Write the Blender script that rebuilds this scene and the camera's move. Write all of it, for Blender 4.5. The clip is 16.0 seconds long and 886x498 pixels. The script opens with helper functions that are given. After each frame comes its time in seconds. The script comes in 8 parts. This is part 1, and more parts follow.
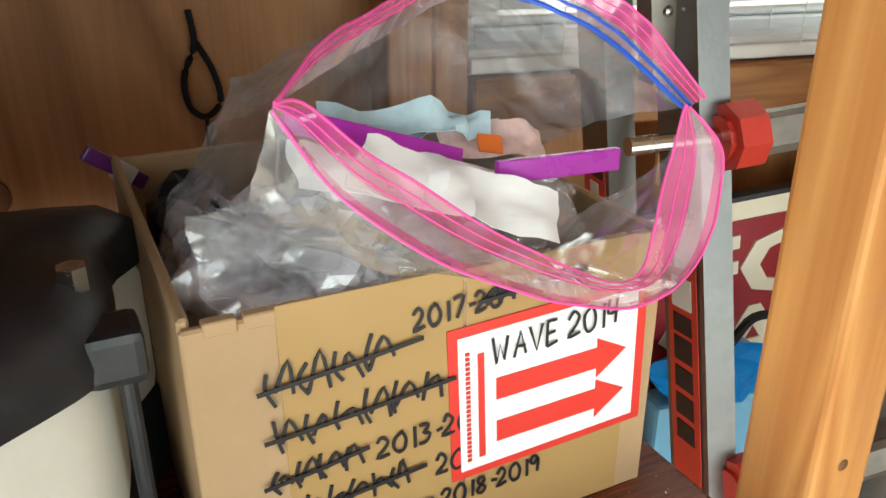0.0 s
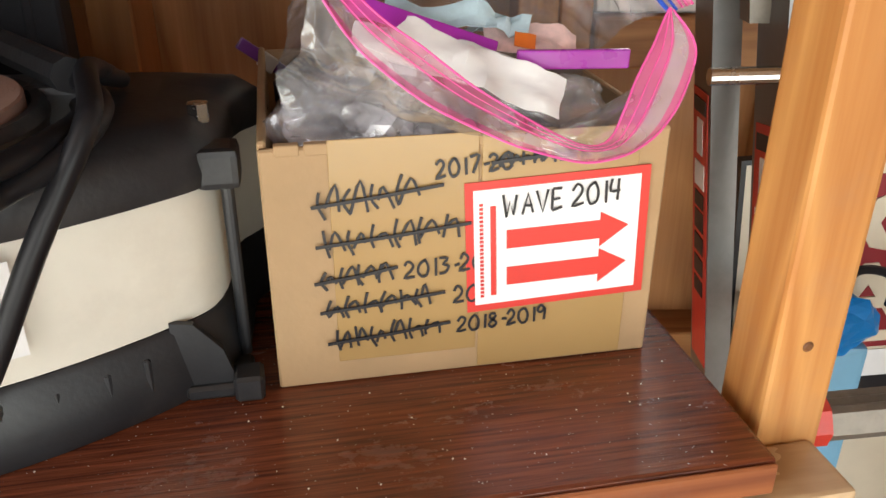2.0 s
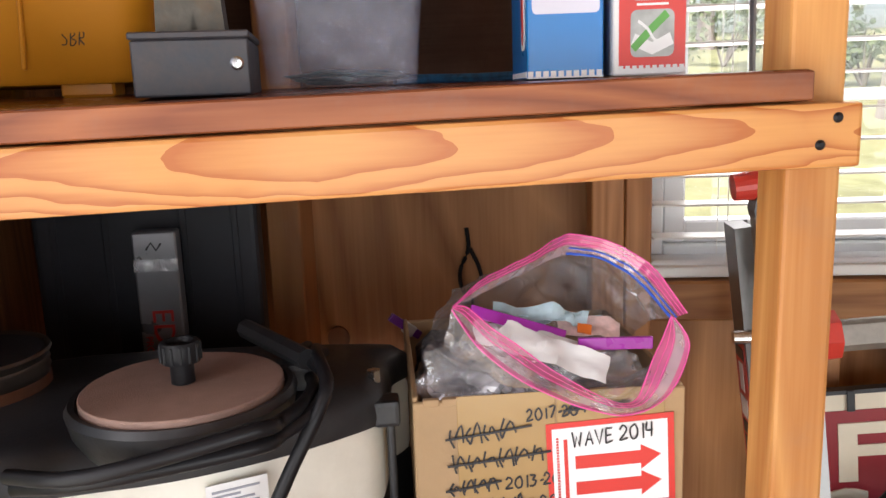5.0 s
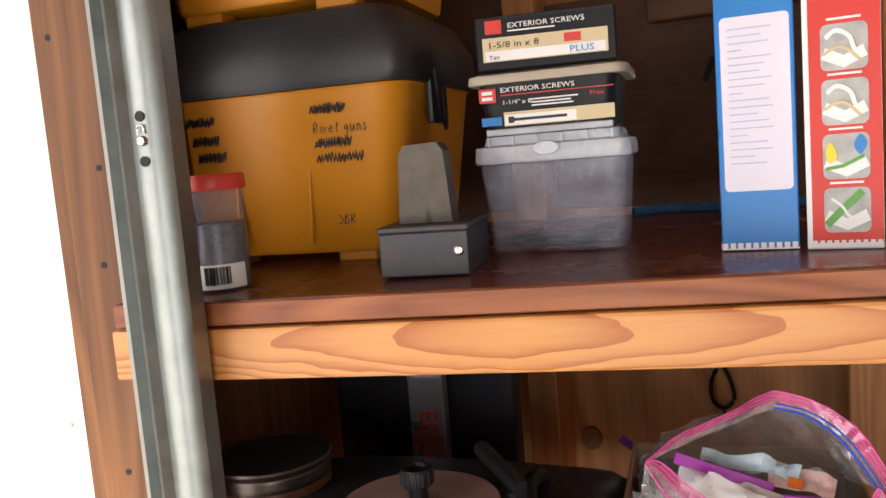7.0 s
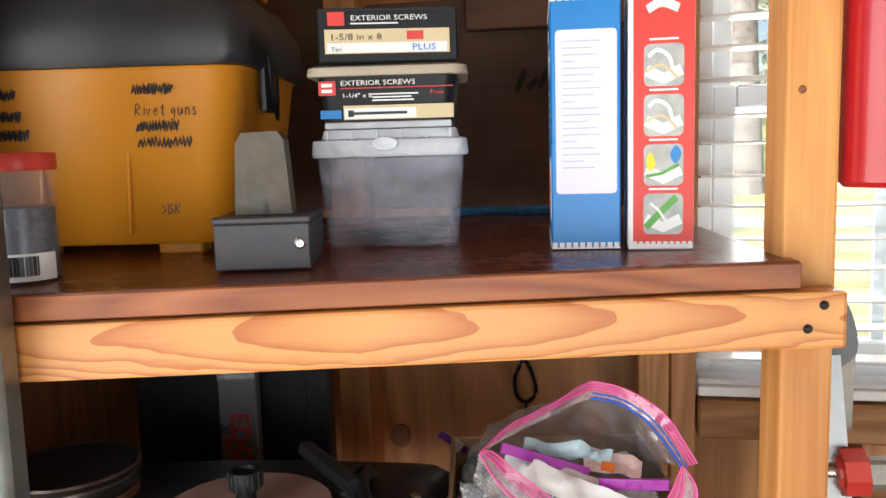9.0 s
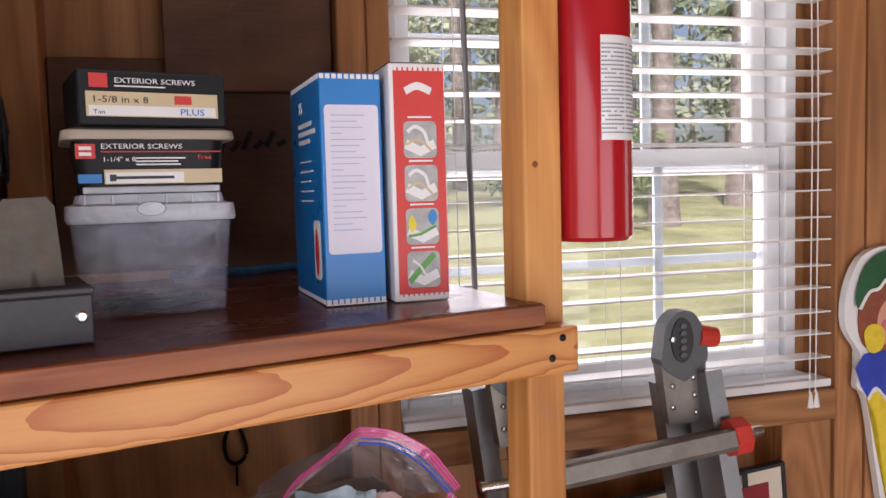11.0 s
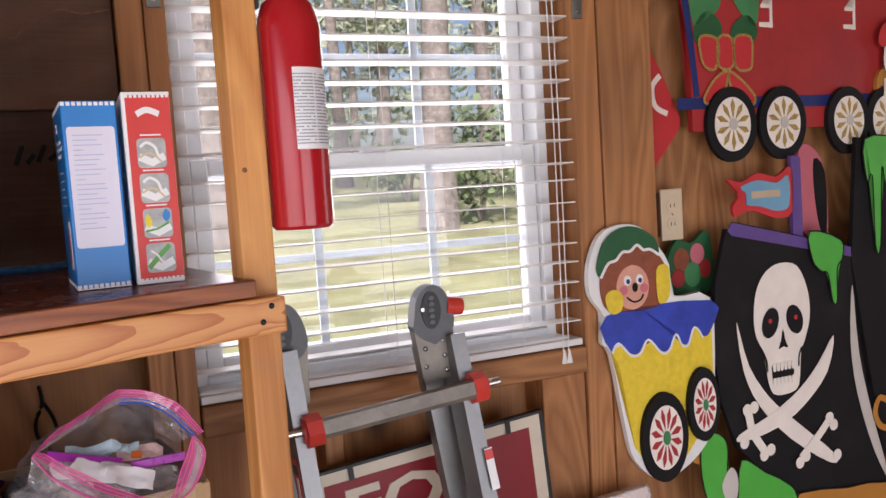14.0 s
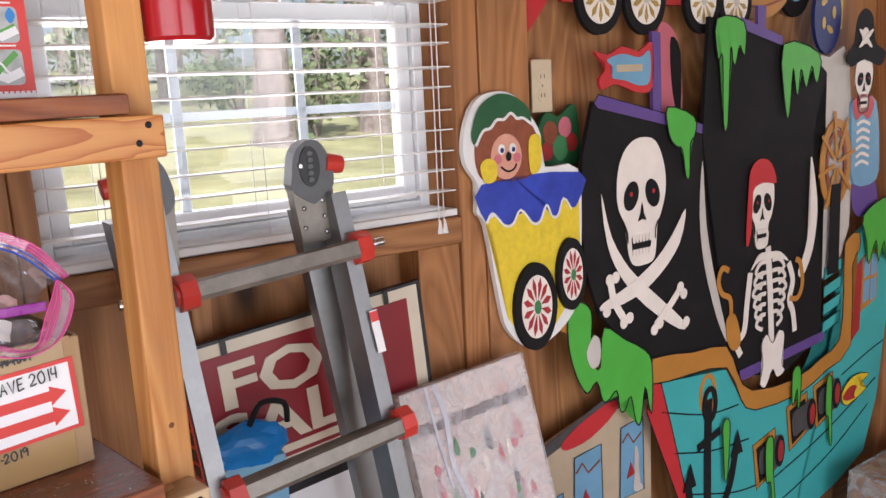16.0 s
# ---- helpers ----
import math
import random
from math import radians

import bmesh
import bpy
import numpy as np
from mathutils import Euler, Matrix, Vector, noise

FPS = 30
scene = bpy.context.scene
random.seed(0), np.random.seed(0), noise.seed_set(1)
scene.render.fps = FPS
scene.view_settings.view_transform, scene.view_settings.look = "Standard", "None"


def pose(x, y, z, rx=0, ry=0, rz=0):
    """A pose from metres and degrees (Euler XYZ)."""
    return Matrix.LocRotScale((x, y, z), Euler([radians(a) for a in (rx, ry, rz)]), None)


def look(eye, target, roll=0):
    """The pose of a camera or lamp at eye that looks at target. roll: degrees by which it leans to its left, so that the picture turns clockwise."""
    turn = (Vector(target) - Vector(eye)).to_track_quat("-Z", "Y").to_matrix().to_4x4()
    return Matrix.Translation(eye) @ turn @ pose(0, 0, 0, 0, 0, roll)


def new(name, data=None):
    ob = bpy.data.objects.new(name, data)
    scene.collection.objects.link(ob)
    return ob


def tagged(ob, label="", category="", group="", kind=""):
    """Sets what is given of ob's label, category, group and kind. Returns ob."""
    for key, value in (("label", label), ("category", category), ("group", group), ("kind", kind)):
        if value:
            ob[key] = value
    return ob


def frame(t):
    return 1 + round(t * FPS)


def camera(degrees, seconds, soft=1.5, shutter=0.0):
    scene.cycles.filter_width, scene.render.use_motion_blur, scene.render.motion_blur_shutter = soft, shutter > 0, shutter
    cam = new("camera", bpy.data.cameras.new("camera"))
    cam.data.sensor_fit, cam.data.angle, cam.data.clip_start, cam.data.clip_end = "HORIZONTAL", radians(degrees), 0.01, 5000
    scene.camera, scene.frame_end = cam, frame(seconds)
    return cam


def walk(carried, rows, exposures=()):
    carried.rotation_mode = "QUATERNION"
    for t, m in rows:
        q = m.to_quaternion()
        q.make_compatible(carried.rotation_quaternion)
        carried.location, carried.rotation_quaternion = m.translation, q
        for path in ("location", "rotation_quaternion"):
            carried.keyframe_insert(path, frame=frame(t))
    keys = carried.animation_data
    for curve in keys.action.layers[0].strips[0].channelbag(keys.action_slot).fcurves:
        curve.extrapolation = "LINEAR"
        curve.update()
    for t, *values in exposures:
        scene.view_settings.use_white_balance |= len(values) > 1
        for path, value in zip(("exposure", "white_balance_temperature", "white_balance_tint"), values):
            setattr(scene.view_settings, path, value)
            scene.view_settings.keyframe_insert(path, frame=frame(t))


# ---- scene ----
cam = camera(57.2, 16.0)
PATH = [
    (0, (0.027, 0.058, 1.196), (0.838, 1.705, 0.403), 0.0),
    (0.5, (0.032, 0.025, 1.205), (0.647, 1.764, 0.433), -1.0),
    (1, (0.056, -0.05, 1.212), (0.422, 1.752, 0.426), -1.0),
    (1.5, (0.067, -0.087, 1.198), (0.393, 1.709, 0.38), -0.3),
    (2, (0.069, -0.066, 1.186), (0.424, 1.698, 0.315), 0.2),
    (2.5, (0.073, -0.071, 1.19), (0.416, 1.7, 0.326), -0.0),
    (3, (0.073, -0.104, 1.206), (0.377, 1.711, 0.423), -0.3),
    (3.2, (0.069, -0.117, 1.212), (0.371, 1.712, 0.46), -0.3),
    (5.3, (0.036, -0.295, 1.312), (0.089, 1.676, 0.976), -2.5),
    (5.5, (0.056, -0.305, 1.323), (0.008, 1.67, 1.016), -2.3),
    (6, (0.098, -0.324, 1.359), (-0.233, 1.63, 1.089), -3.1),
    (6.5, (0.125, -0.331, 1.383), (-0.391, 1.585, 1.139), -4.6),
    (7, (0.126, -0.343, 1.392), (-0.46, 1.556, 1.164), -4.6),
    (7.5, (0.125, -0.351, 1.394), (-0.503, 1.534, 1.171), -4.4),
    (8, (0.13, -0.352, 1.396), (-0.548, 1.515, 1.163), -4.7),
    (8.5, (0.121, -0.352, 1.393), (-0.383, 1.568, 1.144), -3.5),
    (9, (0.079, -0.347, 1.387), (0.016, 1.636, 1.139), -1.6),
    (9.2, (0.055, -0.346, 1.388), (0.154, 1.64, 1.172), -2.6),
    (11.3, (-0.073, -0.374, 1.402), (0.877, 1.382, 1.273), -1.6),
    (11.5, (-0.074, -0.386, 1.404), (0.936, 1.336, 1.287), -1.9),
    (12, (-0.072, -0.432, 1.41), (1.045, 1.226, 1.364), -1.8),
    (12.5, (-0.046, -0.502, 1.415), (1.061, 1.163, 1.351), -1.1),
    (13, (-0.035, -0.571, 1.413), (1.031, 1.12, 1.355), -1.3),
    (13.5, (-0.023, -0.609, 1.41), (1.037, 1.085, 1.335), -2.4),
    (14, (0.001, -0.631, 1.393), (1.092, 1.037, 1.231), -3.6),
    (14.5, (0.016, -0.635, 1.374), (1.231, 0.941, 1.172), -2.4),
    (15, (0.017, -0.626, 1.343), (1.289, 0.896, 1.089), -1.7),
    (15.5, (-0.001, -0.596, 1.321), (1.284, 0.909, 1.032), -1.5),
    (16, (-0.032, -0.536, 1.281), (1.349, 0.863, 0.913), -3.0),
]
walk(cam, [(t, look(eye, target, roll)) for t, eye, target, roll in PATH], exposures=[(0, 0.52, 6400, 0), (0.6, 0.48, 6550, 6), (3.2, 0.50, 6800, 10), (5.5, 0.25, 6500, 16), (6.5, 0.16, 6750, 17), (8, 0.26, 7000, 19), (9, 0.42, 6450, 10), (11.3, -0.40, 6400, 25), (12.3, -0.42, 6300, 23), (12.9, -0.29, 6300, 22), (14, -0.28, 6300, 23), (15, -0.32, 6400, 24), (15.6, -0.22, 6350, 22), (16, -0.02, 6250, 20)])

# ---- light ----
world = bpy.data.worlds.new("world")
scene.world = world
world.use_nodes = True
_wn = world.node_tree.nodes
_sky = _wn.new("ShaderNodeTexSky")
_sky.sky_type, _sky.sun_disc = "NISHITA", False
_sky.sun_elevation, _sky.sun_rotation = radians(48), radians(215)
_sky.air_density, _sky.dust_density = 1.0, 3.0
world.node_tree.links.new(_sky.outputs[0], _wn["Background"].inputs[0])
_wn["Background"].inputs[1].default_value = 0.15
sun = new("sun", bpy.data.lights.new("sun", "SUN"))
sun.data.energy, sun.data.angle, sun.data.color = 5.0, radians(3), (1.0, 0.95, 0.88)
sun.matrix_world = look((-6, -8.5, 11.5), (0, 0, 0))
# daylight standing in the open doorway on the west side
doorlight = new("door_daylight", bpy.data.lights.new("door_daylight", "AREA"))
doorlight.data.shape, doorlight.data.size, doorlight.data.size_y, doorlight.data.energy = "RECTANGLE", 2.2, 2.0, 33
doorlight.data.color = (0.97, 0.98, 1.0)
doorlight.matrix_world = look((-0.78, -1.15, 0.9), (3, -0.6, 0.9))
windowlight = new("window_daylight", bpy.data.lights.new("window_daylight", "AREA"))
windowlight.data.shape, windowlight.data.size, windowlight.data.size_y, windowlight.data.energy = "RECTANGLE", 0.76, 0.8, 10
windowlight.matrix_world = pose(0, 0, 0, 0, 0, -9.8) @ look((0.62, 0.98, 1.48), (0.62, -3, 0.9))
# fill lamp added behind the walker; no door is known there
south_fill = new("south_fill_lamp", bpy.data.lights.new("south_fill_lamp", "AREA"))
south_fill.data.shape, south_fill.data.size, south_fill.data.size_y, south_fill.data.energy = "RECTANGLE", 2.0, 1.9, 39
south_fill.data.color = (0.90, 0.96, 1.0)
south_fill.matrix_world = pose(0, 0, 0, 0, 0, -9.8) @ look((1.2, -2.42, 0.85), (1.2, 2, 0.9))

eastlight = new("east_window_daylight", bpy.data.lights.new("east_window_daylight", "AREA"))
eastlight.data.shape, eastlight.data.size, eastlight.data.size_y, eastlight.data.energy = "RECTANGLE", 0.76, 0.8, 3.5
eastlight.matrix_world = pose(0, 0, 0, 0, 0, -9.8) @ look((3.55, 0.15, 1.4), (1.0, 0.15, 1.0))


# ---- materials ----
def nodes(name):
    m = bpy.data.materials.new(name)
    m.use_nodes = True
    nt = m.node_tree
    return m, nt, nt.nodes["Principled BSDF"], nt.links.new


def setin(node, **kw):
    for k, v in kw.items():
        node.inputs[k.replace("_", " ")].default_value = v
    return node


def mat(name, col, rough=0.5, metal=0.0, var=0.12, scale=25.0, bump=0.15, fine=180.0, rvar=0.1, coat=0.0, stain=None, stain_amt=0.0):
    """A painted or moulded surface: two scales of tone, fine relief, uneven gloss."""
    m, nt, p, ln = nodes(name)
    tc = nt.nodes.new("ShaderNodeTexCoord")
    n1 = setin(nt.nodes.new("ShaderNodeTexNoise"), Scale=scale, Detail=5.0, Roughness=0.6)
    n2 = setin(nt.nodes.new("ShaderNodeTexNoise"), Scale=fine, Detail=3.0)
    ln(tc.outputs["Object"], n1.inputs["Vector"])
    ln(tc.outputs["Object"], n2.inputs["Vector"])
    r = nt.nodes.new("ShaderNodeValToRGB")
    lo = [c * (1 - var) for c in col]
    hi = [min(1, c * (1 + var)) for c in col]
    r.color_ramp.elements[0].position, r.color_ramp.elements[1].position = 0.3, 0.72
    r.color_ramp.elements[0].color, r.color_ramp.elements[1].color = (*lo, 1), (*hi, 1)
    ln(n1.outputs["Fac"], r.inputs["Fac"])
    out = r.outputs["Color"]
    if stain:
        n3 = setin(nt.nodes.new("ShaderNodeTexNoise"), Scale=scale * 0.35, Detail=8.0, Roughness=0.7)
        ln(tc.outputs["Object"], n3.inputs["Vector"])
        rr = nt.nodes.new("ShaderNodeValToRGB")
        rr.color_ramp.elements[0].position, rr.color_ramp.elements[1].position = 0.52, 0.66
        rr.color_ramp.elements[1].color = (stain_amt, stain_amt, stain_amt, 1)
        ln(n3.outputs["Fac"], rr.inputs["Fac"])
        mx = nt.nodes.new("ShaderNodeMixRGB")
        mx.inputs[2].default_value = (*stain, 1)
        ln(rr.outputs["Color"], mx.inputs[0])
        ln(out, mx.inputs[1])
        out = mx.outputs[0]
    ln(out, p.inputs["Base Color"])
    mr = setin(nt.nodes.new("ShaderNodeMapRange"))
    mr.inputs["To Min"].default_value, mr.inputs["To Max"].default_value = max(0.02, rough - rvar), min(1, rough + rvar)
    ln(n1.outputs["Fac"], mr.inputs["Value"])
    ln(mr.outputs[0], p.inputs["Roughness"])
    p.inputs["Metallic"].default_value = metal
    p.inputs["Coat Weight"].default_value = coat
    if bump:
        b = setin(nt.nodes.new("ShaderNodeBump"), Strength=bump, Distance=0.001)
        ln(n2.outputs["Fac"], b.inputs["Height"])
        ln(b.outputs[0], p.inputs["Normal"])
    return m


def wood(name, dark, light, axis="x", rough=0.55, ring=9.0, knots=0.0, coat=0.0, grime=0.0, spread=0.25, fib=0.45, along=0.11, wave=0.4, steps=13.0):
    """Sawn softwood: long flame-shaped rings, fibre streaks, knots, pores."""
    m, nt, p, ln = nodes(name)
    tc = nt.nodes.new("ShaderNodeTexCoord")
    oi = nt.nodes.new("ShaderNodeObjectInfo")
    mul = nt.nodes.new("ShaderNodeVectorMath")
    mul.operation = "MULTIPLY_ADD"
    mul.inputs[1].default_value = (3.1, 5.7, 4.3)
    ln(oi.outputs["Random"], mul.inputs[0])
    ln(tc.outputs["Object"], mul.inputs[2])
    i = "xyz".index(axis)
    mp = nt.nodes.new("ShaderNodeMapping")
    sc = [ring] * 3
    sc[i] = ring * along
    mp.inputs["Scale"].default_value = sc
    ln(mul.outputs[0], mp.inputs["Vector"])
    n0 = setin(nt.nodes.new("ShaderNodeTexNoise"), Scale=0.55, Detail=2.0, Distortion=wave)
    ln(mp.outputs[0], n0.inputs["Vector"])
    # rings: repeating steps through a slow field
    k = nt.nodes.new("ShaderNodeMath")
    k.operation, k.inputs[1].default_value = "MULTIPLY", steps
    ln(n0.outputs["Fac"], k.inputs[0])
    fr = nt.nodes.new("ShaderNodeMath")
    fr.operation = "PINGPONG"
    fr.inputs[1].default_value = 0.5
    ln(k.outputs[0], fr.inputs[0])
    mp2 = nt.nodes.new("ShaderNodeMapping")
    s2 = [260.0] * 3
    s2[i] = 7.0
    mp2.inputs["Scale"].default_value = s2
    ln(mul.outputs[0], mp2.inputs["Vector"])
    n1 = setin(nt.nodes.new("ShaderNodeTexNoise"), Scale=1.0, Detail=4.0)
    ln(mp2.outputs[0], n1.inputs["Vector"])
    mixf = nt.nodes.new("ShaderNodeMath")
    mixf.operation = "MULTIPLY_ADD"
    mixf.inputs[1].default_value = fib
    ln(n1.outputs["Fac"], mixf.inputs[0])
    ln(fr.outputs[0], mixf.inputs[2])
    r = nt.nodes.new("ShaderNodeValToRGB")
    r.color_ramp.elements[0].position, r.color_ramp.elements[1].position = 0.5 - spread, 0.5 + spread
    r.color_ramp.elements[0].color, r.color_ramp.elements[1].color = (*light, 1), (*dark, 1)
    ln(mixf.outputs[0], r.inputs["Fac"])
    out = r.outputs["Color"]
    # slow tone drift
    n2 = setin(nt.nodes.new("ShaderNodeTexNoise"), Scale=3.0, Detail=3.0)
    ln(mul.outputs[0], n2.inputs["Vector"])
    hs = nt.nodes.new("ShaderNodeHueSaturation")
    mr = nt.nodes.new("ShaderNodeMapRange")
    mr.inputs["From Min"].default_value, mr.inputs["From Max"].default_value = 0.3, 0.7
    mr.inputs["To Min"].default_value, mr.inputs["To Max"].default_value = 0.8, 1.15
    ln(n2.outputs["Fac"], mr.inputs["Value"])
    ln(mr.outputs[0], hs.inputs["Value"])
    ln(out, hs.inputs["Color"])
    out = hs.outputs[0]
    if knots:
        mpk = nt.nodes.new("ShaderNodeMapping")
        sk = [7.0] * 3
        sk[i] = 4.0
        mpk.inputs["Scale"].default_value = sk
        ln(mul.outputs[0], mpk.inputs["Vector"])
        v = setin(nt.nodes.new("ShaderNodeTexVoronoi"), Scale=0.55)
        ln(mpk.outputs[0], v.inputs["Vector"])
        rk = nt.nodes.new("ShaderNodeValToRGB")
        rk.color_ramp.elements[0].position, rk.color_ramp.elements[1].position = 0.03 * knots, 0.085 * knots
        rk.color_ramp.elements[0].color, rk.color_ramp.elements[1].color = (1, 1, 1, 1), (0, 0, 0, 1)
        ln(v.outputs["Distance"], rk.inputs["Fac"])
        mx = nt.nodes.new("ShaderNodeMixRGB")
        mx.inputs[2].default_value = (*[c * 0.28 for c in dark], 1)
        ln(rk.outputs["Color"], mx.inputs[0])
        ln(out, mx.inputs[1])
        out = mx.outputs[0]
    if grime:
        n3 = setin(nt.nodes.new("ShaderNodeTexNoise"), Scale=9.0, Detail=9.0, Roughness=0.72)
        ln(mul.outputs[0], n3.inputs["Vector"])
        rg = nt.nodes.new("ShaderNodeValToRGB")
        rg.color_ramp.elements[0].position, rg.color_ramp.elements[1].position = 0.5, 0.72
        rg.color_ramp.elements[1].color = (grime, grime, grime, 1)
        ln(n3.outputs["Fac"], rg.inputs["Fac"])
        mx = nt.nodes.new("ShaderNodeMixRGB")
        mx.inputs[2].default_value = (0.22, 0.17, 0.14, 1)
        ln(rg.outputs["Color"], mx.inputs[0])
        ln(out, mx.inputs[1])
        out = mx.outputs[0]
    ln(out, p.inputs["Base Color"])
    mr2 = nt.nodes.new("ShaderNodeMapRange")
    mr2.inputs["To Min"].default_value, mr2.inputs["To Max"].default_value = max(0.05, rough - 0.12), min(1, rough + 0.15)
    ln(n1.outputs["Fac"], mr2.inputs["Value"])
    ln(mr2.outputs[0], p.inputs["Roughness"])
    p.inputs["Coat Weight"].default_value = coat
    p.inputs["Coat Roughness"].default_value = 0.2
    b = setin(nt.nodes.new("ShaderNodeBump"), Strength=0.25, Distance=0.0008)
    ln(mixf.outputs[0], b.inputs["Height"])
    ln(b.outputs[0], p.inputs["Normal"])
    return m


def film_mat(name, col, clear=0.75, rough=0.12, patch=0.15):
    """Thin clear plastic: part see-through, part glossy skin, cloudy in patches."""
    m, nt, p, ln = nodes(name)
    p.inputs["Base Color"].default_value = (*col, 1)
    p.inputs["Roughness"].default_value = rough
    p.inputs["Specular IOR Level"].default_value = 0.8
    tr = nt.nodes.new("ShaderNodeBsdfTransparent")
    mix = nt.nodes.new("ShaderNodeMixShader")
    tc = nt.nodes.new("ShaderNodeTexCoord")
    n = setin(nt.nodes.new("ShaderNodeTexNoise"), Scale=26.0, Detail=5.0, Distortion=0.8)
    ln(tc.outputs["Object"], n.inputs["Vector"])
    mr = nt.nodes.new("ShaderNodeMapRange")
    mr.inputs["From Min"].default_value, mr.inputs["From Max"].default_value = 0.3, 0.7
    mr.inputs["To Min"].default_value, mr.inputs["To Max"].default_value = 1 - clear - patch, min(1, 1 - clear + patch)
    ln(n.outputs["Fac"], mr.inputs["Value"])
    ln(mr.outputs[0], mix.inputs[0])
    ln(tr.outputs[0], mix.inputs[1])
    ln(p.outputs[0], mix.inputs[2])
    b = setin(nt.nodes.new("ShaderNodeBump"), Strength=0.8, Distance=0.007)
    n2 = setin(nt.nodes.new("ShaderNodeTexNoise"), Scale=38.0, Detail=3.0, Distortion=1.2)
    ln(tc.outputs["Object"], n2.inputs["Vector"])
    ln(n2.outputs["Fac"], b.inputs["Height"])
    ln(b.outputs[0], p.inputs["Normal"])
    ln(mix.outputs[0], nt.nodes["Material Output"].inputs["Surface"])
    return m


def bag_mat(name, col, haze, patch):
    """Clear polythene: faint milky haze, and a crinkled skin that glints."""
    m, nt, p, ln = nodes(name)
    tc = nt.nodes.new("ShaderNodeTexCoord")
    p.inputs["Base Color"].default_value = (*col, 1)
    p.inputs["Roughness"].default_value = 0.35
    n = setin(nt.nodes.new("ShaderNodeTexNoise"), Scale=30.0, Detail=5.0, Distortion=0.8)
    ln(tc.outputs["Object"], n.inputs["Vector"])
    mr = nt.nodes.new("ShaderNodeMapRange")
    mr.inputs["From Min"].default_value, mr.inputs["From Max"].default_value = 0.38, 0.72
    mr.inputs["To Min"].default_value, mr.inputs["To Max"].default_value = haze - patch * 0.4, haze + patch
    ln(n.outputs["Fac"], mr.inputs["Value"])
    tr = nt.nodes.new("ShaderNodeBsdfTransparent")
    body = nt.nodes.new("ShaderNodeMixShader")
    ln(mr.outputs[0], body.inputs[0])
    ln(tr.outputs[0], body.inputs[1])
    ln(p.outputs[0], body.inputs[2])
    n2 = setin(nt.nodes.new("ShaderNodeTexNoise"), Scale=15.0, Detail=2.0, Distortion=1.4)
    ln(tc.outputs["Object"], n2.inputs["Vector"])
    b = setin(nt.nodes.new("ShaderNodeBump"), Strength=0.9, Distance=0.012)
    ln(n2.outputs["Fac"], b.inputs["Height"])
    ln(b.outputs[0], p.inputs["Normal"])
    gl = nt.nodes.new("ShaderNodeBsdfGlossy")
    gl.inputs["Roughness"].default_value = 0.14
    ln(b.outputs[0], gl.inputs["Normal"])
    lw = nt.nodes.new("ShaderNodeLayerWeight")
    lw.inputs["Blend"].default_value = 0.5
    ln(b.outputs[0], lw.inputs["Normal"])
    sheen = nt.nodes.new("ShaderNodeMapRange")
    sheen.inputs["From Min"].default_value, sheen.inputs["From Max"].default_value = 0.1, 1.0
    sheen.inputs["To Min"].default_value, sheen.inputs["To Max"].default_value = 0.12, 0.42
    ln(lw.outputs["Facing"], sheen.inputs["Value"])
    mix = nt.nodes.new("ShaderNodeMixShader")
    ln(sheen.outputs[0], mix.inputs[0])
    ln(body.outputs[0], mix.inputs[1])
    ln(gl.outputs[0], mix.inputs[2])
    ln(mix.outputs[0], nt.nodes["Material Output"].inputs["Surface"])
    return m


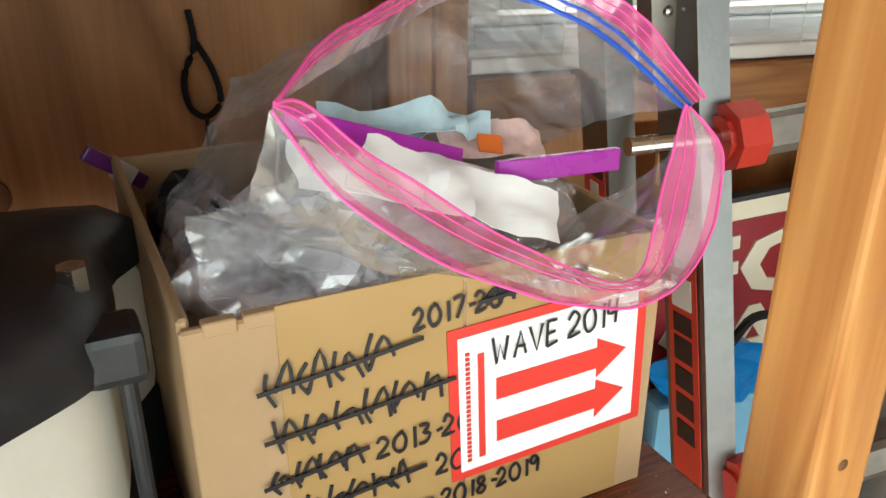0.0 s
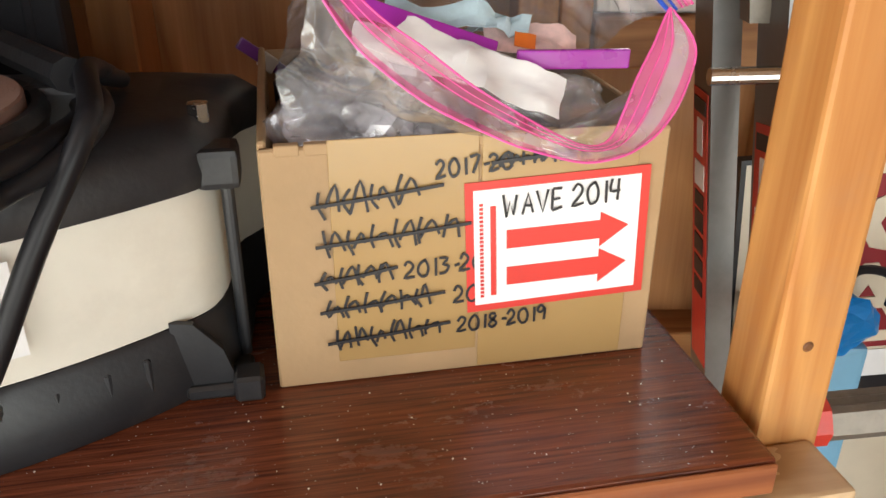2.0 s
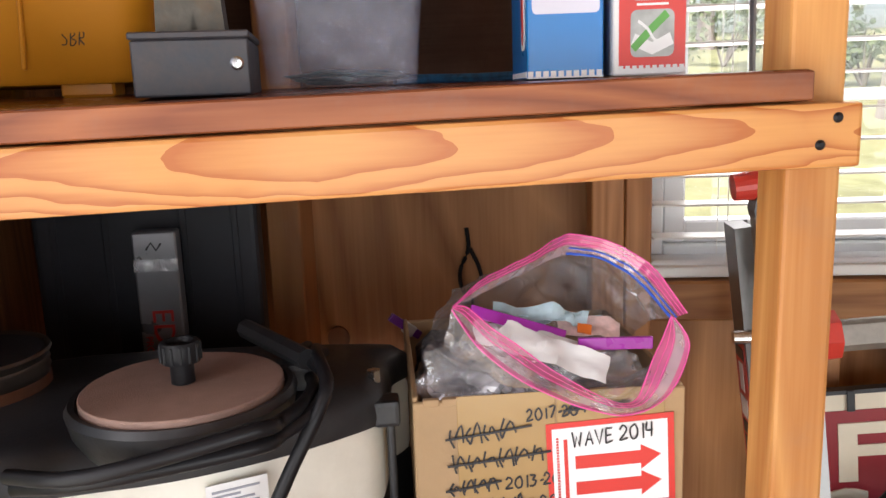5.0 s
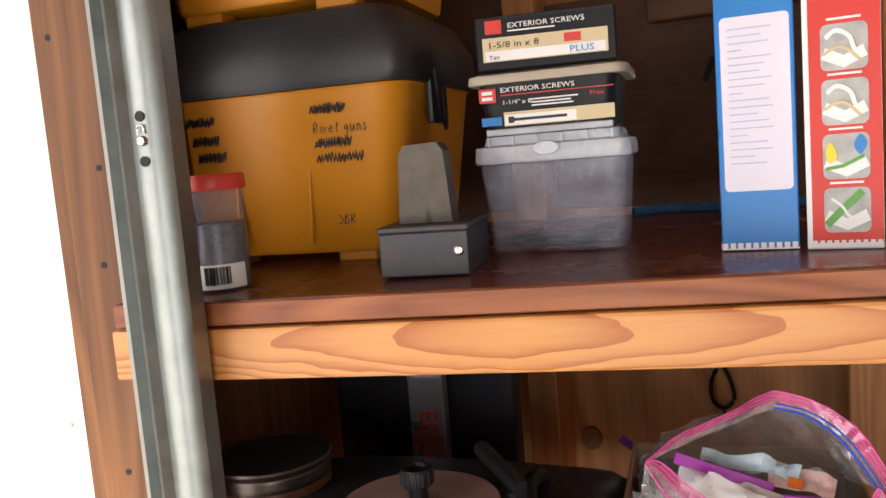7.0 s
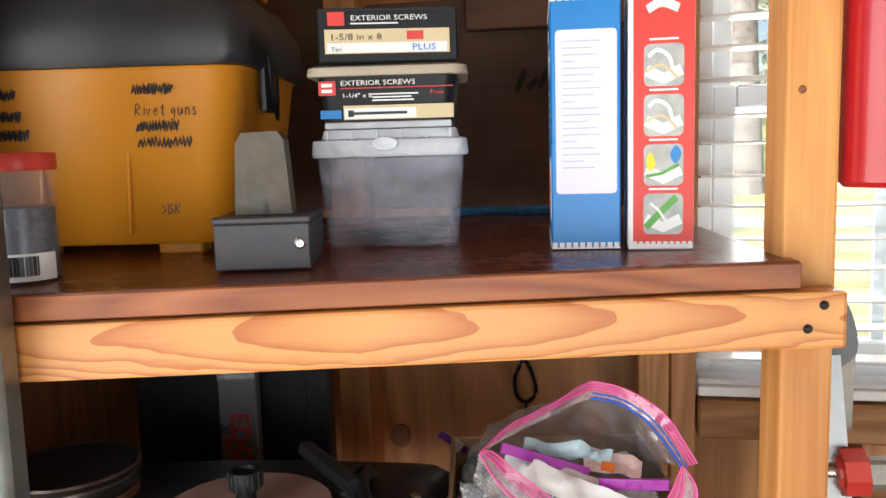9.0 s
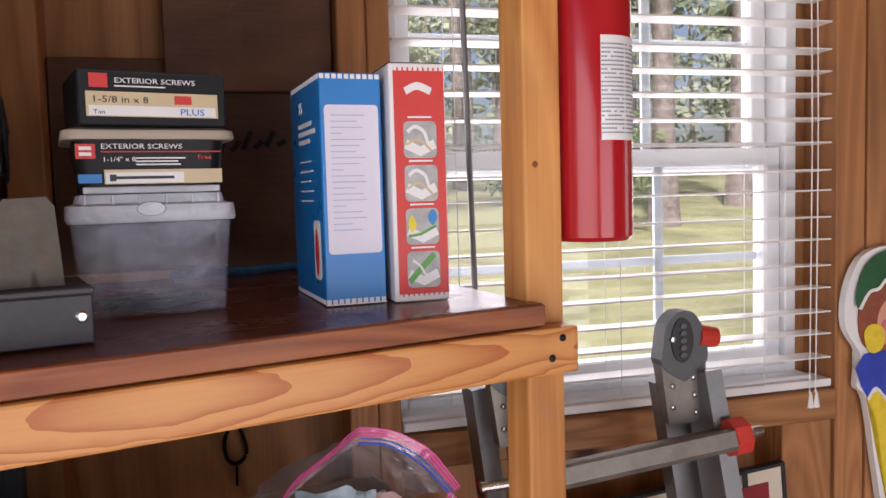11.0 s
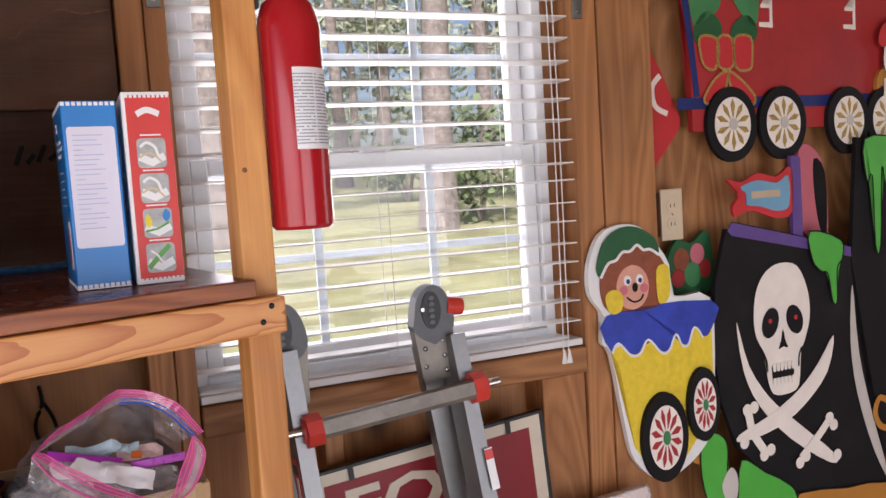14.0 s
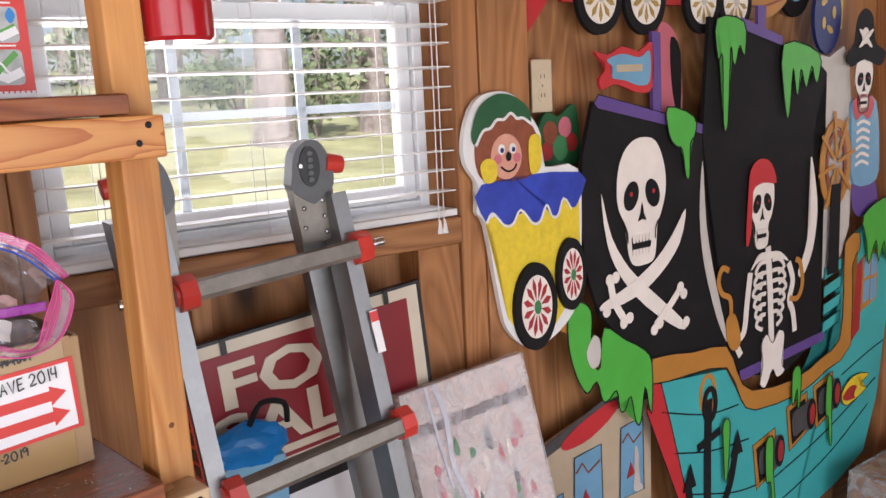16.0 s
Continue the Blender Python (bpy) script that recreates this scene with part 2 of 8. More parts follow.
def flame_wood(name, dark, light, zc, rough=0.45):
    """Flat-sawn pine: nested flame figures along x about the height zc, with fine fibres."""
    m, nt, p, ln = nodes(name)

    def mth(op, a, b=None, c=None):
        k = nt.nodes.new("ShaderNodeMath")
        k.operation = op
        for i, v in enumerate((a, b, c)):
            if v is None:
                continue
            if isinstance(v, float):
                k.inputs[i].default_value = v
            else:
                ln(v, k.inputs[i])
        return k.outputs[0]
    tc = nt.nodes.new("ShaderNodeTexCoord")
    sp = nt.nodes.new("ShaderNodeSeparateXYZ")
    ln(tc.outputs["Object"], sp.inputs[0])
    warp = setin(nt.nodes.new("ShaderNodeTexNoise"), Scale=1.0, Detail=3.0)
    mp = nt.nodes.new("ShaderNodeMapping")
    mp.inputs["Scale"].default_value = (7.0, 30.0, 30.0)
    ln(tc.outputs["Object"], mp.inputs["Vector"])
    ln(mp.outputs[0], warp.inputs["Vector"])
    w = mth("SUBTRACT", warp.outputs["Fac"], 0.5)
    zz = mth("MULTIPLY_ADD", w, 0.030, mth("SUBTRACT", sp.outputs["Z"], zc))
    bow = mth("MULTIPLY", mth("MULTIPLY", zz, zz), 2900.0)
    run = mth("MULTIPLY", mth("PINGPONG", mth("MULTIPLY_ADD", w, 0.06, sp.outputs["X"]), 0.31), 11.0)
    v = mth("ADD", run, bow)
    ring = mth("FRACT", v)
    mp2 = nt.nodes.new("ShaderNodeMapping")
    mp2.inputs["Scale"].default_value = (9.0, 420.0, 420.0)
    ln(tc.outputs["Object"], mp2.inputs["Vector"])
    fib = setin(nt.nodes.new("ShaderNodeTexNoise"), Scale=1.0, Detail=4.0)
    ln(mp2.outputs[0], fib.inputs["Vector"])
    tone = mth("MULTIPLY_ADD", fib.outputs["Fac"], 0.35, mth("POWER", ring, 2.2))
    r = nt.nodes.new("ShaderNodeValToRGB")
    r.color_ramp.elements[0].position, r.color_ramp.elements[1].position = 0.12, 1.02
    r.color_ramp.elements[0].color, r.color_ramp.elements[1].color = (*light, 1), (*dark, 1)
    ln(tone, r.inputs["Fac"])
    ln(r.outputs[0], p.inputs["Base Color"])
    p.inputs["Roughness"].default_value = rough
    p.inputs["Coat Weight"].default_value = 0.1
    b = setin(nt.nodes.new("ShaderNodeBump"), Strength=0.2, Distance=0.0006)
    ln(tone, b.inputs["Height"])
    ln(b.outputs[0], p.inputs["Normal"])
    return m


def board_mat(name, dark, light):
    """A red-brown varnished board: fine open grain along x, dusty scuffs, specks and dark bruises."""
    m, nt, p, ln = nodes(name)
    tc = nt.nodes.new("ShaderNodeTexCoord")

    def field(scale, detail, lo, hi, rough=0.6):
        mp = nt.nodes.new("ShaderNodeMapping")
        mp.inputs["Scale"].default_value = scale
        n = setin(nt.nodes.new("ShaderNodeTexNoise"), Scale=1.0, Detail=detail, Roughness=rough)
        r = nt.nodes.new("ShaderNodeMapRange")
        r.inputs["From Min"].default_value, r.inputs["From Max"].default_value = lo, hi
        ln(tc.outputs["Object"], mp.inputs["Vector"])
        ln(mp.outputs[0], n.inputs["Vector"])
        ln(n.outputs["Fac"], r.inputs["Value"])
        return r.outputs[0]

    def blend(fac, under, over):
        mx = nt.nodes.new("ShaderNodeMixRGB")
        ln(fac, mx.inputs[0])
        for i, v in ((1, under), (2, over)):
            if isinstance(v, tuple):
                mx.inputs[i].default_value = (*v, 1)
            else:
                ln(v, mx.inputs[i])
        return mx.outputs[0]

    def times(x, k):
        q = nt.nodes.new("ShaderNodeMath")
        q.operation, q.inputs[1].default_value = "MULTIPLY", k
        ln(x, q.inputs[0])
        return q.outputs[0]
    grain = field((14.0, 330.0, 330.0), 4.0, 0.36, 0.64)
    col = blend(grain, dark, light)
    col = blend(times(field((3.0, 9.0, 9.0), 3.0, 0.60, 0.74), 0.75), col, (0.018, 0.010, 0.008))
    scuff = field((9.0, 16.0, 16.0), 9.0, 0.57, 0.80, 0.75)
    col = blend(times(scuff, 0.40), col, (0.40, 0.31, 0.27))
    speck = field((520.0, 520.0, 520.0), 1.0, 0.74, 0.80)
    col = blend(times(speck, 0.8), col, (0.60, 0.52, 0.45))
    ln(col, p.inputs["Base Color"])
    r = nt.nodes.new("ShaderNodeMapRange")
    r.inputs["To Min"].default_value, r.inputs["To Max"].default_value = 0.26, 0.62
    ln(scuff, r.inputs["Value"])
    ln(r.outputs[0], p.inputs["Roughness"])
    p.inputs["Coat Weight"].default_value, p.inputs["Coat Roughness"].default_value = 0.15, 0.25
    bp = setin(nt.nodes.new("ShaderNodeBump"), Strength=0.3, Distance=0.0006)
    ln(grain, bp.inputs["Height"])
    ln(bp.outputs[0], p.inputs["Normal"])
    return m


def glass_mat(name):
    m, nt, p, ln = nodes(name)
    tr = nt.nodes.new("ShaderNodeBsdfTransparent")
    gl = nt.nodes.new("ShaderNodeBsdfGlossy")
    gl.inputs["Roughness"].default_value = 0.01
    fr = nt.nodes.new("ShaderNodeFresnel")
    fr.inputs["IOR"].default_value = 1.45
    mix = nt.nodes.new("ShaderNodeMixShader")
    ln(fr.outputs[0], mix.inputs[0])
    ln(tr.outputs[0], mix.inputs[1])
    ln(gl.outputs[0], mix.inputs[2])
    ln(mix.outputs[0], nt.nodes["Material Output"].inputs["Surface"])
    return m


PINE_X = wood("pine_rail", (0.44, 0.15, 0.035), (0.72, 0.37, 0.13), "x", 0.5, 10, 0.0, 0.1, 0.08, 0.34, 0.30, 0.17, 0.9, 15.0)
FLAME_UP = flame_wood("pine_flame", (0.42, 0.125, 0.026), (0.62, 0.285, 0.082), 1.262)
FLAME_LOW = flame_wood("pine_flame_low", (0.38, 0.24, 0.12), (0.58, 0.42, 0.25), 0.880)
PINE_Z = wood("pine_post", (0.50, 0.195, 0.046), (0.67, 0.32, 0.095), "z", 0.55, 11, 0.8, 0.03, 0.2, 0.27, 0.5, 0.10, 0.6)
STUD_Z = wood("stud_timber", (0.27, 0.105, 0.032), (0.43, 0.19, 0.065), "z", 0.6, 10, 1.2, 0, 0.2, 0.3, 0.35, 0.12, 0.7)
STUD_X = wood("sill_timber", (0.25, 0.10, 0.032), (0.40, 0.18, 0.062), "x", 0.6, 12, 0.6)
JAMB = wood("jamb_timber", (0.115, 0.040, 0.011), (0.20, 0.079, 0.023), "z", 0.6, 13, 0.7)
PLY = wood("plywood", (0.23, 0.088, 0.026), (0.46, 0.215, 0.078), "z", 0.6, 4.2, 1.8, 0.0, 0.12, 0.34, 0.42, 0.30, 1.9, 9.0)
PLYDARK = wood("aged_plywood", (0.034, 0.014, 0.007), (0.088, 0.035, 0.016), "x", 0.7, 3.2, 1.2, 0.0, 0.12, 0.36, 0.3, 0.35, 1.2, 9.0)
SHELF = board_mat("stained_board", (0.075, 0.018, 0.009), (0.205, 0.054, 0.022))
SHELFEDGE = wood("stained_edge", (0.19, 0.048, 0.015), (0.33, 0.105, 0.034), "x", 0.5, 14, 0.0, 0.0, 0.3)
FLOORWOOD = wood("floor_boards", (0.16, 0.08, 0.04), (0.28, 0.16, 0.08), "x", 0.6, 6, 0.6, 0, 0.4)
CEIL = wood("roof_boards", (0.22, 0.11, 0.05), (0.36, 0.20, 0.09), "x", 0.65, 6, 0.6)
CARD = mat("cardboard", (0.39, 0.255, 0.135), 0.75, 0, 0.1, 18, 0.25, 240, 0.08, 0, (0.36, 0.22, 0.10), 0.35)
CARDIN = mat("cardboard_inside", (0.34, 0.21, 0.10), 0.8, 0, 0.1)
TAPE = mat("packing_tape", (0.37, 0.235, 0.095), 0.22, 0, 0.05, 10, 0.05)
INK = mat("marker_ink", (0.012, 0.011, 0.014), 0.4, 0, 0.1, 40, 0.0)
WHITE = mat("white_paint", (0.80, 0.80, 0.78), 0.45, 0, 0.04, 14, 0.08, 120, 0.08, 0, (0.6, 0.57, 0.5), 0.25)
PAPER = mat("white_paper", (0.80, 0.80, 0.80), 0.5, 0, 0.04, 12, 0.04)
LILACPAPER = mat("lilac_paper", (0.70, 0.68, 0.78), 0.5, 0, 0.04, 12, 0.04)
VINYL = mat("white_vinyl", (0.78, 0.79, 0.80), 0.35, 0, 0.03, 8, 0.02)
# white grille bars, with shade and glass tint put into a greyer colour
GRILLE_SHADED = mat("shaded_grille_vinyl", (0.52, 0.57, 0.60), 0.4, 0, 0.04, 9, 0.02)
RUNGALU = mat("worn_aluminium", (0.25, 0.225, 0.195), 0.5, 0.75, 0.2, 35, 0.2, 260, 0.12, 0, (0.16, 0.14, 0.12), 0.5)
SLATMAT = mat("blind_slat", (0.80, 0.79, 0.76), 0.4, 0, 0.04, 9, 0.03)
RED = mat("red_print", (0.62, 0.035, 0.025), 0.4, 0, 0.06, 20, 0.05)
REDENAMEL = mat("red_enamel", (0.42, 0.010, 0.016), 0.22, 0, 0.06, 12, 0.02, 120, 0.05, 0.4)
REDPLASTIC = mat("red_plastic", (0.58, 0.045, 0.03), 0.4, 0, 0.1, 30, 0.08)
BLACK = mat("black_plastic", (0.017, 0.018, 0.021), 0.45, 0, 0.25, 30, 0.2, 260, 0.12, 0, (0.075, 0.07, 0.066), 0.22)
BLACKSHEEN = mat("black_gloss", (0.011, 0.011, 0.013), 0.4, 0, 0.2, 20, 0.05)
BLACKPAINT = mat("black_paint", (0.011, 0.010, 0.011), 0.72, 0, 0.25, 12, 0.2, 160, 0.1, 0, (0.035, 0.032, 0.03), 0.2)
for dull in (BLACKPAINT, BLACKSHEEN):
    dull.node_tree.nodes["Principled BSDF"].inputs["Specular IOR Level"].default_value = 0.22
CREAM = mat("cream_housing", (0.76, 0.73, 0.64), 0.4, 0, 0.05, 14, 0.06, 180, 0.08, 0, (0.45, 0.4, 0.32), 0.25)
YELLOW = mat("yellow_plastic", (0.55, 0.210, 0.011), 0.38, 0, 0.07, 12, 0.12, 300, 0.08, 0, (0.50, 0.22, 0.03), 0.3)
GALV = mat("galvanised_steel", (0.27, 0.295, 0.285), 0.40, 0.9, 0.16, 40, 0.12, 200, 0.1, 0, (0.3, 0.31, 0.30), 0.4)
ALU = mat("aluminium", (0.265, 0.265, 0.265), 0.44, 0.95, 0.1, 30, 0.15, 300, 0.1, 0, (0.34, 0.34, 0.34), 0.4)
STEEL = mat("bright_steel", (0.60, 0.60, 0.60), 0.25, 1.0, 0.1, 30, 0.05)
RUSTY = mat("worn_iron", (0.095, 0.085, 0.07), 0.55, 0.35, 0.35, 45, 0.4, 160, 0.12, 0, (0.13, 0.075, 0.035), 0.6)
HINGEGREY = mat("grey_casting", (0.105, 0.108, 0.112), 0.48, 0.45, 0.15, 30, 0.15)
NAVYBOX = mat("dark_slate_paint", (0.030, 0.036, 0.050), 0.5, 0, 0.2, 25, 0.2, 180, 0.1, 0, (0.14, 0.08, 0.05), 0.3)
BLUEPRINT = mat("blue_print", (0.003, 0.185, 0.54), 0.3, 0, 0.06, 12, 0.03)
PALEPRINT = mat("pale_blue_print", (0.42, 0.46, 0.66), 0.5, 0, 0.1, 40, 0.0)
OUTLETMAT = mat("almond_plastic", (0.66, 0.55, 0.38), 0.35, 0, 0.05, 20, 0.03)
GREYPRINT = mat("grey_print", (0.42, 0.43, 0.42), 0.45, 0, 0.25, 60, 0.02)
GREENPRINT = mat("green_print", (0.10, 0.34, 0.06), 0.45, 0, 0.15, 60, 0.02)
TAN = mat("tan_plastic", (0.40, 0.34, 0.26), 0.45, 0, 0.06, 20, 0.05)
GOLDPRINT = mat("gold_print", (0.62, 0.50, 0.30), 0.4, 0, 0.08, 20, 0.02)
LETTERGREY = mat("small_print", (0.30, 0.31, 0.36), 0.6, 0, 0.1, 40, 0.0)
SILVERFOIL = mat("silver_card", (0.30, 0.30, 0.31), 0.3, 0.6, 0.1, 15, 0.05)
SANDPAPER = mat("sandpaper", (0.34, 0.22, 0.18), 0.85, 0, 0.15, 30, 0.6, 900, 0.05, 0, (0.22, 0.14, 0.12), 0.4)
TINMAT = mat("tin_can", (0.13, 0.105, 0.09), 0.38, 0.9, 0.15, 25, 0.08)
BROWNLABEL = mat("brown_label", (0.13, 0.05, 0.026), 0.4, 0, 0.3, 40, 0.05)
DARKFOAM = mat("dark_case", (0.018, 0.019, 0.025), 0.6, 0, 0.3, 18, 0.2)
BAGFILM = bag_mat("bag_film", (0.86, 0.86, 0.90), 0.17, 0.17)
BAGDARK = bag_mat("crumpled_film", (0.85, 0.83, 0.90), 0.24, 0.24)
PINKFILM = bag_mat("pink_film", (0.88, 0.13, 0.40), 0.48, 0.12)
PALEPINK = bag_mat("pale_pink_film", (0.90, 0.66, 0.76), 0.30, 0.12)
PINKZIP = mat("pink_zip", (0.74, 0.09, 0.34), 0.3, 0, 0.1, 30, 0.05)
PURPLEZIP = mat("purple_zip", (0.36, 0.02, 0.36), 0.3, 0, 0.1, 30, 0.05)
BLUEZIP = mat("blue_zip", (0.03, 0.10, 0.55), 0.3, 0, 0.1, 30, 0.05)
CLEARTUB = film_mat("clear_tub_plastic", (0.80, 0.82, 1.0), 0.90, 0.10, 0.05)
CLEARLID = film_mat("clear_lid_plastic", (0.80, 0.84, 0.92), 0.48, 0.15, 0.08)
WRAP = film_mat("wrap_film", (0.85, 0.86, 0.88), 0.72, 0.1, 0.2)
GLASS = glass_mat("window_glass")
SIGNRED = mat("sign_red", (0.26, 0.012, 0.02), 0.45, 0, 0.1, 10, 0.05)
SIGNCREAM = mat("sign_cream", (0.70, 0.62, 0.48), 0.5, 0, 0.06, 12, 0.05)
PAINT = {
    "purple": mat("purple_paint", (0.12, 0.065, 0.26), 0.5, 0, 0.12, 18, 0.2),
    "teal": mat("teal_paint", (0.045, 0.42, 0.41), 0.5, 0, 0.08, 7, 0.2, 160, 0.1, 0, (0.05, 0.26, 0.27), 0.3),
    "ochre": mat("ochre_paint", (0.48, 0.21, 0.035), 0.5, 0, 0.1, 10, 0.2),
    "green": mat("slime_green_paint", (0.07, 0.42, 0.05), 0.5, 0, 0.1, 14, 0.2),
    "red": mat("brick_red_paint", (0.40, 0.028, 0.028), 0.5, 0, 0.12, 8, 0.25, 160, 0.1, 0, (0.26, 0.02, 0.025), 0.5),
    "brightred": mat("bright_red_paint", (0.55, 0.03, 0.035), 0.5, 0, 0.1, 10, 0.2),
    "bone": mat("bone_paint", (0.84, 0.77, 0.69), 0.55, 0, 0.06, 20, 0.2),
    "grey": mat("sail_grey_paint", (0.56, 0.52, 0.47), 0.55, 0, 0.08, 10, 0.2),
    "blue": mat("royal_blue_paint", (0.03, 0.06, 0.42), 0.5, 0, 0.25, 22, 0.25),
    "navy": mat("navy_paint", (0.012, 0.025, 0.14), 0.5, 0, 0.15, 15, 0.2),
    "sky": mat("sky_blue_paint", (0.16, 0.36, 0.52), 0.5, 0, 0.1, 12, 0.2),
    "yellow": mat("lemon_paint", (0.78, 0.58, 0.03), 0.55, 0, 0.1, 60, 0.2, 160, 0.1, 0, (0.55, 0.40, 0.02), 0.4),
    "darkgreen": mat("dark_green_paint", (0.015, 0.10, 0.035), 0.5, 0, 0.15, 20, 0.2),
    "midgreen": mat("mid_green_paint", (0.05, 0.22, 0.08), 0.5, 0, 0.12, 20, 0.2),
    "brown": mat("chestnut_paint", (0.26, 0.07, 0.03), 0.55, 0, 0.2, 40, 0.25),
    "flesh": mat("peach_paint", (0.70, 0.34, 0.24), 0.55, 0, 0.08, 25, 0.2),
    "gold": mat("gold_glitter", (0.50, 0.34, 0.10), 0.4, 0.5, 0.4, 200, 0.6, 600),
    "beige": mat("beige_paint", (0.50, 0.40, 0.27), 0.55, 0, 0.1, 10, 0.2),
    "pink": mat("pink_paint", (0.60, 0.16, 0.20), 0.55, 0, 0.1, 8, 0.2),
    "white": WHITE, "black": BLACKPAINT, "cream": SIGNCREAM,
}
GRASS = mat("lawn", (0.40, 0.41, 0.21), 0.9, 0, 0.35, 1.2, 0.5, 30, 0.05, 0, (0.46, 0.43, 0.22), 0.7)
GRAVEL = mat("pale_gravel", (0.62, 0.60, 0.56), 0.9, 0, 0.15, 4, 0.4, 60)
BARK = mat("pine_bark", (0.33, 0.29, 0.27), 0.9, 0, 0.4, 9, 0.8, 40)
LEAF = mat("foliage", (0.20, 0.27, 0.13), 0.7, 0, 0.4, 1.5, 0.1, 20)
# far leaves: distance haze mixed into a paler copy of the foliage colour
LEAF_HAZE = mat("haze_foliage", (0.42, 0.47, 0.33), 0.75, 0, 0.35, 1.1, 0.1, 20)


# ---- building helpers ----
def bx(x0, x1, y0, y1, z0, z1, bev=0.0, seg=1, m=None):
    bm = bmesh.new()
    bmesh.ops.create_cube(bm, size=1.0)
    bmesh.ops.transform(bm, matrix=Matrix.Translation(((x0 + x1) / 2, (y0 + y1) / 2, (z0 + z1) / 2)) @ Matrix.Diagonal((x1 - x0, y1 - y0, z1 - z0, 1)), verts=bm.verts)
    if bev:
        bmesh.ops.bevel(bm, geom=bm.edges[:], offset=bev, segments=seg, profile=0.6, affect="EDGES")
    if m is not None:
        bmesh.ops.transform(bm, matrix=m, verts=bm.verts)
    return bm


def merge(*bms):
    out = bms[0]
    for b in bms[1:]:
        me = bpy.data.meshes.new("tmp")
        b.to_mesh(me)
        out.from_mesh(me)
        bpy.data.meshes.remove(me)
        b.free()
    return out


def moved(bm, m):
    bmesh.ops.transform(bm, matrix=m, verts=bm.verts)
    return bm


def smooth_loop(pts, n=4):
    """A closed rounded outline through a few corner points."""
    out, c = [], len(pts)
    for i in range(c):
        p0, p1, p2, p3 = (Vector(pts[(i + k) % c]) for k in (-1, 0, 1, 2))
        for j in range(n):
            t = j / n
            q = 0.5 * ((2 * p1) + (p2 - p0) * t + (2 * p0 - 5 * p1 + 4 * p2 - p3) * t * t + (3 * p1 - p0 - 3 * p2 + p3) * t ** 3)
            out.append((q.x, q.y))
    return out


def smooth_line(pts, n=6):
    out, c = [], len(pts)
    for i in range(c - 1):
        p0, p1, p2, p3 = (Vector(pts[min(max(i + k, 0), c - 1)]) for k in (-1, 0, 1, 2))
        for j in range(n):
            t = j / n
            out.append(0.5 * ((2 * p1) + (p2 - p0) * t + (2 * p0 - 5 * p1 + 4 * p2 - p3) * t * t + (3 * p1 - p0 - 3 * p2 + p3) * t ** 3))
    out.append(Vector(pts[-1]))
    return out


class Band(list):
    """The outline of a brush stroke, with its two sides kept apart."""
    left, right = (), ()


def ribbon(band, y0, y1):
    """A brush stroke laid as a strip of quads, which may close on itself."""
    bm = bmesh.new()
    rows = [[bm.verts.new(q) for q in ((l[0], y0, l[1]), (r[0], y0, r[1]), (r[0], y1, r[1]), (l[0], y1, l[1]))] for l, r in zip(band.left, band.right)]
    for a, b in zip(rows, rows[1:]):
        for k in range(4):
            j = (k + 1) % 4
            bm.faces.new((a[k], a[j], b[j], b[k]))
    bm.faces.new(rows[0][::-1])
    bm.faces.new(rows[-1])
    bmesh.ops.recalc_face_normals(bm, faces=bm.faces)
    return bm


def plate(pts, y0, y1, bev=0.0):
    """An outline in x and z, sawn from board between y0 (front) and y1."""
    if isinstance(pts, Band):
        return ribbon(pts, y0, y1)
    bm = bmesh.new()
    area = sum(pts[i][0] * pts[(i + 1) % len(pts)][1] - pts[(i + 1) % len(pts)][0] * pts[i][1] for i in range(len(pts)))
    if area < 0:
        pts = pts[::-1]
    f = [bm.verts.new((x, y0, z)) for x, z in pts]
    b = [bm.verts.new((x, y1, z)) for x, z in pts]
    front = bm.faces.new(f)
    back = bm.faces.new(b[::-1])
    for i in range(len(pts)):
        j = (i + 1) % len(pts)
        bm.faces.new((f[j], f[i], b[i], b[j]))
    bmesh.ops.triangulate(bm, faces=[front, back], ngon_method="EAR_CLIP")
    return bm


def oval(cx, cz, rx, rz, n=24, rot=0.0):
    c, s = math.cos(radians(rot)), math.sin(radians(rot))
    return [(cx + rx * math.cos(a) * c - rz * math.sin(a) * s, cz + rx * math.cos(a) * s + rz * math.sin(a) * c) for a in (2 * math.pi * i / n for i in range(n))]


def stroke(pts, w):
    """A band of width w along points in x and z."""
    v = [Vector(p) for p in pts]
    left, right = [], []
    ring = len(v) > 3 and (v[0] - v[-1]).length < 1e-6
    for i, p in enumerate(v):
        d = (v[min(i + 1, len(v) - 1)] - v[max(i - 1, 0)]).normalized()
        if ring:
            d = (v[1] - v[-2]).normalized() if i in (0, len(v) - 1) else d
        nrm = Vector((-d.y, d.x)) * (w / 2)
        left.append(tuple(p + nrm))
        right.append(tuple(p - nrm))
    band = Band(left + right[::-1])
    band.left, band.right = left, right
    return band


def cyl(p, q, r, r2=None, n=20, caps=True):
    p, q = Vector(p), Vector(q)
    bm = bmesh.new()
    bmesh.ops.create_cone(bm, cap_ends=caps, segments=n, radius1=r, radius2=r if r2 is None else r2, depth=(q - p).length)
    rot = (q - p).to_track_quat("Z", "Y").to_matrix().to_4x4()
    bmesh.ops.transform(bm, matrix=Matrix.Translation((p + q) / 2) @ rot, verts=bm.verts)
    return bm


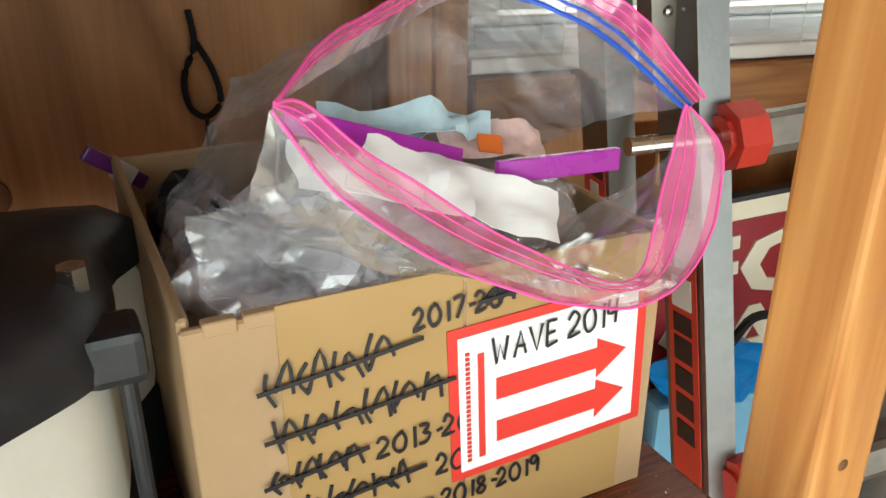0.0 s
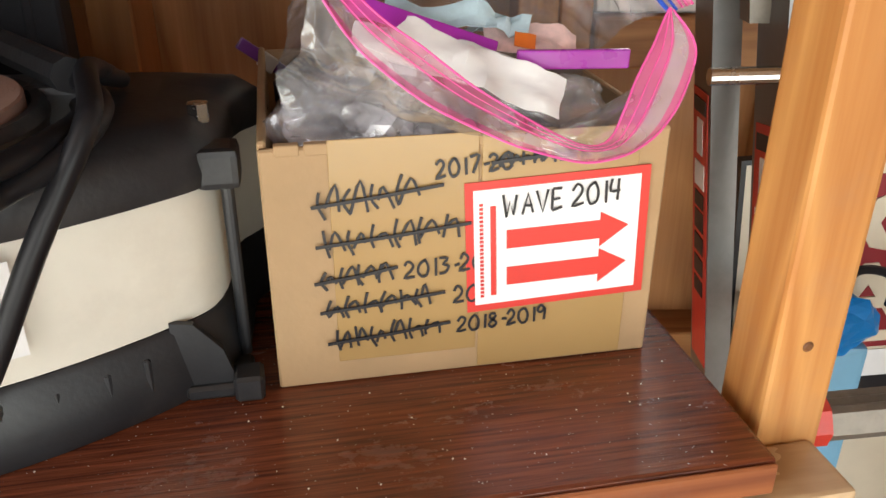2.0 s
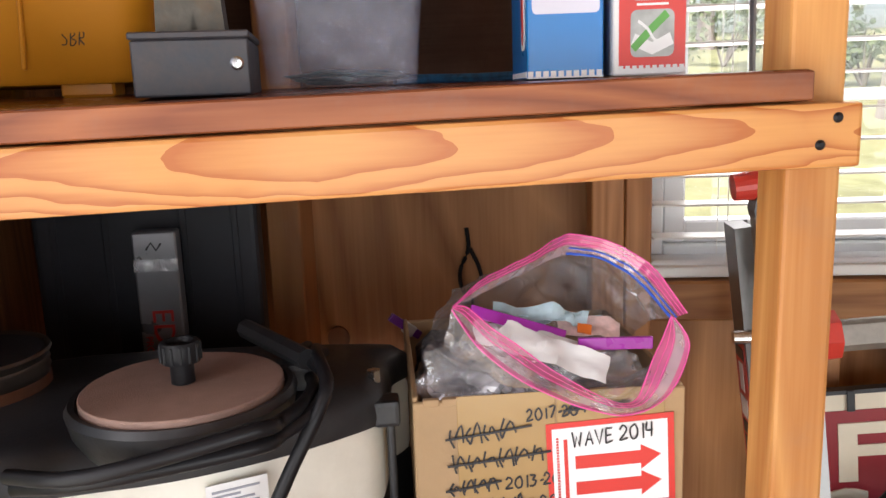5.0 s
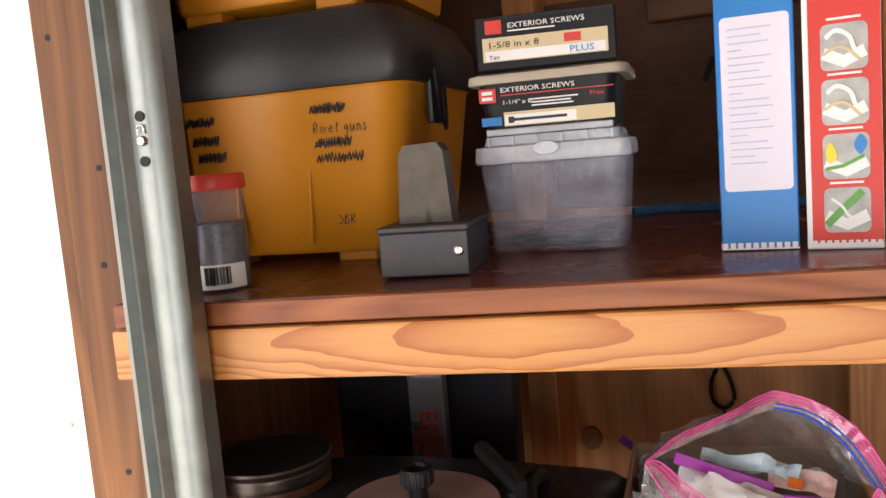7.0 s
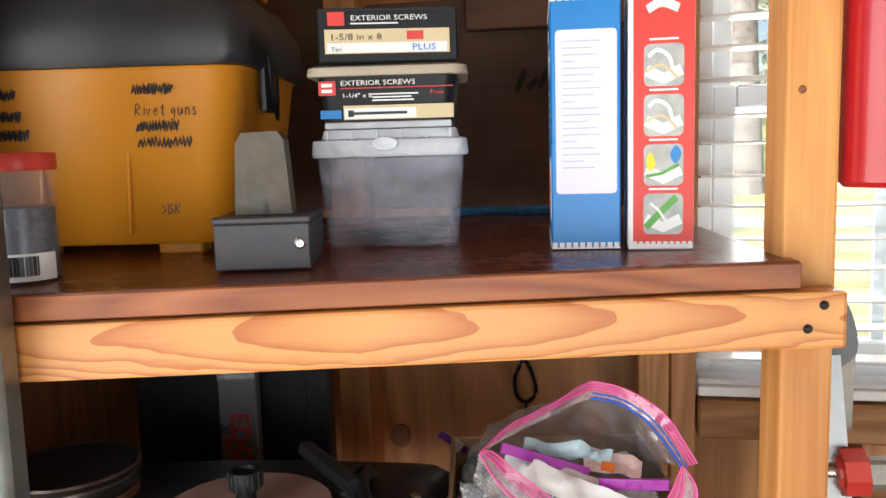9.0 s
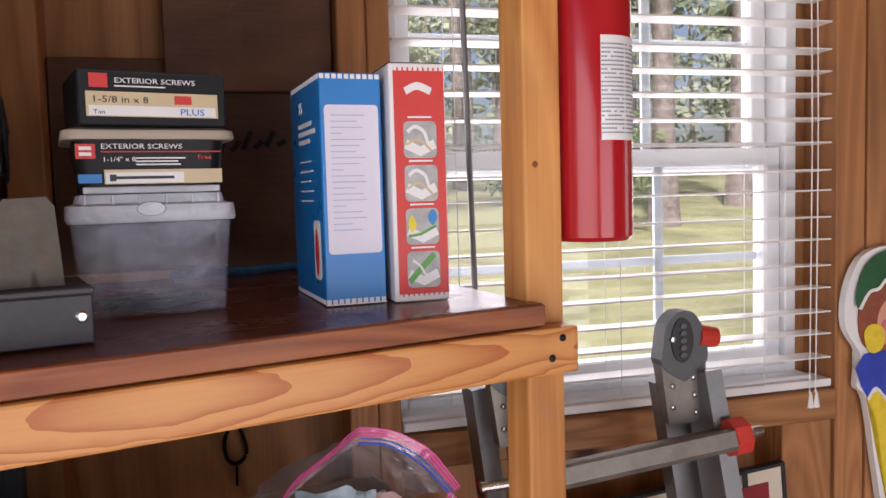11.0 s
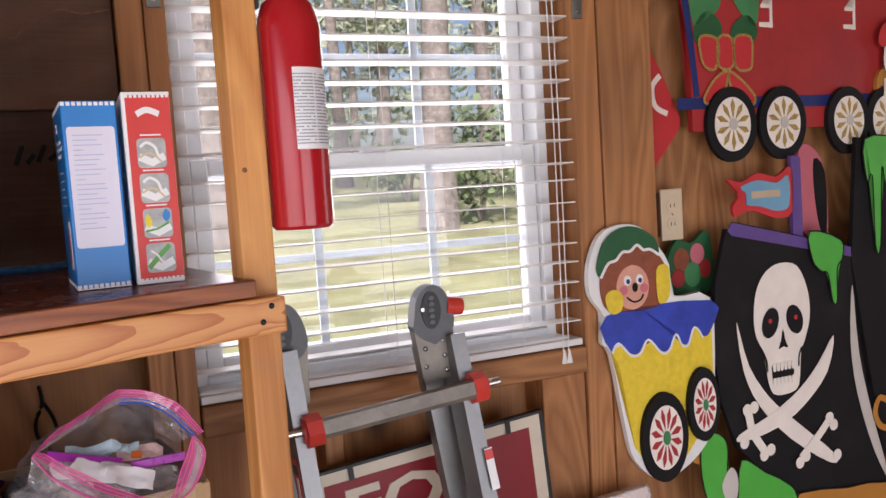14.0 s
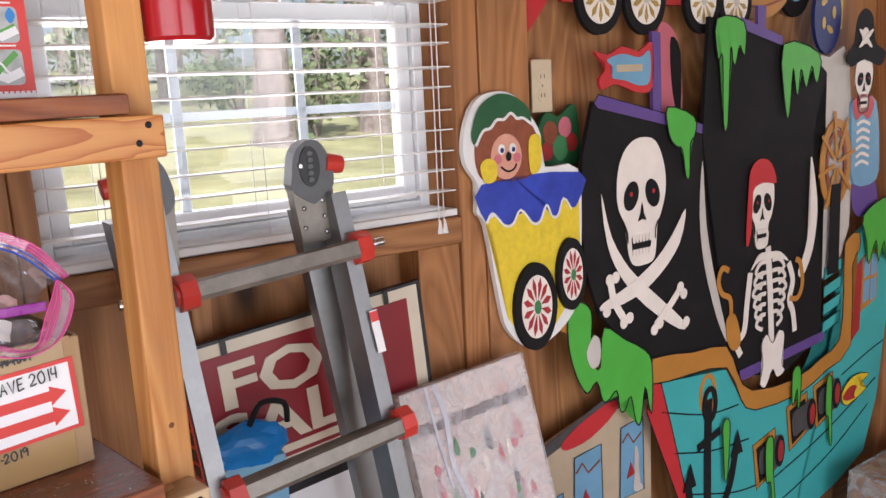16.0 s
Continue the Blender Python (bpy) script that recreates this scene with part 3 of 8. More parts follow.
def lathe(prof, cx, cy, n=32):
    """A turned body: profile of radius and height."""
    bm = bmesh.new()
    rings = []
    for r, z in prof:
        if r < 1e-5:
            rings.append([bm.verts.new((cx, cy, z))])
        else:
            rings.append([bm.verts.new((cx + r * math.cos(2 * math.pi * i / n), cy + r * math.sin(2 * math.pi * i / n), z)) for i in range(n)])
    for a, b in zip(rings, rings[1:]):
        for i in range(n):
            j = (i + 1) % n
            if len(a) == 1:
                bm.faces.new((a[0], b[j], b[i]))
            elif len(b) == 1:
                bm.faces.new((a[i], a[j], b[0]))
            else:
                bm.faces.new((a[i], a[j], b[j], b[i]))
    bmesh.ops.recalc_face_normals(bm, faces=bm.faces)
    return bm


def tube(pts, r, n=10, rounds=5):
    """A round cable or bar along points."""
    line = smooth_line(pts, rounds) if rounds > 1 else [Vector(p) for p in pts]
    bm = bmesh.new()
    rings, up = [], Vector((0.13, 0.21, 0.97))
    for i, p in enumerate(line):
        d = (line[min(i + 1, len(line) - 1)] - line[max(i - 1, 0)]).normalized()
        a = d.cross(up if abs(d.dot(up)) < 0.95 else Vector((1, 0, 0))).normalized()
        b = d.cross(a)
        rings.append([bm.verts.new(p + r * (math.cos(2 * math.pi * k / n) * a + math.sin(2 * math.pi * k / n) * b)) for k in range(n)])
    for s, t in zip(rings, rings[1:]):
        for k in range(n):
            bm.faces.new((s[k], s[(k + 1) % n], t[(k + 1) % n], t[k]))
    bm.faces.new(rings[0][::-1])
    bm.faces.new(rings[-1])
    bmesh.ops.recalc_face_normals(bm, faces=bm.faces)
    return bm


def rounded(x0, x1, y0, y1, r, n=5):
    """A rounded rectangle outline."""
    pts = []
    for cx, cy, a in ((x1 - r, y1 - r, 0), (x0 + r, y1 - r, 90), (x0 + r, y0 + r, 180), (x1 - r, y0 + r, 270)):
        for i in range(n + 1):
            t = radians(a + 90 * i / n)
            pts.append((cx + r * math.cos(t), cy + r * math.sin(t)))
    return pts


def loft(loops, closed=True, cap=True):
    """A skin over stacked outlines of 3D points with the same count."""
    bm = bmesh.new()
    rings = [[bm.verts.new(p) for p in lp] for lp in loops]
    n = len(rings[0])
    for a, b in zip(rings, rings[1:]):
        for i in range(n if closed else n - 1):
            j = (i + 1) % n
            bm.faces.new((a[i], a[j], b[j], b[i]))
    if cap and closed:
        bm.faces.new(rings[0][::-1])
        bm.faces.new(rings[-1])
    bmesh.ops.recalc_face_normals(bm, faces=bm.faces)
    return bm


def stack(levels, r, n=5):
    """A moulded box: rounded outlines at heights, each (x0, x1, y0, y1, z)."""
    return loft([[(x, y, z) for x, y in rounded(x0, x1, y0, y1, r, n)] for x0, x1, y0, y1, z in levels])


def words(text, size, mat_, parent, name, m, label="", depth=0.0004, bold=0.0):
    """Lettering in the built-in font, laid at the pose m."""
    cu = bpy.data.curves.new("letters", "FONT")
    cu.body, cu.size, cu.extrude, cu.resolution_u, cu.offset = text, size, depth, 2, bold
    tmp = new("tmp_letters", cu)
    dg = bpy.context.evaluated_depsgraph_get()
    me = bpy.data.meshes.new_from_object(tmp.evaluated_get(dg))
    bpy.data.objects.remove(tmp)
    me.materials.clear()
    me.materials.append(mat_)
    me.transform(m)
    ob = new(name, me)
    ob.parent = parent
    if label:
        ob["label"] = label
    return ob


HAND = {  # marker strokes of each character on a unit cell
    "0": ["0.5,1 0.1,0.8 0,0.4 0.3,0 0.7,0.1 0.8,0.6 0.5,1"], "1": ["0.3,1 0.35,0"], "2": ["0,0.75 0.3,1 0.65,0.8 0.5,0.45 0,0.02 0.8,0.08"],
    "3": ["0,0.95 0.6,0.95 0.3,0.6 0.7,0.4 0.5,0.05 0,0.05"], "4": ["0.2,1 0.05,0.45 0.8,0.5", "0.65,0.95 0.6,0"], "7": ["0,0.95 0.75,1 0.3,0"],
    "8": ["0.6,0.85 0.2,0.9 0.15,0.65 0.7,0.3 0.4,0 0.1,0.2 0.6,0.65 0.6,0.85"], "9": ["0.65,0.75 0.3,1 0.05,0.7 0.35,0.5 0.65,0.75 0.6,0"], "-": ["0.15,0.45 0.6,0.48"],
    "W": ["0,1 0.2,0 0.45,0.7 0.7,0 0.95,1"], "A": ["0,0 0.4,1 0.8,0", "0.15,0.38 0.7,0.4"], "V": ["0,1 0.4,0 0.8,1"], "E": ["0.1,1 0.05,0", "0.1,1 0.75,0.95", "0.05,0.52 0.6,0.5", "0.05,0 0.75,0.05"],
    "R": ["0.05,0 0.1,1 0.6,0.85 0.5,0.5 0.1,0.48 0.7,0"], "S": ["0.7,0.9 0.3,1 0.1,0.75 0.6,0.4 0.5,0.05 0,0.08"], "B": ["0.05,0 0.1,1 0.6,0.8 0.1,0.52 0.7,0.3 0.4,0 0.05,0"],
    "i": ["0.3,0.6 0.3,0", "0.3,0.85 0.3,0.9"], "v": ["0.05,0.6 0.3,0 0.6,0.6"], "e": ["0.05,0.32 0.55,0.36 0.35,0.62 0.05,0.35 0.3,0 0.6,0.1"], "t": ["0.3,0.95 0.28,0.05 0.5,0", "0.05,0.62 0.55,0.64"],
    "g": ["0.55,0.55 0.2,0.6 0.1,0.3 0.3,0.1 0.55,0.5 0.5,-0.3 0.1,-0.35"], "u": ["0.05,0.6 0.1,0.1 0.4,0.05 0.55,0.6", "0.55,0.6 0.6,0"], "n": ["0.05,0.6 0.08,0", "0.08,0.4 0.35,0.62 0.55,0.4 0.58,0"],
    "s": ["0.5,0.55 0.2,0.6 0.15,0.4 0.5,0.2 0.3,0 0.05,0.05"], "f": ["0.5,0.9 0.3,0.95 0.25,0"],
}


def handwriting(text, height, pitch, pen, material, parent, m, seed=1):
    """Marker writing, stroke by stroke, standing in x and z at the pose m."""
    rg, bits, x = random.Random(seed), [], 0.0
    for n_, ch in enumerate(text):
        for k, run in enumerate(HAND.get(ch, ())):
            pts = [tuple(float(q) for q in pr.split(",")) for pr in run.split()]
            line = [(x + (a + rg.uniform(-0.04, 0.04)) * pitch * 0.95 + b * height * 0.06, (b + rg.uniform(-0.05, 0.05)) * height) for a, b in pts]
            if len(line) > 2 and ch not in "WAVvE":
                line = [tuple(q) for q in smooth_line(line, 3)]
            lift = -0.0004 - 0.00012 * ((n_ + k) % 4)
            bits.append(plate(stroke(line, pen), lift - 0.0003, lift))
        x += pitch * (0.55 if ch in "1i-" else 0.45 if ch == " " else 1.25 if ch == "W" else 1.0)
    return part("lettering", moved(merge(*bits), m), material, parent)




def at_front(x, y, z, turn=0.0, lean=0.0):
    return pose(x, y, z, 90, lean, turn)


def part(name, bm, material, parent, label="", shade=False):
    me = bpy.data.meshes.new(name)
    bm.to_mesh(me)
    bm.free()
    me.materials.append(material)
    if shade:
        me.polygons.foreach_set("use_smooth", [True] * len(me.polygons))
        me.set_sharp_from_angle(angle=radians(40))
    ob = new(name, me)
    ob.parent = parent
    if label:
        ob["label"] = label
    return ob


SHELF_FRAME = Matrix.Identity(4)
WALL_FRAME = pose(0, 0, 0, 0, 0, -9.8)   # the shelf stands a little askew to the shed wall
FRAME = [WALL_FRAME]


def thing(name, label, category, at=(0, 0, 0), group="", kind=""):
    ob = new(name)
    ob.empty_display_size = 0.05
    ob.matrix_basis = FRAME[0]
    return tagged(ob, label, category, group, kind)


def solid(name, bm, material, label, category, kind="", group="", shade=False):
    ob = part(name, bm, material, None, "", shade)
    ob.matrix_basis = FRAME[0]
    return tagged(ob, label, category, group, kind)


def bars(parent, name, material, x0, z_top, y, widths, h, gap, m=None):
    """Unreadable print: plain lines of the print's size and colour, as one block."""
    bms = []
    for i, w in enumerate(widths):
        z = z_top - i * (h + gap)
        bms.append(bx(x0, x0 + w, y - 0.0006, y, z - h, z, m=m))
    return part(name, merge(*bms), material, parent)


# ---- structure ----
FL, CE = -0.1, 2.35        # floor and ceiling heights
XW, XE, YS, YN = -0.66, 3.7, -2.35, 0.85   # inner faces of the shed

solid("floor", bx(XW - 0.1, XE + 0.1, YS - 0.1, YN + 0.1, FL - 0.08, FL), FLOORWOOD, "worn brown board floor of the shed", "floor", "structure")
solid("ceiling", bx(XW - 0.1, XE + 0.1, YS - 0.1, YN + 0.1, CE, CE + 0.05), CEIL, "unpainted brown board ceiling", "ceiling", "structure")
WX0, WX1, WZ0, WZ1 = 0.253, 0.984, 1.048, 1.90   # window opening
wall_n = thing("wall_north", "brown plywood shed wall on open studs", "wall", kind="structure")
part("plywood_sheet", bx(XW - 0.1, 0.22, YN, YN + 0.02, FL, CE), PLY, wall_n, "knotty brown plywood")
part("plywood_sheet", bx(0.22, WX0, YN, YN + 0.02, FL, CE), PLY, wall_n)
part("plywood_sheet", bx(WX0, WX1, YN, YN + 0.02, FL, WZ0), PLY, wall_n)
part("plywood_sheet", bx(WX0, WX1, YN, YN + 0.02, WZ1, CE), PLY, wall_n)
part("plywood_sheet", bx(WX1, 2.1, YN, YN + 0.02, FL, CE), PLY, wall_n)
part("plywood_sheet", bx(2.1, XE + 0.1, YN, YN + 0.02, FL, CE), PLY, wall_n)
SF = 0.770
for x0, x1, z0, z1, yf in ((0.175, 0.216, FL, CE, SF), (0.218, 0.251, FL, CE, SF + 0.004), (1.015, 1.074, FL, CE, SF), (1.076, 1.204, FL, CE, SF - 0.004),
                           (-0.253, -0.207, FL, CE, SF + 0.01), (0.46, 0.495, FL, 0.989, SF + 0.01), (0.70, 0.735, FL, 0.989, SF + 0.01), (0.912, 1.012, FL, 0.989, SF + 0.006),
                           (2.75, 2.79, FL, CE, SF), (3.3, 3.34, FL, CE, SF)):
    part("stud", bx(x0, x1, yf, YN, z0, z1, 0.002), STUD_Z, wall_n)
part("sill_plank", bx(0.253, 1.013, SF - 0.006, YN, 0.991, 1.043, 0.003), STUD_X, wall_n, "rough timber plank under the window")
part("header", bx(0.253, 1.013, SF, YN, WZ1 + 0.06, 2.12, 0.002), STUD_X, wall_n)
part("blocking", bx(0.253, 0.911, SF + 0.02, YN, 0.62, 0.66, 0.002), STUD_X, wall_n)
# plates with screws on the studs
for x in (0.2335, 1.030):
    pl = part("metal_plate", bx(x - 0.011, x + 0.011, SF - 0.004, SF - 0.0005, 1.70, 1.80, 0.001), GALV, wall_n, "small zinc mending plate")
    for z in (1.712, 1.75, 1.788):
        part("screw", cyl((x, SF - 0.004, z), (x, SF - 0.0065, z), 0.004, n=10), STEEL, pl)
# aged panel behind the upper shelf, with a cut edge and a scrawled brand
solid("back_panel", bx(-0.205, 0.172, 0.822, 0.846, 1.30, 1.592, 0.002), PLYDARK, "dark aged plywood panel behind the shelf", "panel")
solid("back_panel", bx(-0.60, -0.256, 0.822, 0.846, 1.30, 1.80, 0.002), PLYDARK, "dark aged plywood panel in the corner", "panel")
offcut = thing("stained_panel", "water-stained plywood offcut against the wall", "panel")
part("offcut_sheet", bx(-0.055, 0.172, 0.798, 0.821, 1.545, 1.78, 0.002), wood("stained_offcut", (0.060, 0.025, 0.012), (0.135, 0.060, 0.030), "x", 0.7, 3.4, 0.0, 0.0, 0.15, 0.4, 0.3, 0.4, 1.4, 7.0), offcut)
for run in ([(-0.053, 1.690), (-0.030, 1.694), (-0.012, 1.680), (0.004, 1.676), (0.012, 1.660), (0.030, 1.655), (0.042, 1.668), (0.060, 1.672), (0.074, 1.690), (0.100, 1.700), (0.128, 1.694), (0.170, 1.702)],
            [(-0.030, 1.694), (-0.024, 1.720), (-0.030, 1.750), (-0.026, 1.778)]):
    part("stain_edge", plate(stroke([tuple(q) for q in smooth_line(run, 3)], 0.0028), 0.7968, 0.7978), JAMB, offcut, "dark tide mark of a water stain")

wall_w = thing("wall_west", "brown timber wall with a wide open doorway", "wall", kind="structure")
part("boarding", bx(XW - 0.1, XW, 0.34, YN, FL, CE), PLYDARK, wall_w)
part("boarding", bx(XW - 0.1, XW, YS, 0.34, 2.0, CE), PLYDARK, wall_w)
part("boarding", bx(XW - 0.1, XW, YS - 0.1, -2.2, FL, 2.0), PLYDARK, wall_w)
FRAME[0] = SHELF_FRAME
jamb = thing("door_jamb", "reddish brown timber door post with nail holes", "door frame", kind="structure")
part("doorpost", bx(-0.402, -0.352, 0.250, 0.345, FL, 2.02, 0.003), JAMB, jamb)
part("doorpost", bx(-0.351, -0.336, 0.268, 0.345, FL, 2.02, 0.003), JAMB, jamb)
part("side_board", bx(-0.427, -0.403, 0.262, 0.93, FL, 2.02, 0.003), JAMB, jamb)
for x, z in ((-0.362, 1.405), (-0.370, 1.32), (-0.398, 1.52), (-0.372, 1.13)):
    part("nail_hole", cyl((x, 0.2495, z), (x, 0.2505, z), 0.003, n=8), BLACKSHEEN, jamb)
FRAME[0] = WALL_FRAME
# out of view; the opening is added so the fill lamp reaches in
wall_s = thing("wall_south", "unseen brown board wall with an opening added for the fill lamp", "wall", kind="structure")
part("boarding", bx(XW - 0.1, 0.2, YS - 0.1, YS, FL, CE), PLYDARK, wall_s)
part("boarding", bx(2.2, XE + 0.1, YS - 0.1, YS, FL, CE), PLYDARK, wall_s)
part("boarding", bx(0.2, 2.2, YS - 0.1, YS, 1.85, CE), PLYDARK, wall_s)
# east wall with its own small window
EY0, EY1, EZ0, EZ1 = -0.25, 0.55, 0.95, 1.8
wall_e = thing("wall_east", "brown plywood end wall", "wall", kind="structure")
part("plywood_sheet", bx(XE, XE + 0.02, 0.3 - EY0, YN + 0.02, FL, CE), PLY, wall_e)
part("plywood_sheet", bx(XE, XE + 0.02, YS - 0.1, 0.3 - EY1, FL, CE), PLY, wall_e)
part("plywood_sheet", bx(XE, XE + 0.02, 0.3 - EY1, 0.3 - EY0, FL, EZ0), PLY, wall_e)
part("plywood_sheet", bx(XE, XE + 0.02, 0.3 - EY1, 0.3 - EY0, EZ1, CE), PLY, wall_e)


def window(name, w0, w1, z0, z1, y):
    """White vinyl double-hung window with grilles, standing in the x-z plane."""
    win = thing(name, "white vinyl double-hung window with grilles", "window", kind="structure")
    mid = z0 + 0.46 * (z1 - z0)
    fr = merge(bx(w0, w0 + 0.022, y, y + 0.09, z0, z1, 0.002), bx(w1 - 0.022, w1, y, y + 0.09, z0, z1, 0.002),
               bx(w0 + 0.022, w1 - 0.022, y, y + 0.09, z0, z0 + 0.03, 0.002), bx(w0 + 0.022, w1 - 0.022, y, y + 0.09, z1 - 0.03, z1, 0.002))
    frame_ob = part("window_frame", fr, VINYL, win)
    for k, (a, b, yy) in enumerate(((z0 + 0.031, mid + 0.02, y + 0.012), (mid - 0.018, z1 - 0.031, y + 0.05))):
        x0, x1, s = w0 + 0.023, w1 - 0.023, 0.030
        sash = part("sash", merge(bx(x0, x0 + s, yy, yy + 0.032, a, b, 0.003), bx(x1 - s, x1, yy, yy + 0.032, a, b, 0.003),
                                  bx(x0 + s, x1 - s, yy, yy + 0.032, a, a + s, 0.003), bx(x0 + s, x1 - s, yy, yy + 0.032, b - s, b, 0.003)), VINYL, win)
        gx0, gx1, gz0, gz1 = x0 + s, x1 - s, a + s, b - s
        pane = part("pane", bx(gx0, gx1, yy + 0.014, yy + 0.018, gz0, gz1), GLASS, sash, "clear glass")
        pane.visible_shadow = False
        for gx in (w0 + 0.246, w0 + 0.478):
            part("grille_bar", bx(gx - 0.0085, gx + 0.0085, yy + 0.019, yy + 0.026, gz0, gz1, 0.001), GRILLE_SHADED, sash)
        gz = (gz0 + gz1) / 2
        part("grille_bar", bx(gx0, gx1, yy + 0.0265, yy + 0.033, gz - 0.0075, gz + 0.0075, 0.001), GRILLE_SHADED, sash)
    part("lock", merge(bx((w0 + w1) / 2 - 0.03, (w0 + w1) / 2 + 0.03, y + 0.004, y + 0.03, mid + 0.0205, mid + 0.03, 0.002)), VINYL, win)
    part("window_sill", bx(w0, w1, y - 0.045, y - 0.001, z0 - 0.006, z0 + 0.018, 0.003), VINYL, win)
    return win


def blind(name, x0, x1, y, z0, z1, pitch, label):
    """A lowered slatted blind with ladder cords, pull cords and bottom bar."""
    b = thing(name, label, "blind")
    n = int((z1 - z0 - 0.06) / pitch)
    slat = bx(x0, x1, y - 0.024, y + 0.024, -0.0014, 0.0014, 0.0006)
    moved(slat, pose(0, y, 0) @ pose(0, 0, 0, -2) @ pose(0, -y, 0))
    first = part("slat", slat, SLATMAT, b)
    first.location.z = z0 + 0.05
    for i in range(1, n):
        o = new("slat", first.data)
        o.parent = b
        o.location.z = z0 + 0.05 + i * pitch
        o.rotation_euler.y = random.uniform(-0.0022, 0.0022)
        o.rotation_euler.x = random.uniform(-0.02, 0.02) * 0.3
    part("bottom_bar", bx(x0, x1, y - 0.026, y + 0.026, z0, z0 + 0.014, 0.003, 2), SLATMAT, b)
    part("head_rail", bx(x0, x1, y - 0.028, y + 0.028, z1 - 0.05, z1, 0.003), SLATMAT, b)
    for f in (0.12, 0.47, 0.82):
        xx = x0 + f * (x1 - x0)
        for yy in (y - 0.0262, y + 0.0262):
            part("ladder_cord", cyl((xx, yy, z0 + 0.01), (xx, yy, z1 - 0.03), 0.0008, n=6), SLATMAT, b)
    for dx in (0.0, 0.012):
        xx = x1 - 0.052 + dx
        part("pull_cord", tube([(xx, y - 0.031, z1 - 0.05), (xx + 0.004, y - 0.033, (z0 + z1) / 2), (xx, y - 0.034, z0 - 0.005)], 0.0011, 6), SLATMAT, b)
        part("tassel", lathe([(0.002, z0 - 0.002), (0.004, z0 - 0.006), (0.0075, z0 - 0.03), (0.0, z0 - 0.03)], xx, y - 0.034, 12), SLATMAT, b, "white plastic cord tassel", True)
    return b


window("window_1", WX0, WX1, WZ0, WZ1, 0.832)
blind("window_blind", 0.254, 1.011, 0.801, 1.046, 1.945, 0.0405, "lowered white slatted window blind, slats open")
w2 = window("window_2", EY0, EY1, EZ0, EZ1, 0.0)
w2.matrix_basis = WALL_FRAME @ pose(XE - 0.03, 0.3, 0, 0, 0, -90)
b2 = blind("window_blind", EY0 - 0.02, EY1 + 0.02, 0.0, EZ0, 1.86, 0.0405, "lowered white slatted blind on the end window")
b2.matrix_basis = WALL_FRAME @ pose(XE - 0.09, 0.3, 0, 0, 0, -90)
# wand of the blind
solid("blind_wand", tube([(0.355, 0.768, 1.90), (0.360, 0.766, 1.55), (0.366, 0.765, 1.235)], 0.0045, 6, 3), ALU, "thin grey tilt wand hanging at the blind", "wand")

# ---- outdoors ----
FRAME[0] = SHELF_FRAME
def ground_z(x, y):
    z = float(np.interp(y, [1.5, 5, 10, 16, 25, 60, 150, 400], [-0.30, 0.30, 0.85, 1.35, 2.1, 4.6, 9.0, 16.0]))
    return z + 0.05 * noise.noise((x * 0.2, y * 0.2, 0))


xs = [-300, -120, -60, -30, -16, -8, -4, -2, 0, 2, 4, 6, 8, 10, 13, 16, 20, 26, 34, 45, 70, 130, 300]
ys = [-300, -100, -40, -15, -6, -3, 0, 1.5, 2.5, 3.5, 5, 7, 9, 11, 13, 16, 20, 25, 32, 42, 60, 100, 150, 250, 400]
gb = bmesh.new()
gv = [[gb.verts.new((x, y, ground_z(x, y))) for x in xs] for y in ys]
for j in range(len(ys) - 1):
    for i in range(len(xs) - 1):
        gb.faces.new((gv[j][i], gv[j][i + 1], gv[j + 1][i + 1], gv[j + 1][i]))
solid("ground", gb, GRASS, "pale green and straw-coloured lawn", "lawn", "structure", shade=True)
rb = bmesh.new()
rv = []
for k in range(24):
    x = -30 + k * 4
    row = []
    for w in (0, 4.5):
        y = 26 + w + 0.10 * x
        row.append(rb.verts.new((x, y, ground_z(x, y) + 0.10)))
    rv.append(row)
for a, b in zip(rv, rv[1:]):
    rb.faces.new((a[0], b[0], b[1], a[1]))
solid("road", rb, GRAVEL, "pale gravel road beyond the lawn", "road", "structure")


def leaves(bm, c, rx, rz, n, size, rng):
    for _ in range(n):
        d = Vector((rng.gauss(0, 1), rng.gauss(0, 1), rng.gauss(0, 1))).normalized() * rng.uniform(0.35, 1.0)
        p = Vector(c) + Vector((d.x * rx, d.y * rx, d.z * rz))
        a = Vector((rng.uniform(-1, 1), rng.uniform(-1, 1), rng.uniform(-1, 1))).normalized() * size * rng.uniform(0.6, 1.4)
        b = a.orthogonal() * rng.uniform(0.35, 0.6)
        v = [bm.verts.new(p + q) for q in (-a, b, a, -b)]
        bm.faces.new(v)


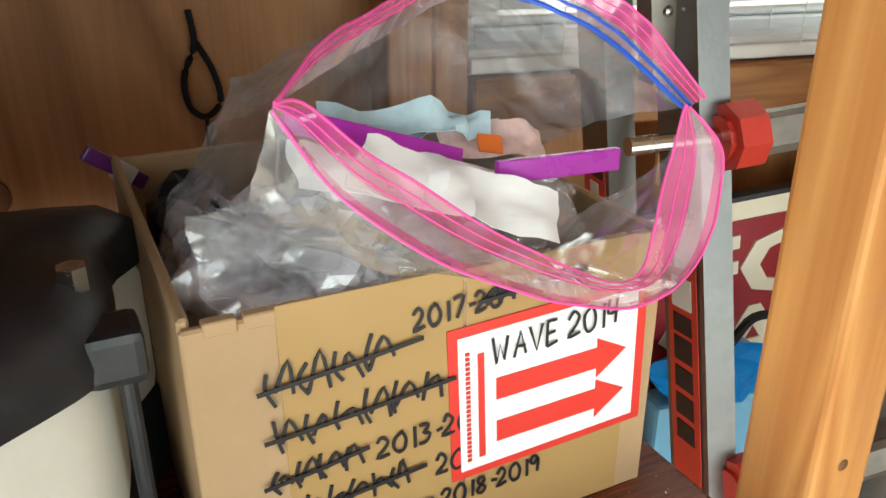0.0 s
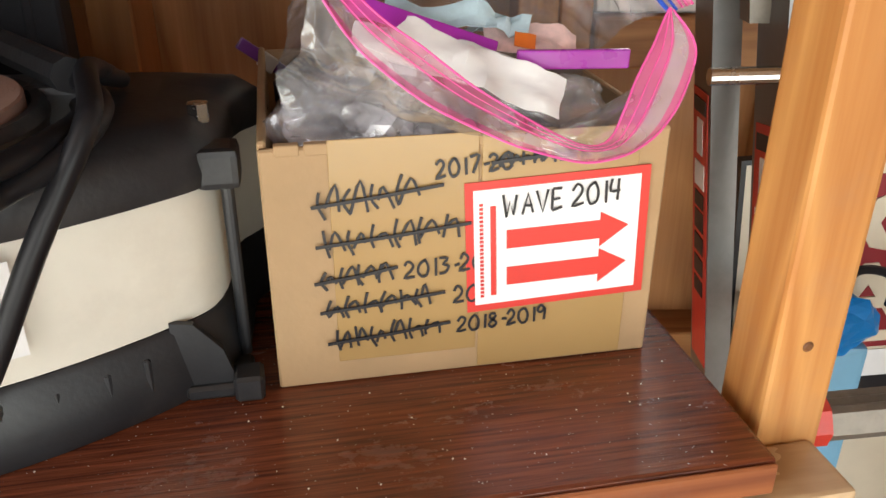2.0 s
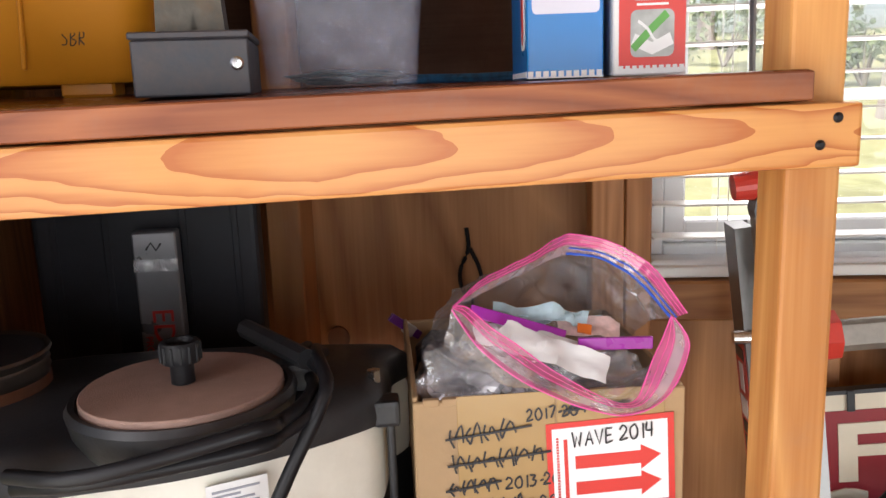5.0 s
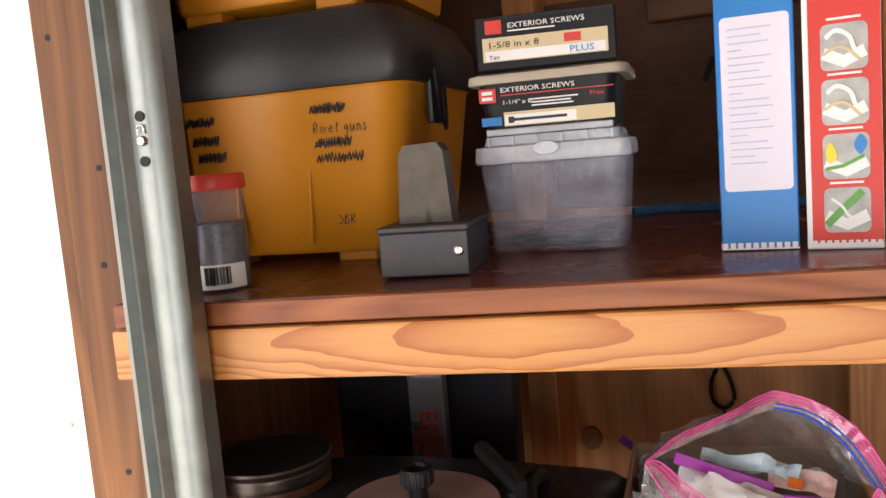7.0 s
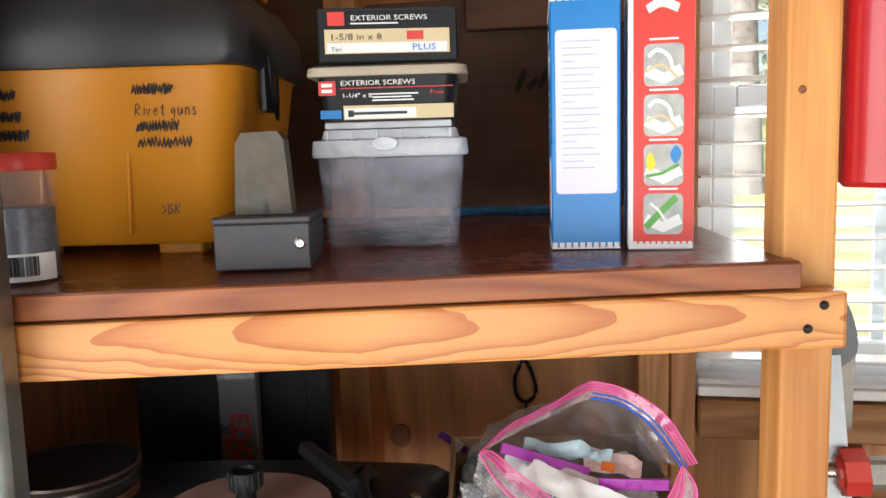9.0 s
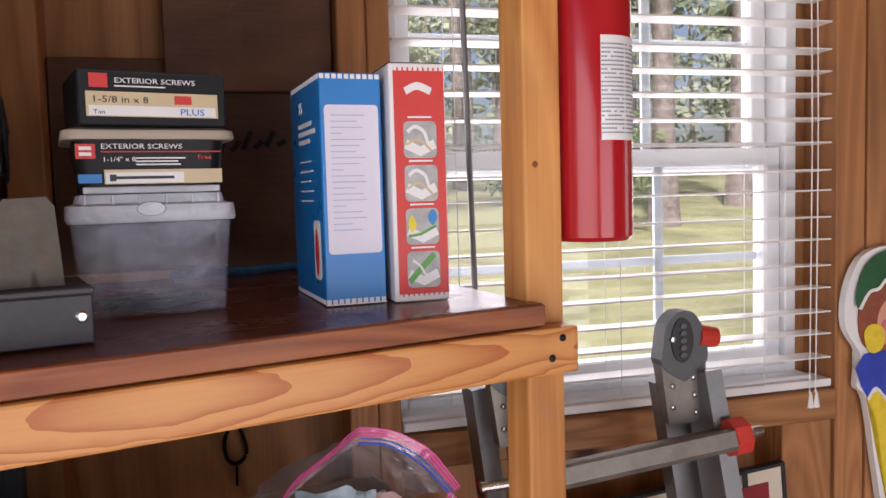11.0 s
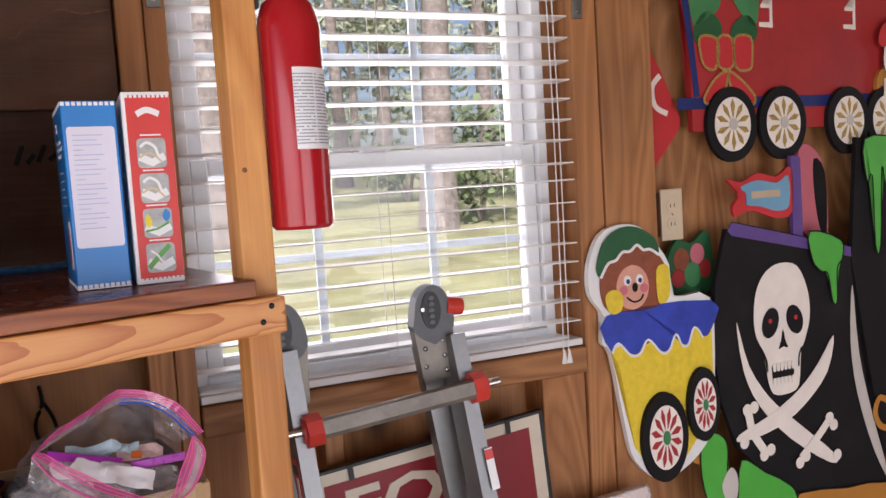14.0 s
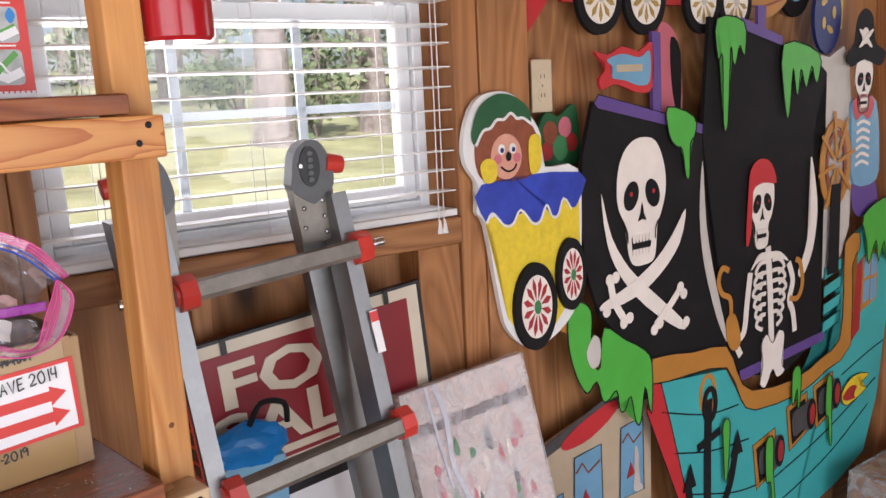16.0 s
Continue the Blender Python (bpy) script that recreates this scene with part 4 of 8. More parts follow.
def tree(x, y, dia, height, first, rng, leaf, label):
    t = thing("tree", label, "tree", group="trees beyond the lawn")
    z0 = ground_z(x, y) - 0.1
    rings, n = [], 12
    for k in range(9):
        f = k / 8
        r = dia / 2 * (1.0 - 0.75 * f) * (1.35 if k == 0 else 1.0)
        ox, oy = 0.15 * math.sin(2.2 * f + x), 0.12 * math.sin(1.7 * f + y)
        rings.append([(x + ox + r * math.cos(a) * (1 + 0.12 * math.sin(3 * a + k)), y + oy + r * math.sin(a), z0 + f * height) for a in (2 * math.pi * i / n for i in range(n))])
    part("trunk", loft(rings), BARK, t, "", True)
    lb = bmesh.new()
    for k in range(16):
        f = first + (1 - first) * rng.random()
        a = rng.uniform(0, 6.28)
        ln_ = rng.uniform(0.8, 2.2) * (1.25 - f)
        p = Vector((x, y, z0 + f * height))
        q = p + Vector((math.cos(a) * ln_, math.sin(a) * ln_, rng.uniform(-0.2, 0.5)))
        part("limb", cyl(p, q, dia * 0.10, dia * 0.03, 6), BARK, t)
        leaves(lb, q, 0.75, 0.5, 110, 0.10, rng)
        leaves(lb, p.lerp(q, 0.6), 0.5, 0.35, 60, 0.09, rng)
    part("crown", lb, leaf, t)


rng = random.Random(5)
for bearing, dist, dia, h, first in ((33.2, 11.5, 0.46, 13, 0.36), (39.6, 13, 0.38, 12, 0.30), (18.2, 10.5, 0.48, 13, 0.4), (26.3, 20, 0.34, 13, 0.2), (13.0, 19, 0.5, 14, 0.3),
                                     (29.5, 26, 0.5, 15, 0.15), (36.5, 24, 0.45, 14, 0.12), (45, 17, 0.45, 14, 0.25), (22.3, 30, 0.5, 15, 0.1), (50, 25, 0.5, 15, 0.1), (8, 28, 0.5, 15, 0.1)):
    b = radians(bearing)
    tree(0.03 + dist * math.sin(b), -0.6 + dist * math.cos(b), dia, h, first, rng, LEAF if dist < 18 else LEAF_HAZE, "tall pine with grey bark beyond the lawn")
# undergrowth and the far wood
def shrub(bearing, dist, w, h):
    b = radians(bearing)
    x, y = 0.03 + dist * math.sin(b), -0.6 + dist * math.cos(b)
    s = thing("shrub", "loose green shrub at the edge of the lawn", "shrub", group="shrubs")
    z = ground_z(x, y)
    for _ in range(6):
        part("stem", cyl((x, y, z - 0.05), (x + rng.uniform(-1, 1) * w * 0.5, y + rng.uniform(-1, 1) * w * 0.5, z + h * 0.7), 0.03, 0.01, 6), BARK, s)
    lb = bmesh.new()
    for _ in range(7):
        leaves(lb, (x + rng.uniform(-1, 1) * w * 0.6, y + rng.uniform(-1, 1) * w * 0.6, z + h * rng.uniform(0.3, 0.8)), w * 0.5, h * 0.3, 120, 0.07, rng)
    part("crown", lb, LEAF, s)


shrub(36.0, 12.5, 1.0, 1.9)
shrub(31.0, 15.5, 1.0, 1.2)
shrub(23.0, 21, 1.6, 2.0)
fw = bmesh.new()
for k in range(330):
    x = rng.uniform(-40, 75)
    y = 42 + rng.uniform(0, 22)
    leaves(fw, (x, y, ground_z(x, y) + rng.uniform(0.3, 15)), rng.uniform(1.5, 3), rng.uniform(1.2, 3), 70, 0.40, rng)
# the woods look hazy through their leaf colour alone
solid("far_woods", fw, LEAF_HAZE, "mixed woods behind the road, haze put into the leaf colour", "woods", "stuff")
fb = []
for k in range(46):
    x, y = rng.uniform(-40, 75), 40 + rng.uniform(0, 20)
    z = ground_z(x, y)
    fb.append(cyl((x, y, z - 0.3), (x + rng.uniform(-0.5, 0.5), y, z + 15), rng.uniform(0.15, 0.3), 0.08, 8))
solid("far_trunks", merge(*fb), BARK, "grey trunks of the far woods", "woods", "stuff")

# white painted door leaf standing open outside the doorway
dl = thing("open_door", "white painted boarded door standing open outside", "door")
part("door_leaf", bx(-2.10, -0.432, 0.30, 0.335, FL + 0.02, 2.0, 0.003), WHITE, dl)
for x in (-1.15, -2.05):
    part("batten", bx(x - 0.03, x + 0.03, 0.285, 0.2995, FL + 0.05, 1.97, 0.002), WHITE, dl)
for x, z in ((-0.475, 1.155), (-0.60, 1.25), (-0.615, 1.56)):
    part("chip", cyl((x, 0.2995, z), (x, 0.2985, z), 0.0028, n=9), TAN, dl, "chipped spot in the paint")


# ---- shelf unit ----
FRAME[0] = SHELF_FRAME
shelf = thing("shelf_unit", "home-made pine shelf with dark stained boards", "shelf")
for zt, zr, yf, xr, bxr in ((1.300, 1.279, 0.225, 0.346, 0.316), (0.915, 0.894, 0.207, 0.342, 0.297)):
    bd = part("board", bx(-0.334, bxr, yf + 0.0075, 0.700, zt - 0.0205, zt, 0.003, 2), SHELF, shelf, "dark red-brown stained board")
    rl = part("front_rail", bx(-0.334, xr, yf, 0.2495, zr - 0.042, zr - 0.0005, 0.003, 2), PINE_X, shelf, "pine rail with bold flame grain")
    rl.data.materials[0] = FLAME_UP if zt > 1 else FLAME_LOW
    for dx, dz in ((0.329, -0.010), (0.318, -0.027)):
        part("screw", lathe([(0.0, 0.003), (0.0018, 0.003), (0.0034, 0.0012), (0.0034, 0), (0, 0)], 0, 0, 14), BLACKSHEEN, rl).matrix_basis = pose(dx, yf + 0.0006, zr + dz, 90)
    part("edge_strip", bx(-0.333, bxr - 0.001, yf + 0.0045, yf + 0.0073, zt - 0.0198, zt - 0.0012, 0.001), SHELFEDGE, bd, "worn reddish board edge")
    part("side_rail", bx(0.270, 0.308, 0.2505, 0.700, zr - 0.042, zr - 0.0005, 0.003), PINE_X, shelf)
def sag(x, y):
    """How far the upper board's front edge has dropped and crept forward towards its open end."""
    f = min(1.0, max(0.0, (0.28 - x) / 0.53))
    return 0.0085 * f * min(1.0, max(0.0, (0.40 - y) / 0.13)), 0.020 * f * min(1.0, max(0.0, (0.40 - y) / 0.13))


def bend(ob):
    """Cut the mesh across and let it follow the sag."""
    bm = bmesh.new()
    bm.from_mesh(ob.data)
    for axis, lo, hi, n in ((0, -0.32, 0.30, 12), (1, 0.27, 0.40, 5)):
        for i in range(n + 1):
            co, no = [0, 0, 0], [0, 0, 0]
            co[axis], no[axis] = lo + (hi - lo) * i / n, 1
            bmesh.ops.bisect_plane(bm, geom=bm.verts[:] + bm.edges[:] + bm.faces[:], plane_co=co, plane_no=no)
    for v in bm.verts:
        dz, dy = sag(v.co.x, v.co.y)
        v.co.z -= dz
        v.co.y -= dy
    bm.to_mesh(ob.data)
    bm.free()


for ob in list(bpy.data.objects):
    if ob.type == "MESH" and ob.name.split(".")[0] in ("board", "front_rail", "edge_strip") and max(v.co.z for v in ob.data.vertices) > 1.2 and (ob.parent == shelf or (ob.parent and ob.parent.parent == shelf)):
        bend(ob)
post_ob = part("post", bx(0.309, 0.348, 0.2505, 0.2915, FL, 2.30, 0.003, 2), PINE_Z, shelf, "pale pine post with small knots")
for x, z, r in ((0.320, 1.421, 0.0030), (0.328, 0.955, 0.0032)):
    part("knot", lathe([(0, 0.0008), (r * 0.6, 0.0008), (r, 0.0)], 0, 0, 12), JAMB, post_ob, "dark knot").matrix_basis = pose(x, 0.2502, z, 90)


# ---- on the lower shelf ----
def carton():
    """Open cardboard carton with marker notes, tape and an arrow sticker."""
    c = thing("cardboard_box", "open brown cardboard box with crossed-out marker notes and arrow sticker", "box")
    x0, x1, y0, y1, z0, z1, t = 0.054, 0.272, 0.322, 0.556, 0.9155, 1.056, 0.0045
    part("side_panel", bx(x0, x1, y0, y0 + t, z0, z1, 0.0012), CARD, c)
    part("side_panel", bx(x0, x1, y1 - t, y1, z0, z1, 0.0012), CARD, c)
    part("side_panel", bx(x0, x0 + t, y0 + t, y1 - t, z0, z1 + 0.003, 0.0012), CARD, c)
    part("side_panel", bx(x1 - t, x1, y0 + t, y1 - t, z0, z1 + 0.001, 0.0012), CARD, c)
    part("bottom_panel", bx(x0 + t, x1 - t, y0 + t, y1 - t, z0, z0 + 0.004), CARDIN, c)
    # ragged rim and tape over the seam
    rim = []
    for k in range(14):
        a = x0 + 0.008 + k * 0.0148
        rim.append(bx(a, a + random.uniform(0.006, 0.0145), y0 - 0.0006, y0 + t + 0.0004, z1 - 0.004, z1 + random.uniform(0.0002, 0.0022), 0.0006))
    part("torn_rim", merge(*rim), CARD, c, "frayed cut edge of the cardboard")
    part("tape_strip", bx(0.088, 0.166, y0 - 0.0009, y0 - 0.0002, 0.930, 1.0595, 0.0003), TAPE, c, "shiny tan packing tape")
    part("tape_strip", bx(0.1675, 0.255, y0 - 0.0008, y0 - 0.0002, 0.917, 1.0585, 0.0003), TAPE, c, "shiny tan packing tape")
    # sticker with two arrows
    m = pose(0.161, y0 - 0.0012, 0.954, 0, -2.2, 0)
    st = part("sticker", bx(0, 0.104, -0.0006, 0, 0, 0.078, m=m), RED, c, "white and red shipping sticker")
    part("sticker_field", bx(0.0045, 0.0985, -0.0012, -0.0007, 0.0045, 0.0735, m=m), PAPER, st)
    part("sticker_bar", bx(0.0135, 0.0165, -0.0018, -0.0013, 0.010, 0.064, m=m), RED, st)
    for z in (0.0195, 0.042):
        arrow = [(0.0225, z - 0.004), (0.076, z - 0.0045), (0.076, z - 0.0095), (0.0925, z + 0.002), (0.076, z + 0.0115), (0.076, z + 0.0065), (0.0225, z + 0.007)]
        part("arrow", moved(plate(arrow, -0.0018, -0.0013), m), RED, st, "red arrow pointing sideways")
    bars(st, "fine_print", RED, 0.0075, 0.066, -0.0013, [0.002] * 24, 0.0014, 0.0010, m)
    handwriting("WAVE 2014", 0.0125, 0.0082, 0.0014, INK, st, m @ pose(0.0205, -0.0018, 0.0572, 0, -2.5, 0))
    # names struck out with the marker, and years
    def scrawl(x, z, w, h, slant=2.0):
        """Unreadable marker strokes, struck through."""
        bits, cell = [], h * 0.72
        for i in range(max(3, round(w / cell))):
            a, up = x + i * cell, z + slant * 0.035 * i * cell
            j = [random.uniform(-0.14, 0.14) * cell for _ in range(8)]
            runs = [[(a + j[0], up + h * random.uniform(0.75, 1.0)), (a + j[1] - 0.1 * cell, up + h * 0.4), (a + j[2], up + j[3])],
                    [(a + j[2], up + h * random.uniform(0.05, 0.5)), (a + 0.42 * cell + j[4], up + h * random.uniform(0.55, 1.0)), (a + 0.72 * cell + j[5], up + h * random.uniform(0.0, 0.35))]]
            for k, run in enumerate(runs):
                bits.append(plate(stroke([tuple(q) for q in smooth_line(run, 3)], 0.0015), y0 - 0.0019 - 0.0003 * k, y0 - 0.0013 - 0.0003 * k))
        part("struck_out_note", merge(*bits,
                                      plate(stroke([(x - 0.006, z + h * 0.36), (x + w * 0.5, z + h * 0.5 + 0.001), (x + w + 0.003, z + h * 0.62 + 0.003)], 0.0019), y0 - 0.0030, y0 - 0.0026)), INK, c, "black marker bars")
    for x, z, w, h in ((0.084, 1.018, 0.060, 0.019), (0.085, 0.996, 0.074, 0.0175), (0.083, 0.976, 0.036, 0.0135), (0.085, 0.958, 0.060, 0.0135), (0.088, 0.938, 0.060, 0.0140)):
        scrawl(x, z, w, h)
    scrawl(0.178, 1.040, 0.045, 0.008, 1)
    for tx, x, z, s, r in (("2013-2019", 0.1255, 0.979, 0.0125, -3), ("2013-19", 0.153, 0.961, 0.0125, -3), ("2018-2019", 0.155, 0.942, 0.0118, -3), ("2017-20", 0.143, 1.036, 0.0115, -4)):
        handwriting(tx, s * 0.82, s * 0.60, 0.0015, INK, c, pose(x, y0 - 0.0012, z, 0, r, 0), int(z * 1000))


carton()
chips = random.Random(8)
solid("wood_chips", merge(*[bx(-0.5 * w, 0.5 * w, -0.4 * w, 0.4 * w, 0, 0.4 * w, m=pose(chips.uniform(-0.10, 0.28), chips.uniform(0.215, 0.315), 0.9152, 0, 0, chips.uniform(0, 90))) for w in (chips.choice((0.0003, 0.0004, 0.0005, 0.0005, 0.0009)) for _ in range(90))]),
      SIGNCREAM, "pale dust and tiny wood chips on the board", "dust", "stuff")


def crumple(name, cx, cy, cz, rx, ry, rz, seed, material, parent, label="", rough=0.35, cuts=3):
    bm = bmesh.new()
    bmesh.ops.create_icosphere(bm, subdivisions=cuts, radius=1.0)
    for v in bm.verts:
        d = noise.noise(Vector((v.co.x * 1.7 + seed, v.co.y * 1.7, v.co.z * 1.7)))
        e = abs(noise.noise(Vector((v.co.x * 4.3, v.co.y * 4.3 + seed, v.co.z * 4.3))))
        v.co *= 1 + rough * d - rough * 0.8 * e
        v.co = Vector((cx + v.co.x * rx, cy + v.co.y * ry, cz + v.co.z * rz))
    return part(name, bm, material, parent, label)


def bag():
    """Large clear zip bag gaping open over the box: a front lip and a back lip meet at two corners."""
    b = thing("zip_bag", "open clear plastic zip bag with a pink band, stuffed with packets", "bag")
    N, mid = 60, Vector((0.165, 0.36, 1.06))

    def even(keys, n=N):
        line = smooth_line(keys, 8)
        acc = [0.0]
        for p, q in zip(line, line[1:]):
            acc.append(acc[-1] + (q - p).length)
        out = []
        for i in range(n + 1):
            d = acc[-1] * i / n
            k = max(j for j in range(len(acc)) if acc[j] <= d + 1e-9)
            k = min(k, len(line) - 2)
            out.append(line[k].lerp(line[k + 1], (d - acc[k]) / max(1e-9, acc[k + 1] - acc[k])))
        return out
    # front lip: mouth edge above, foot of the zip band below; back lip likewise
    f_top = even([(0.084, 0.283, 1.143), (0.094, 0.288, 1.141), (0.110, 0.289, 1.126), (0.129, 0.286, 1.111), (0.165, 0.276, 1.086), (0.191, 0.272, 1.071), (0.206, 0.271, 1.066), (0.217, 0.274, 1.070), (0.229, 0.283, 1.090), (0.241, 0.291, 1.107), (0.250, 0.297, 1.123)])
    f_low = even([(0.083, 0.283, 1.141), (0.095, 0.280, 1.121), (0.112, 0.274, 1.103), (0.137, 0.266, 1.086), (0.163, 0.260, 1.074), (0.189, 0.258, 1.065), (0.208, 0.258, 1.063), (0.228, 0.262, 1.069), (0.244, 0.268, 1.079), (0.255, 0.277, 1.095), (0.258, 0.286, 1.110), (0.252, 0.297, 1.122)])
    k_top = even([(0.084, 0.283, 1.143), (0.110, 0.309, 1.155), (0.142, 0.330, 1.164), (0.176, 0.352, 1.175), (0.190, 0.356, 1.177), (0.219, 0.343, 1.171), (0.245, 0.325, 1.154), (0.263, 0.300, 1.124)])
    k_low = even([(0.084, 0.284, 1.141), (0.114, 0.316, 1.145), (0.146, 0.342, 1.151), (0.178, 0.362, 1.158), (0.190, 0.364, 1.159), (0.212, 0.350, 1.157), (0.233, 0.328, 1.143), (0.250, 0.298, 1.121)])

    def crease(q, w):
        a = Vector((noise.noise((q.x * 34, q.y * 34, q.z * 34)), noise.noise((q.y * 33, q.z * 33, q.x * 33 + 4)), noise.noise((q.z * 35, q.x * 35, q.y * 35 + 9))))
        f = abs(noise.noise((q.x * 62, q.y * 62, q.z * 62 + 3)))
        return q + a * w + (q - mid).normalized() * (f - 0.25) * w * 0.9

    def skirt(i, back):
        """Where the film goes below the band: over the rim, then down into the box."""
        f = i / N
        if back:
            bulge = math.sin(math.pi * min(1.0, f / 0.55)) if f < 0.55 else 0.0
            m1 = k_low[i] + Vector((-0.020 * bulge - 0.006 * (1 - f), 0.050 + 0.012 * math.sin(math.pi * f), -0.016))
            return [m1, Vector((0.066 + 0.196 * f, 0.425 + 0.065 * math.sin(math.pi * f), 1.068)), Vector((0.075 + 0.175 * f, 0.44 + 0.07 * math.sin(math.pi * f), 0.985))]
        low = f_low[i]
        m1 = Vector((low.x * 0.75 + (0.068 + 0.190 * f) * 0.25, low.y * 0.5 + 0.160 + 0.004 * math.sin(9 * f), max(1.0635, low.z * 0.55 + 0.45 * 1.066)))
        return [m1, Vector((0.066 + 0.196 * f, 0.338 + 0.05 * abs(f - 0.5), 1.052 + 0.030 * (1 - f) ** 3)), Vector((0.075 + 0.175 * f, 0.345, 0.985))]

    def panel(low, back):
        rows, steps = [], 22
        for j in range(steps + 1):
            t, row = j / steps * 3.0, []
            for i in range(N + 1):
                chain = [low[i]] + skirt(i, back)
                k = min(2, int(t))
                q = chain[k].lerp(chain[k + 1], t - k)
                row.append(crease(q, 0.0065 * min(1.0, t * 1.4) * (1.0 if 2 < i < N - 2 else 0.5)))
            rows.append(row)
        return rows
    for low, back, nm in ((f_low, False, "front_film"), (k_low, True, "back_film")):
        part(nm, loft(panel(low, back), closed=False, cap=False), BAGFILM, b, "clear wrinkled plastic film", True)

    def across(top, low, u):
        return [p.lerp(q, u) for p, q in zip(top, low)]
    for top, low, tag, cuts in ((f_top, f_low, "front", ((0.0, 0.50, PINKFILM), (0.50, 0.84, PALEPINK), (0.84, 1.0, PINKFILM))), (k_top, k_low, "back", ((0.0, 0.55, PINKFILM), (0.55, 1.0, PALEPINK)))):
        for u0, u1, mt in cuts:
            part("zip_band", loft([[crease(p, 0.0012) for p in across(top, low, u)] for u in (u0, (u0 + u1) / 2, u1)], closed=False, cap=False), mt, b, "translucent pink zip band", True)
        for u in ((0.0, 0.24, 0.44, 1.0) if tag == "front" else (0.0, 0.22, 0.42)):
            part("zip_rib", tube([crease(p, 0.0012) for p in across(top, low, u)], 0.0006 if u in (0.0, 1.0) else 0.00035, 6, 1), PINKZIP, b, "pink zip rib")
        if tag == "back":
            for u, r in ((0.68, 0.0007), (0.95, 0.0011)):
                part("zip_rib", tube([crease(p, 0.0012) + Vector((0, -0.0008, 0)) for p in across(top, low, u)][N * 55 // 100:], r, 6, 1), BLUEZIP, b, "blue zip rib")
    return b


bag()


def sheet(bm, m, w, d, rough, seed, nx=16, ny=9):
    """A creased leaf of paper or film with thickness."""
    top = []
    for j in range(ny):
        for i in range(nx):
            x, y = (i / (nx - 1) - 0.5) * w, (j / (ny - 1) - 0.5) * d
            e = 1 + 0.16 * noise.noise((x * 40 + seed, y * 40, seed))
            z = rough * (noise.noise((x * 28 + seed, y * 28, 1)) + 0.8 * abs(noise.noise((x * 60, y * 60 + seed, 3))))
            top.append(bm.verts.new(m @ Vector((x * e, y * e, z))))
    low = [bm.verts.new(v.co - m.to_3x3() @ Vector((0, 0, 0.0007))) for v in top]
    for j in range(ny - 1):
        for i in range(nx - 1):
            a = j * nx + i
            bm.faces.new((top[a], top[a + 1], top[a + nx + 1], top[a + nx]))
            bm.faces.new((low[a + nx], low[a + nx + 1], low[a + 1], low[a]))
    rim = list(range(nx)) + [j * nx + nx - 1 for j in range(1, ny)] + [(ny - 1) * nx + i for i in range(nx - 2, -1, -1)] + [j * nx for j in range(ny - 2, 0, -1)]
    for a, b in zip(rim, rim[1:] + rim[:1]):
        bm.faces.new((top[b], top[a], low[a], low[b]))
    return bm


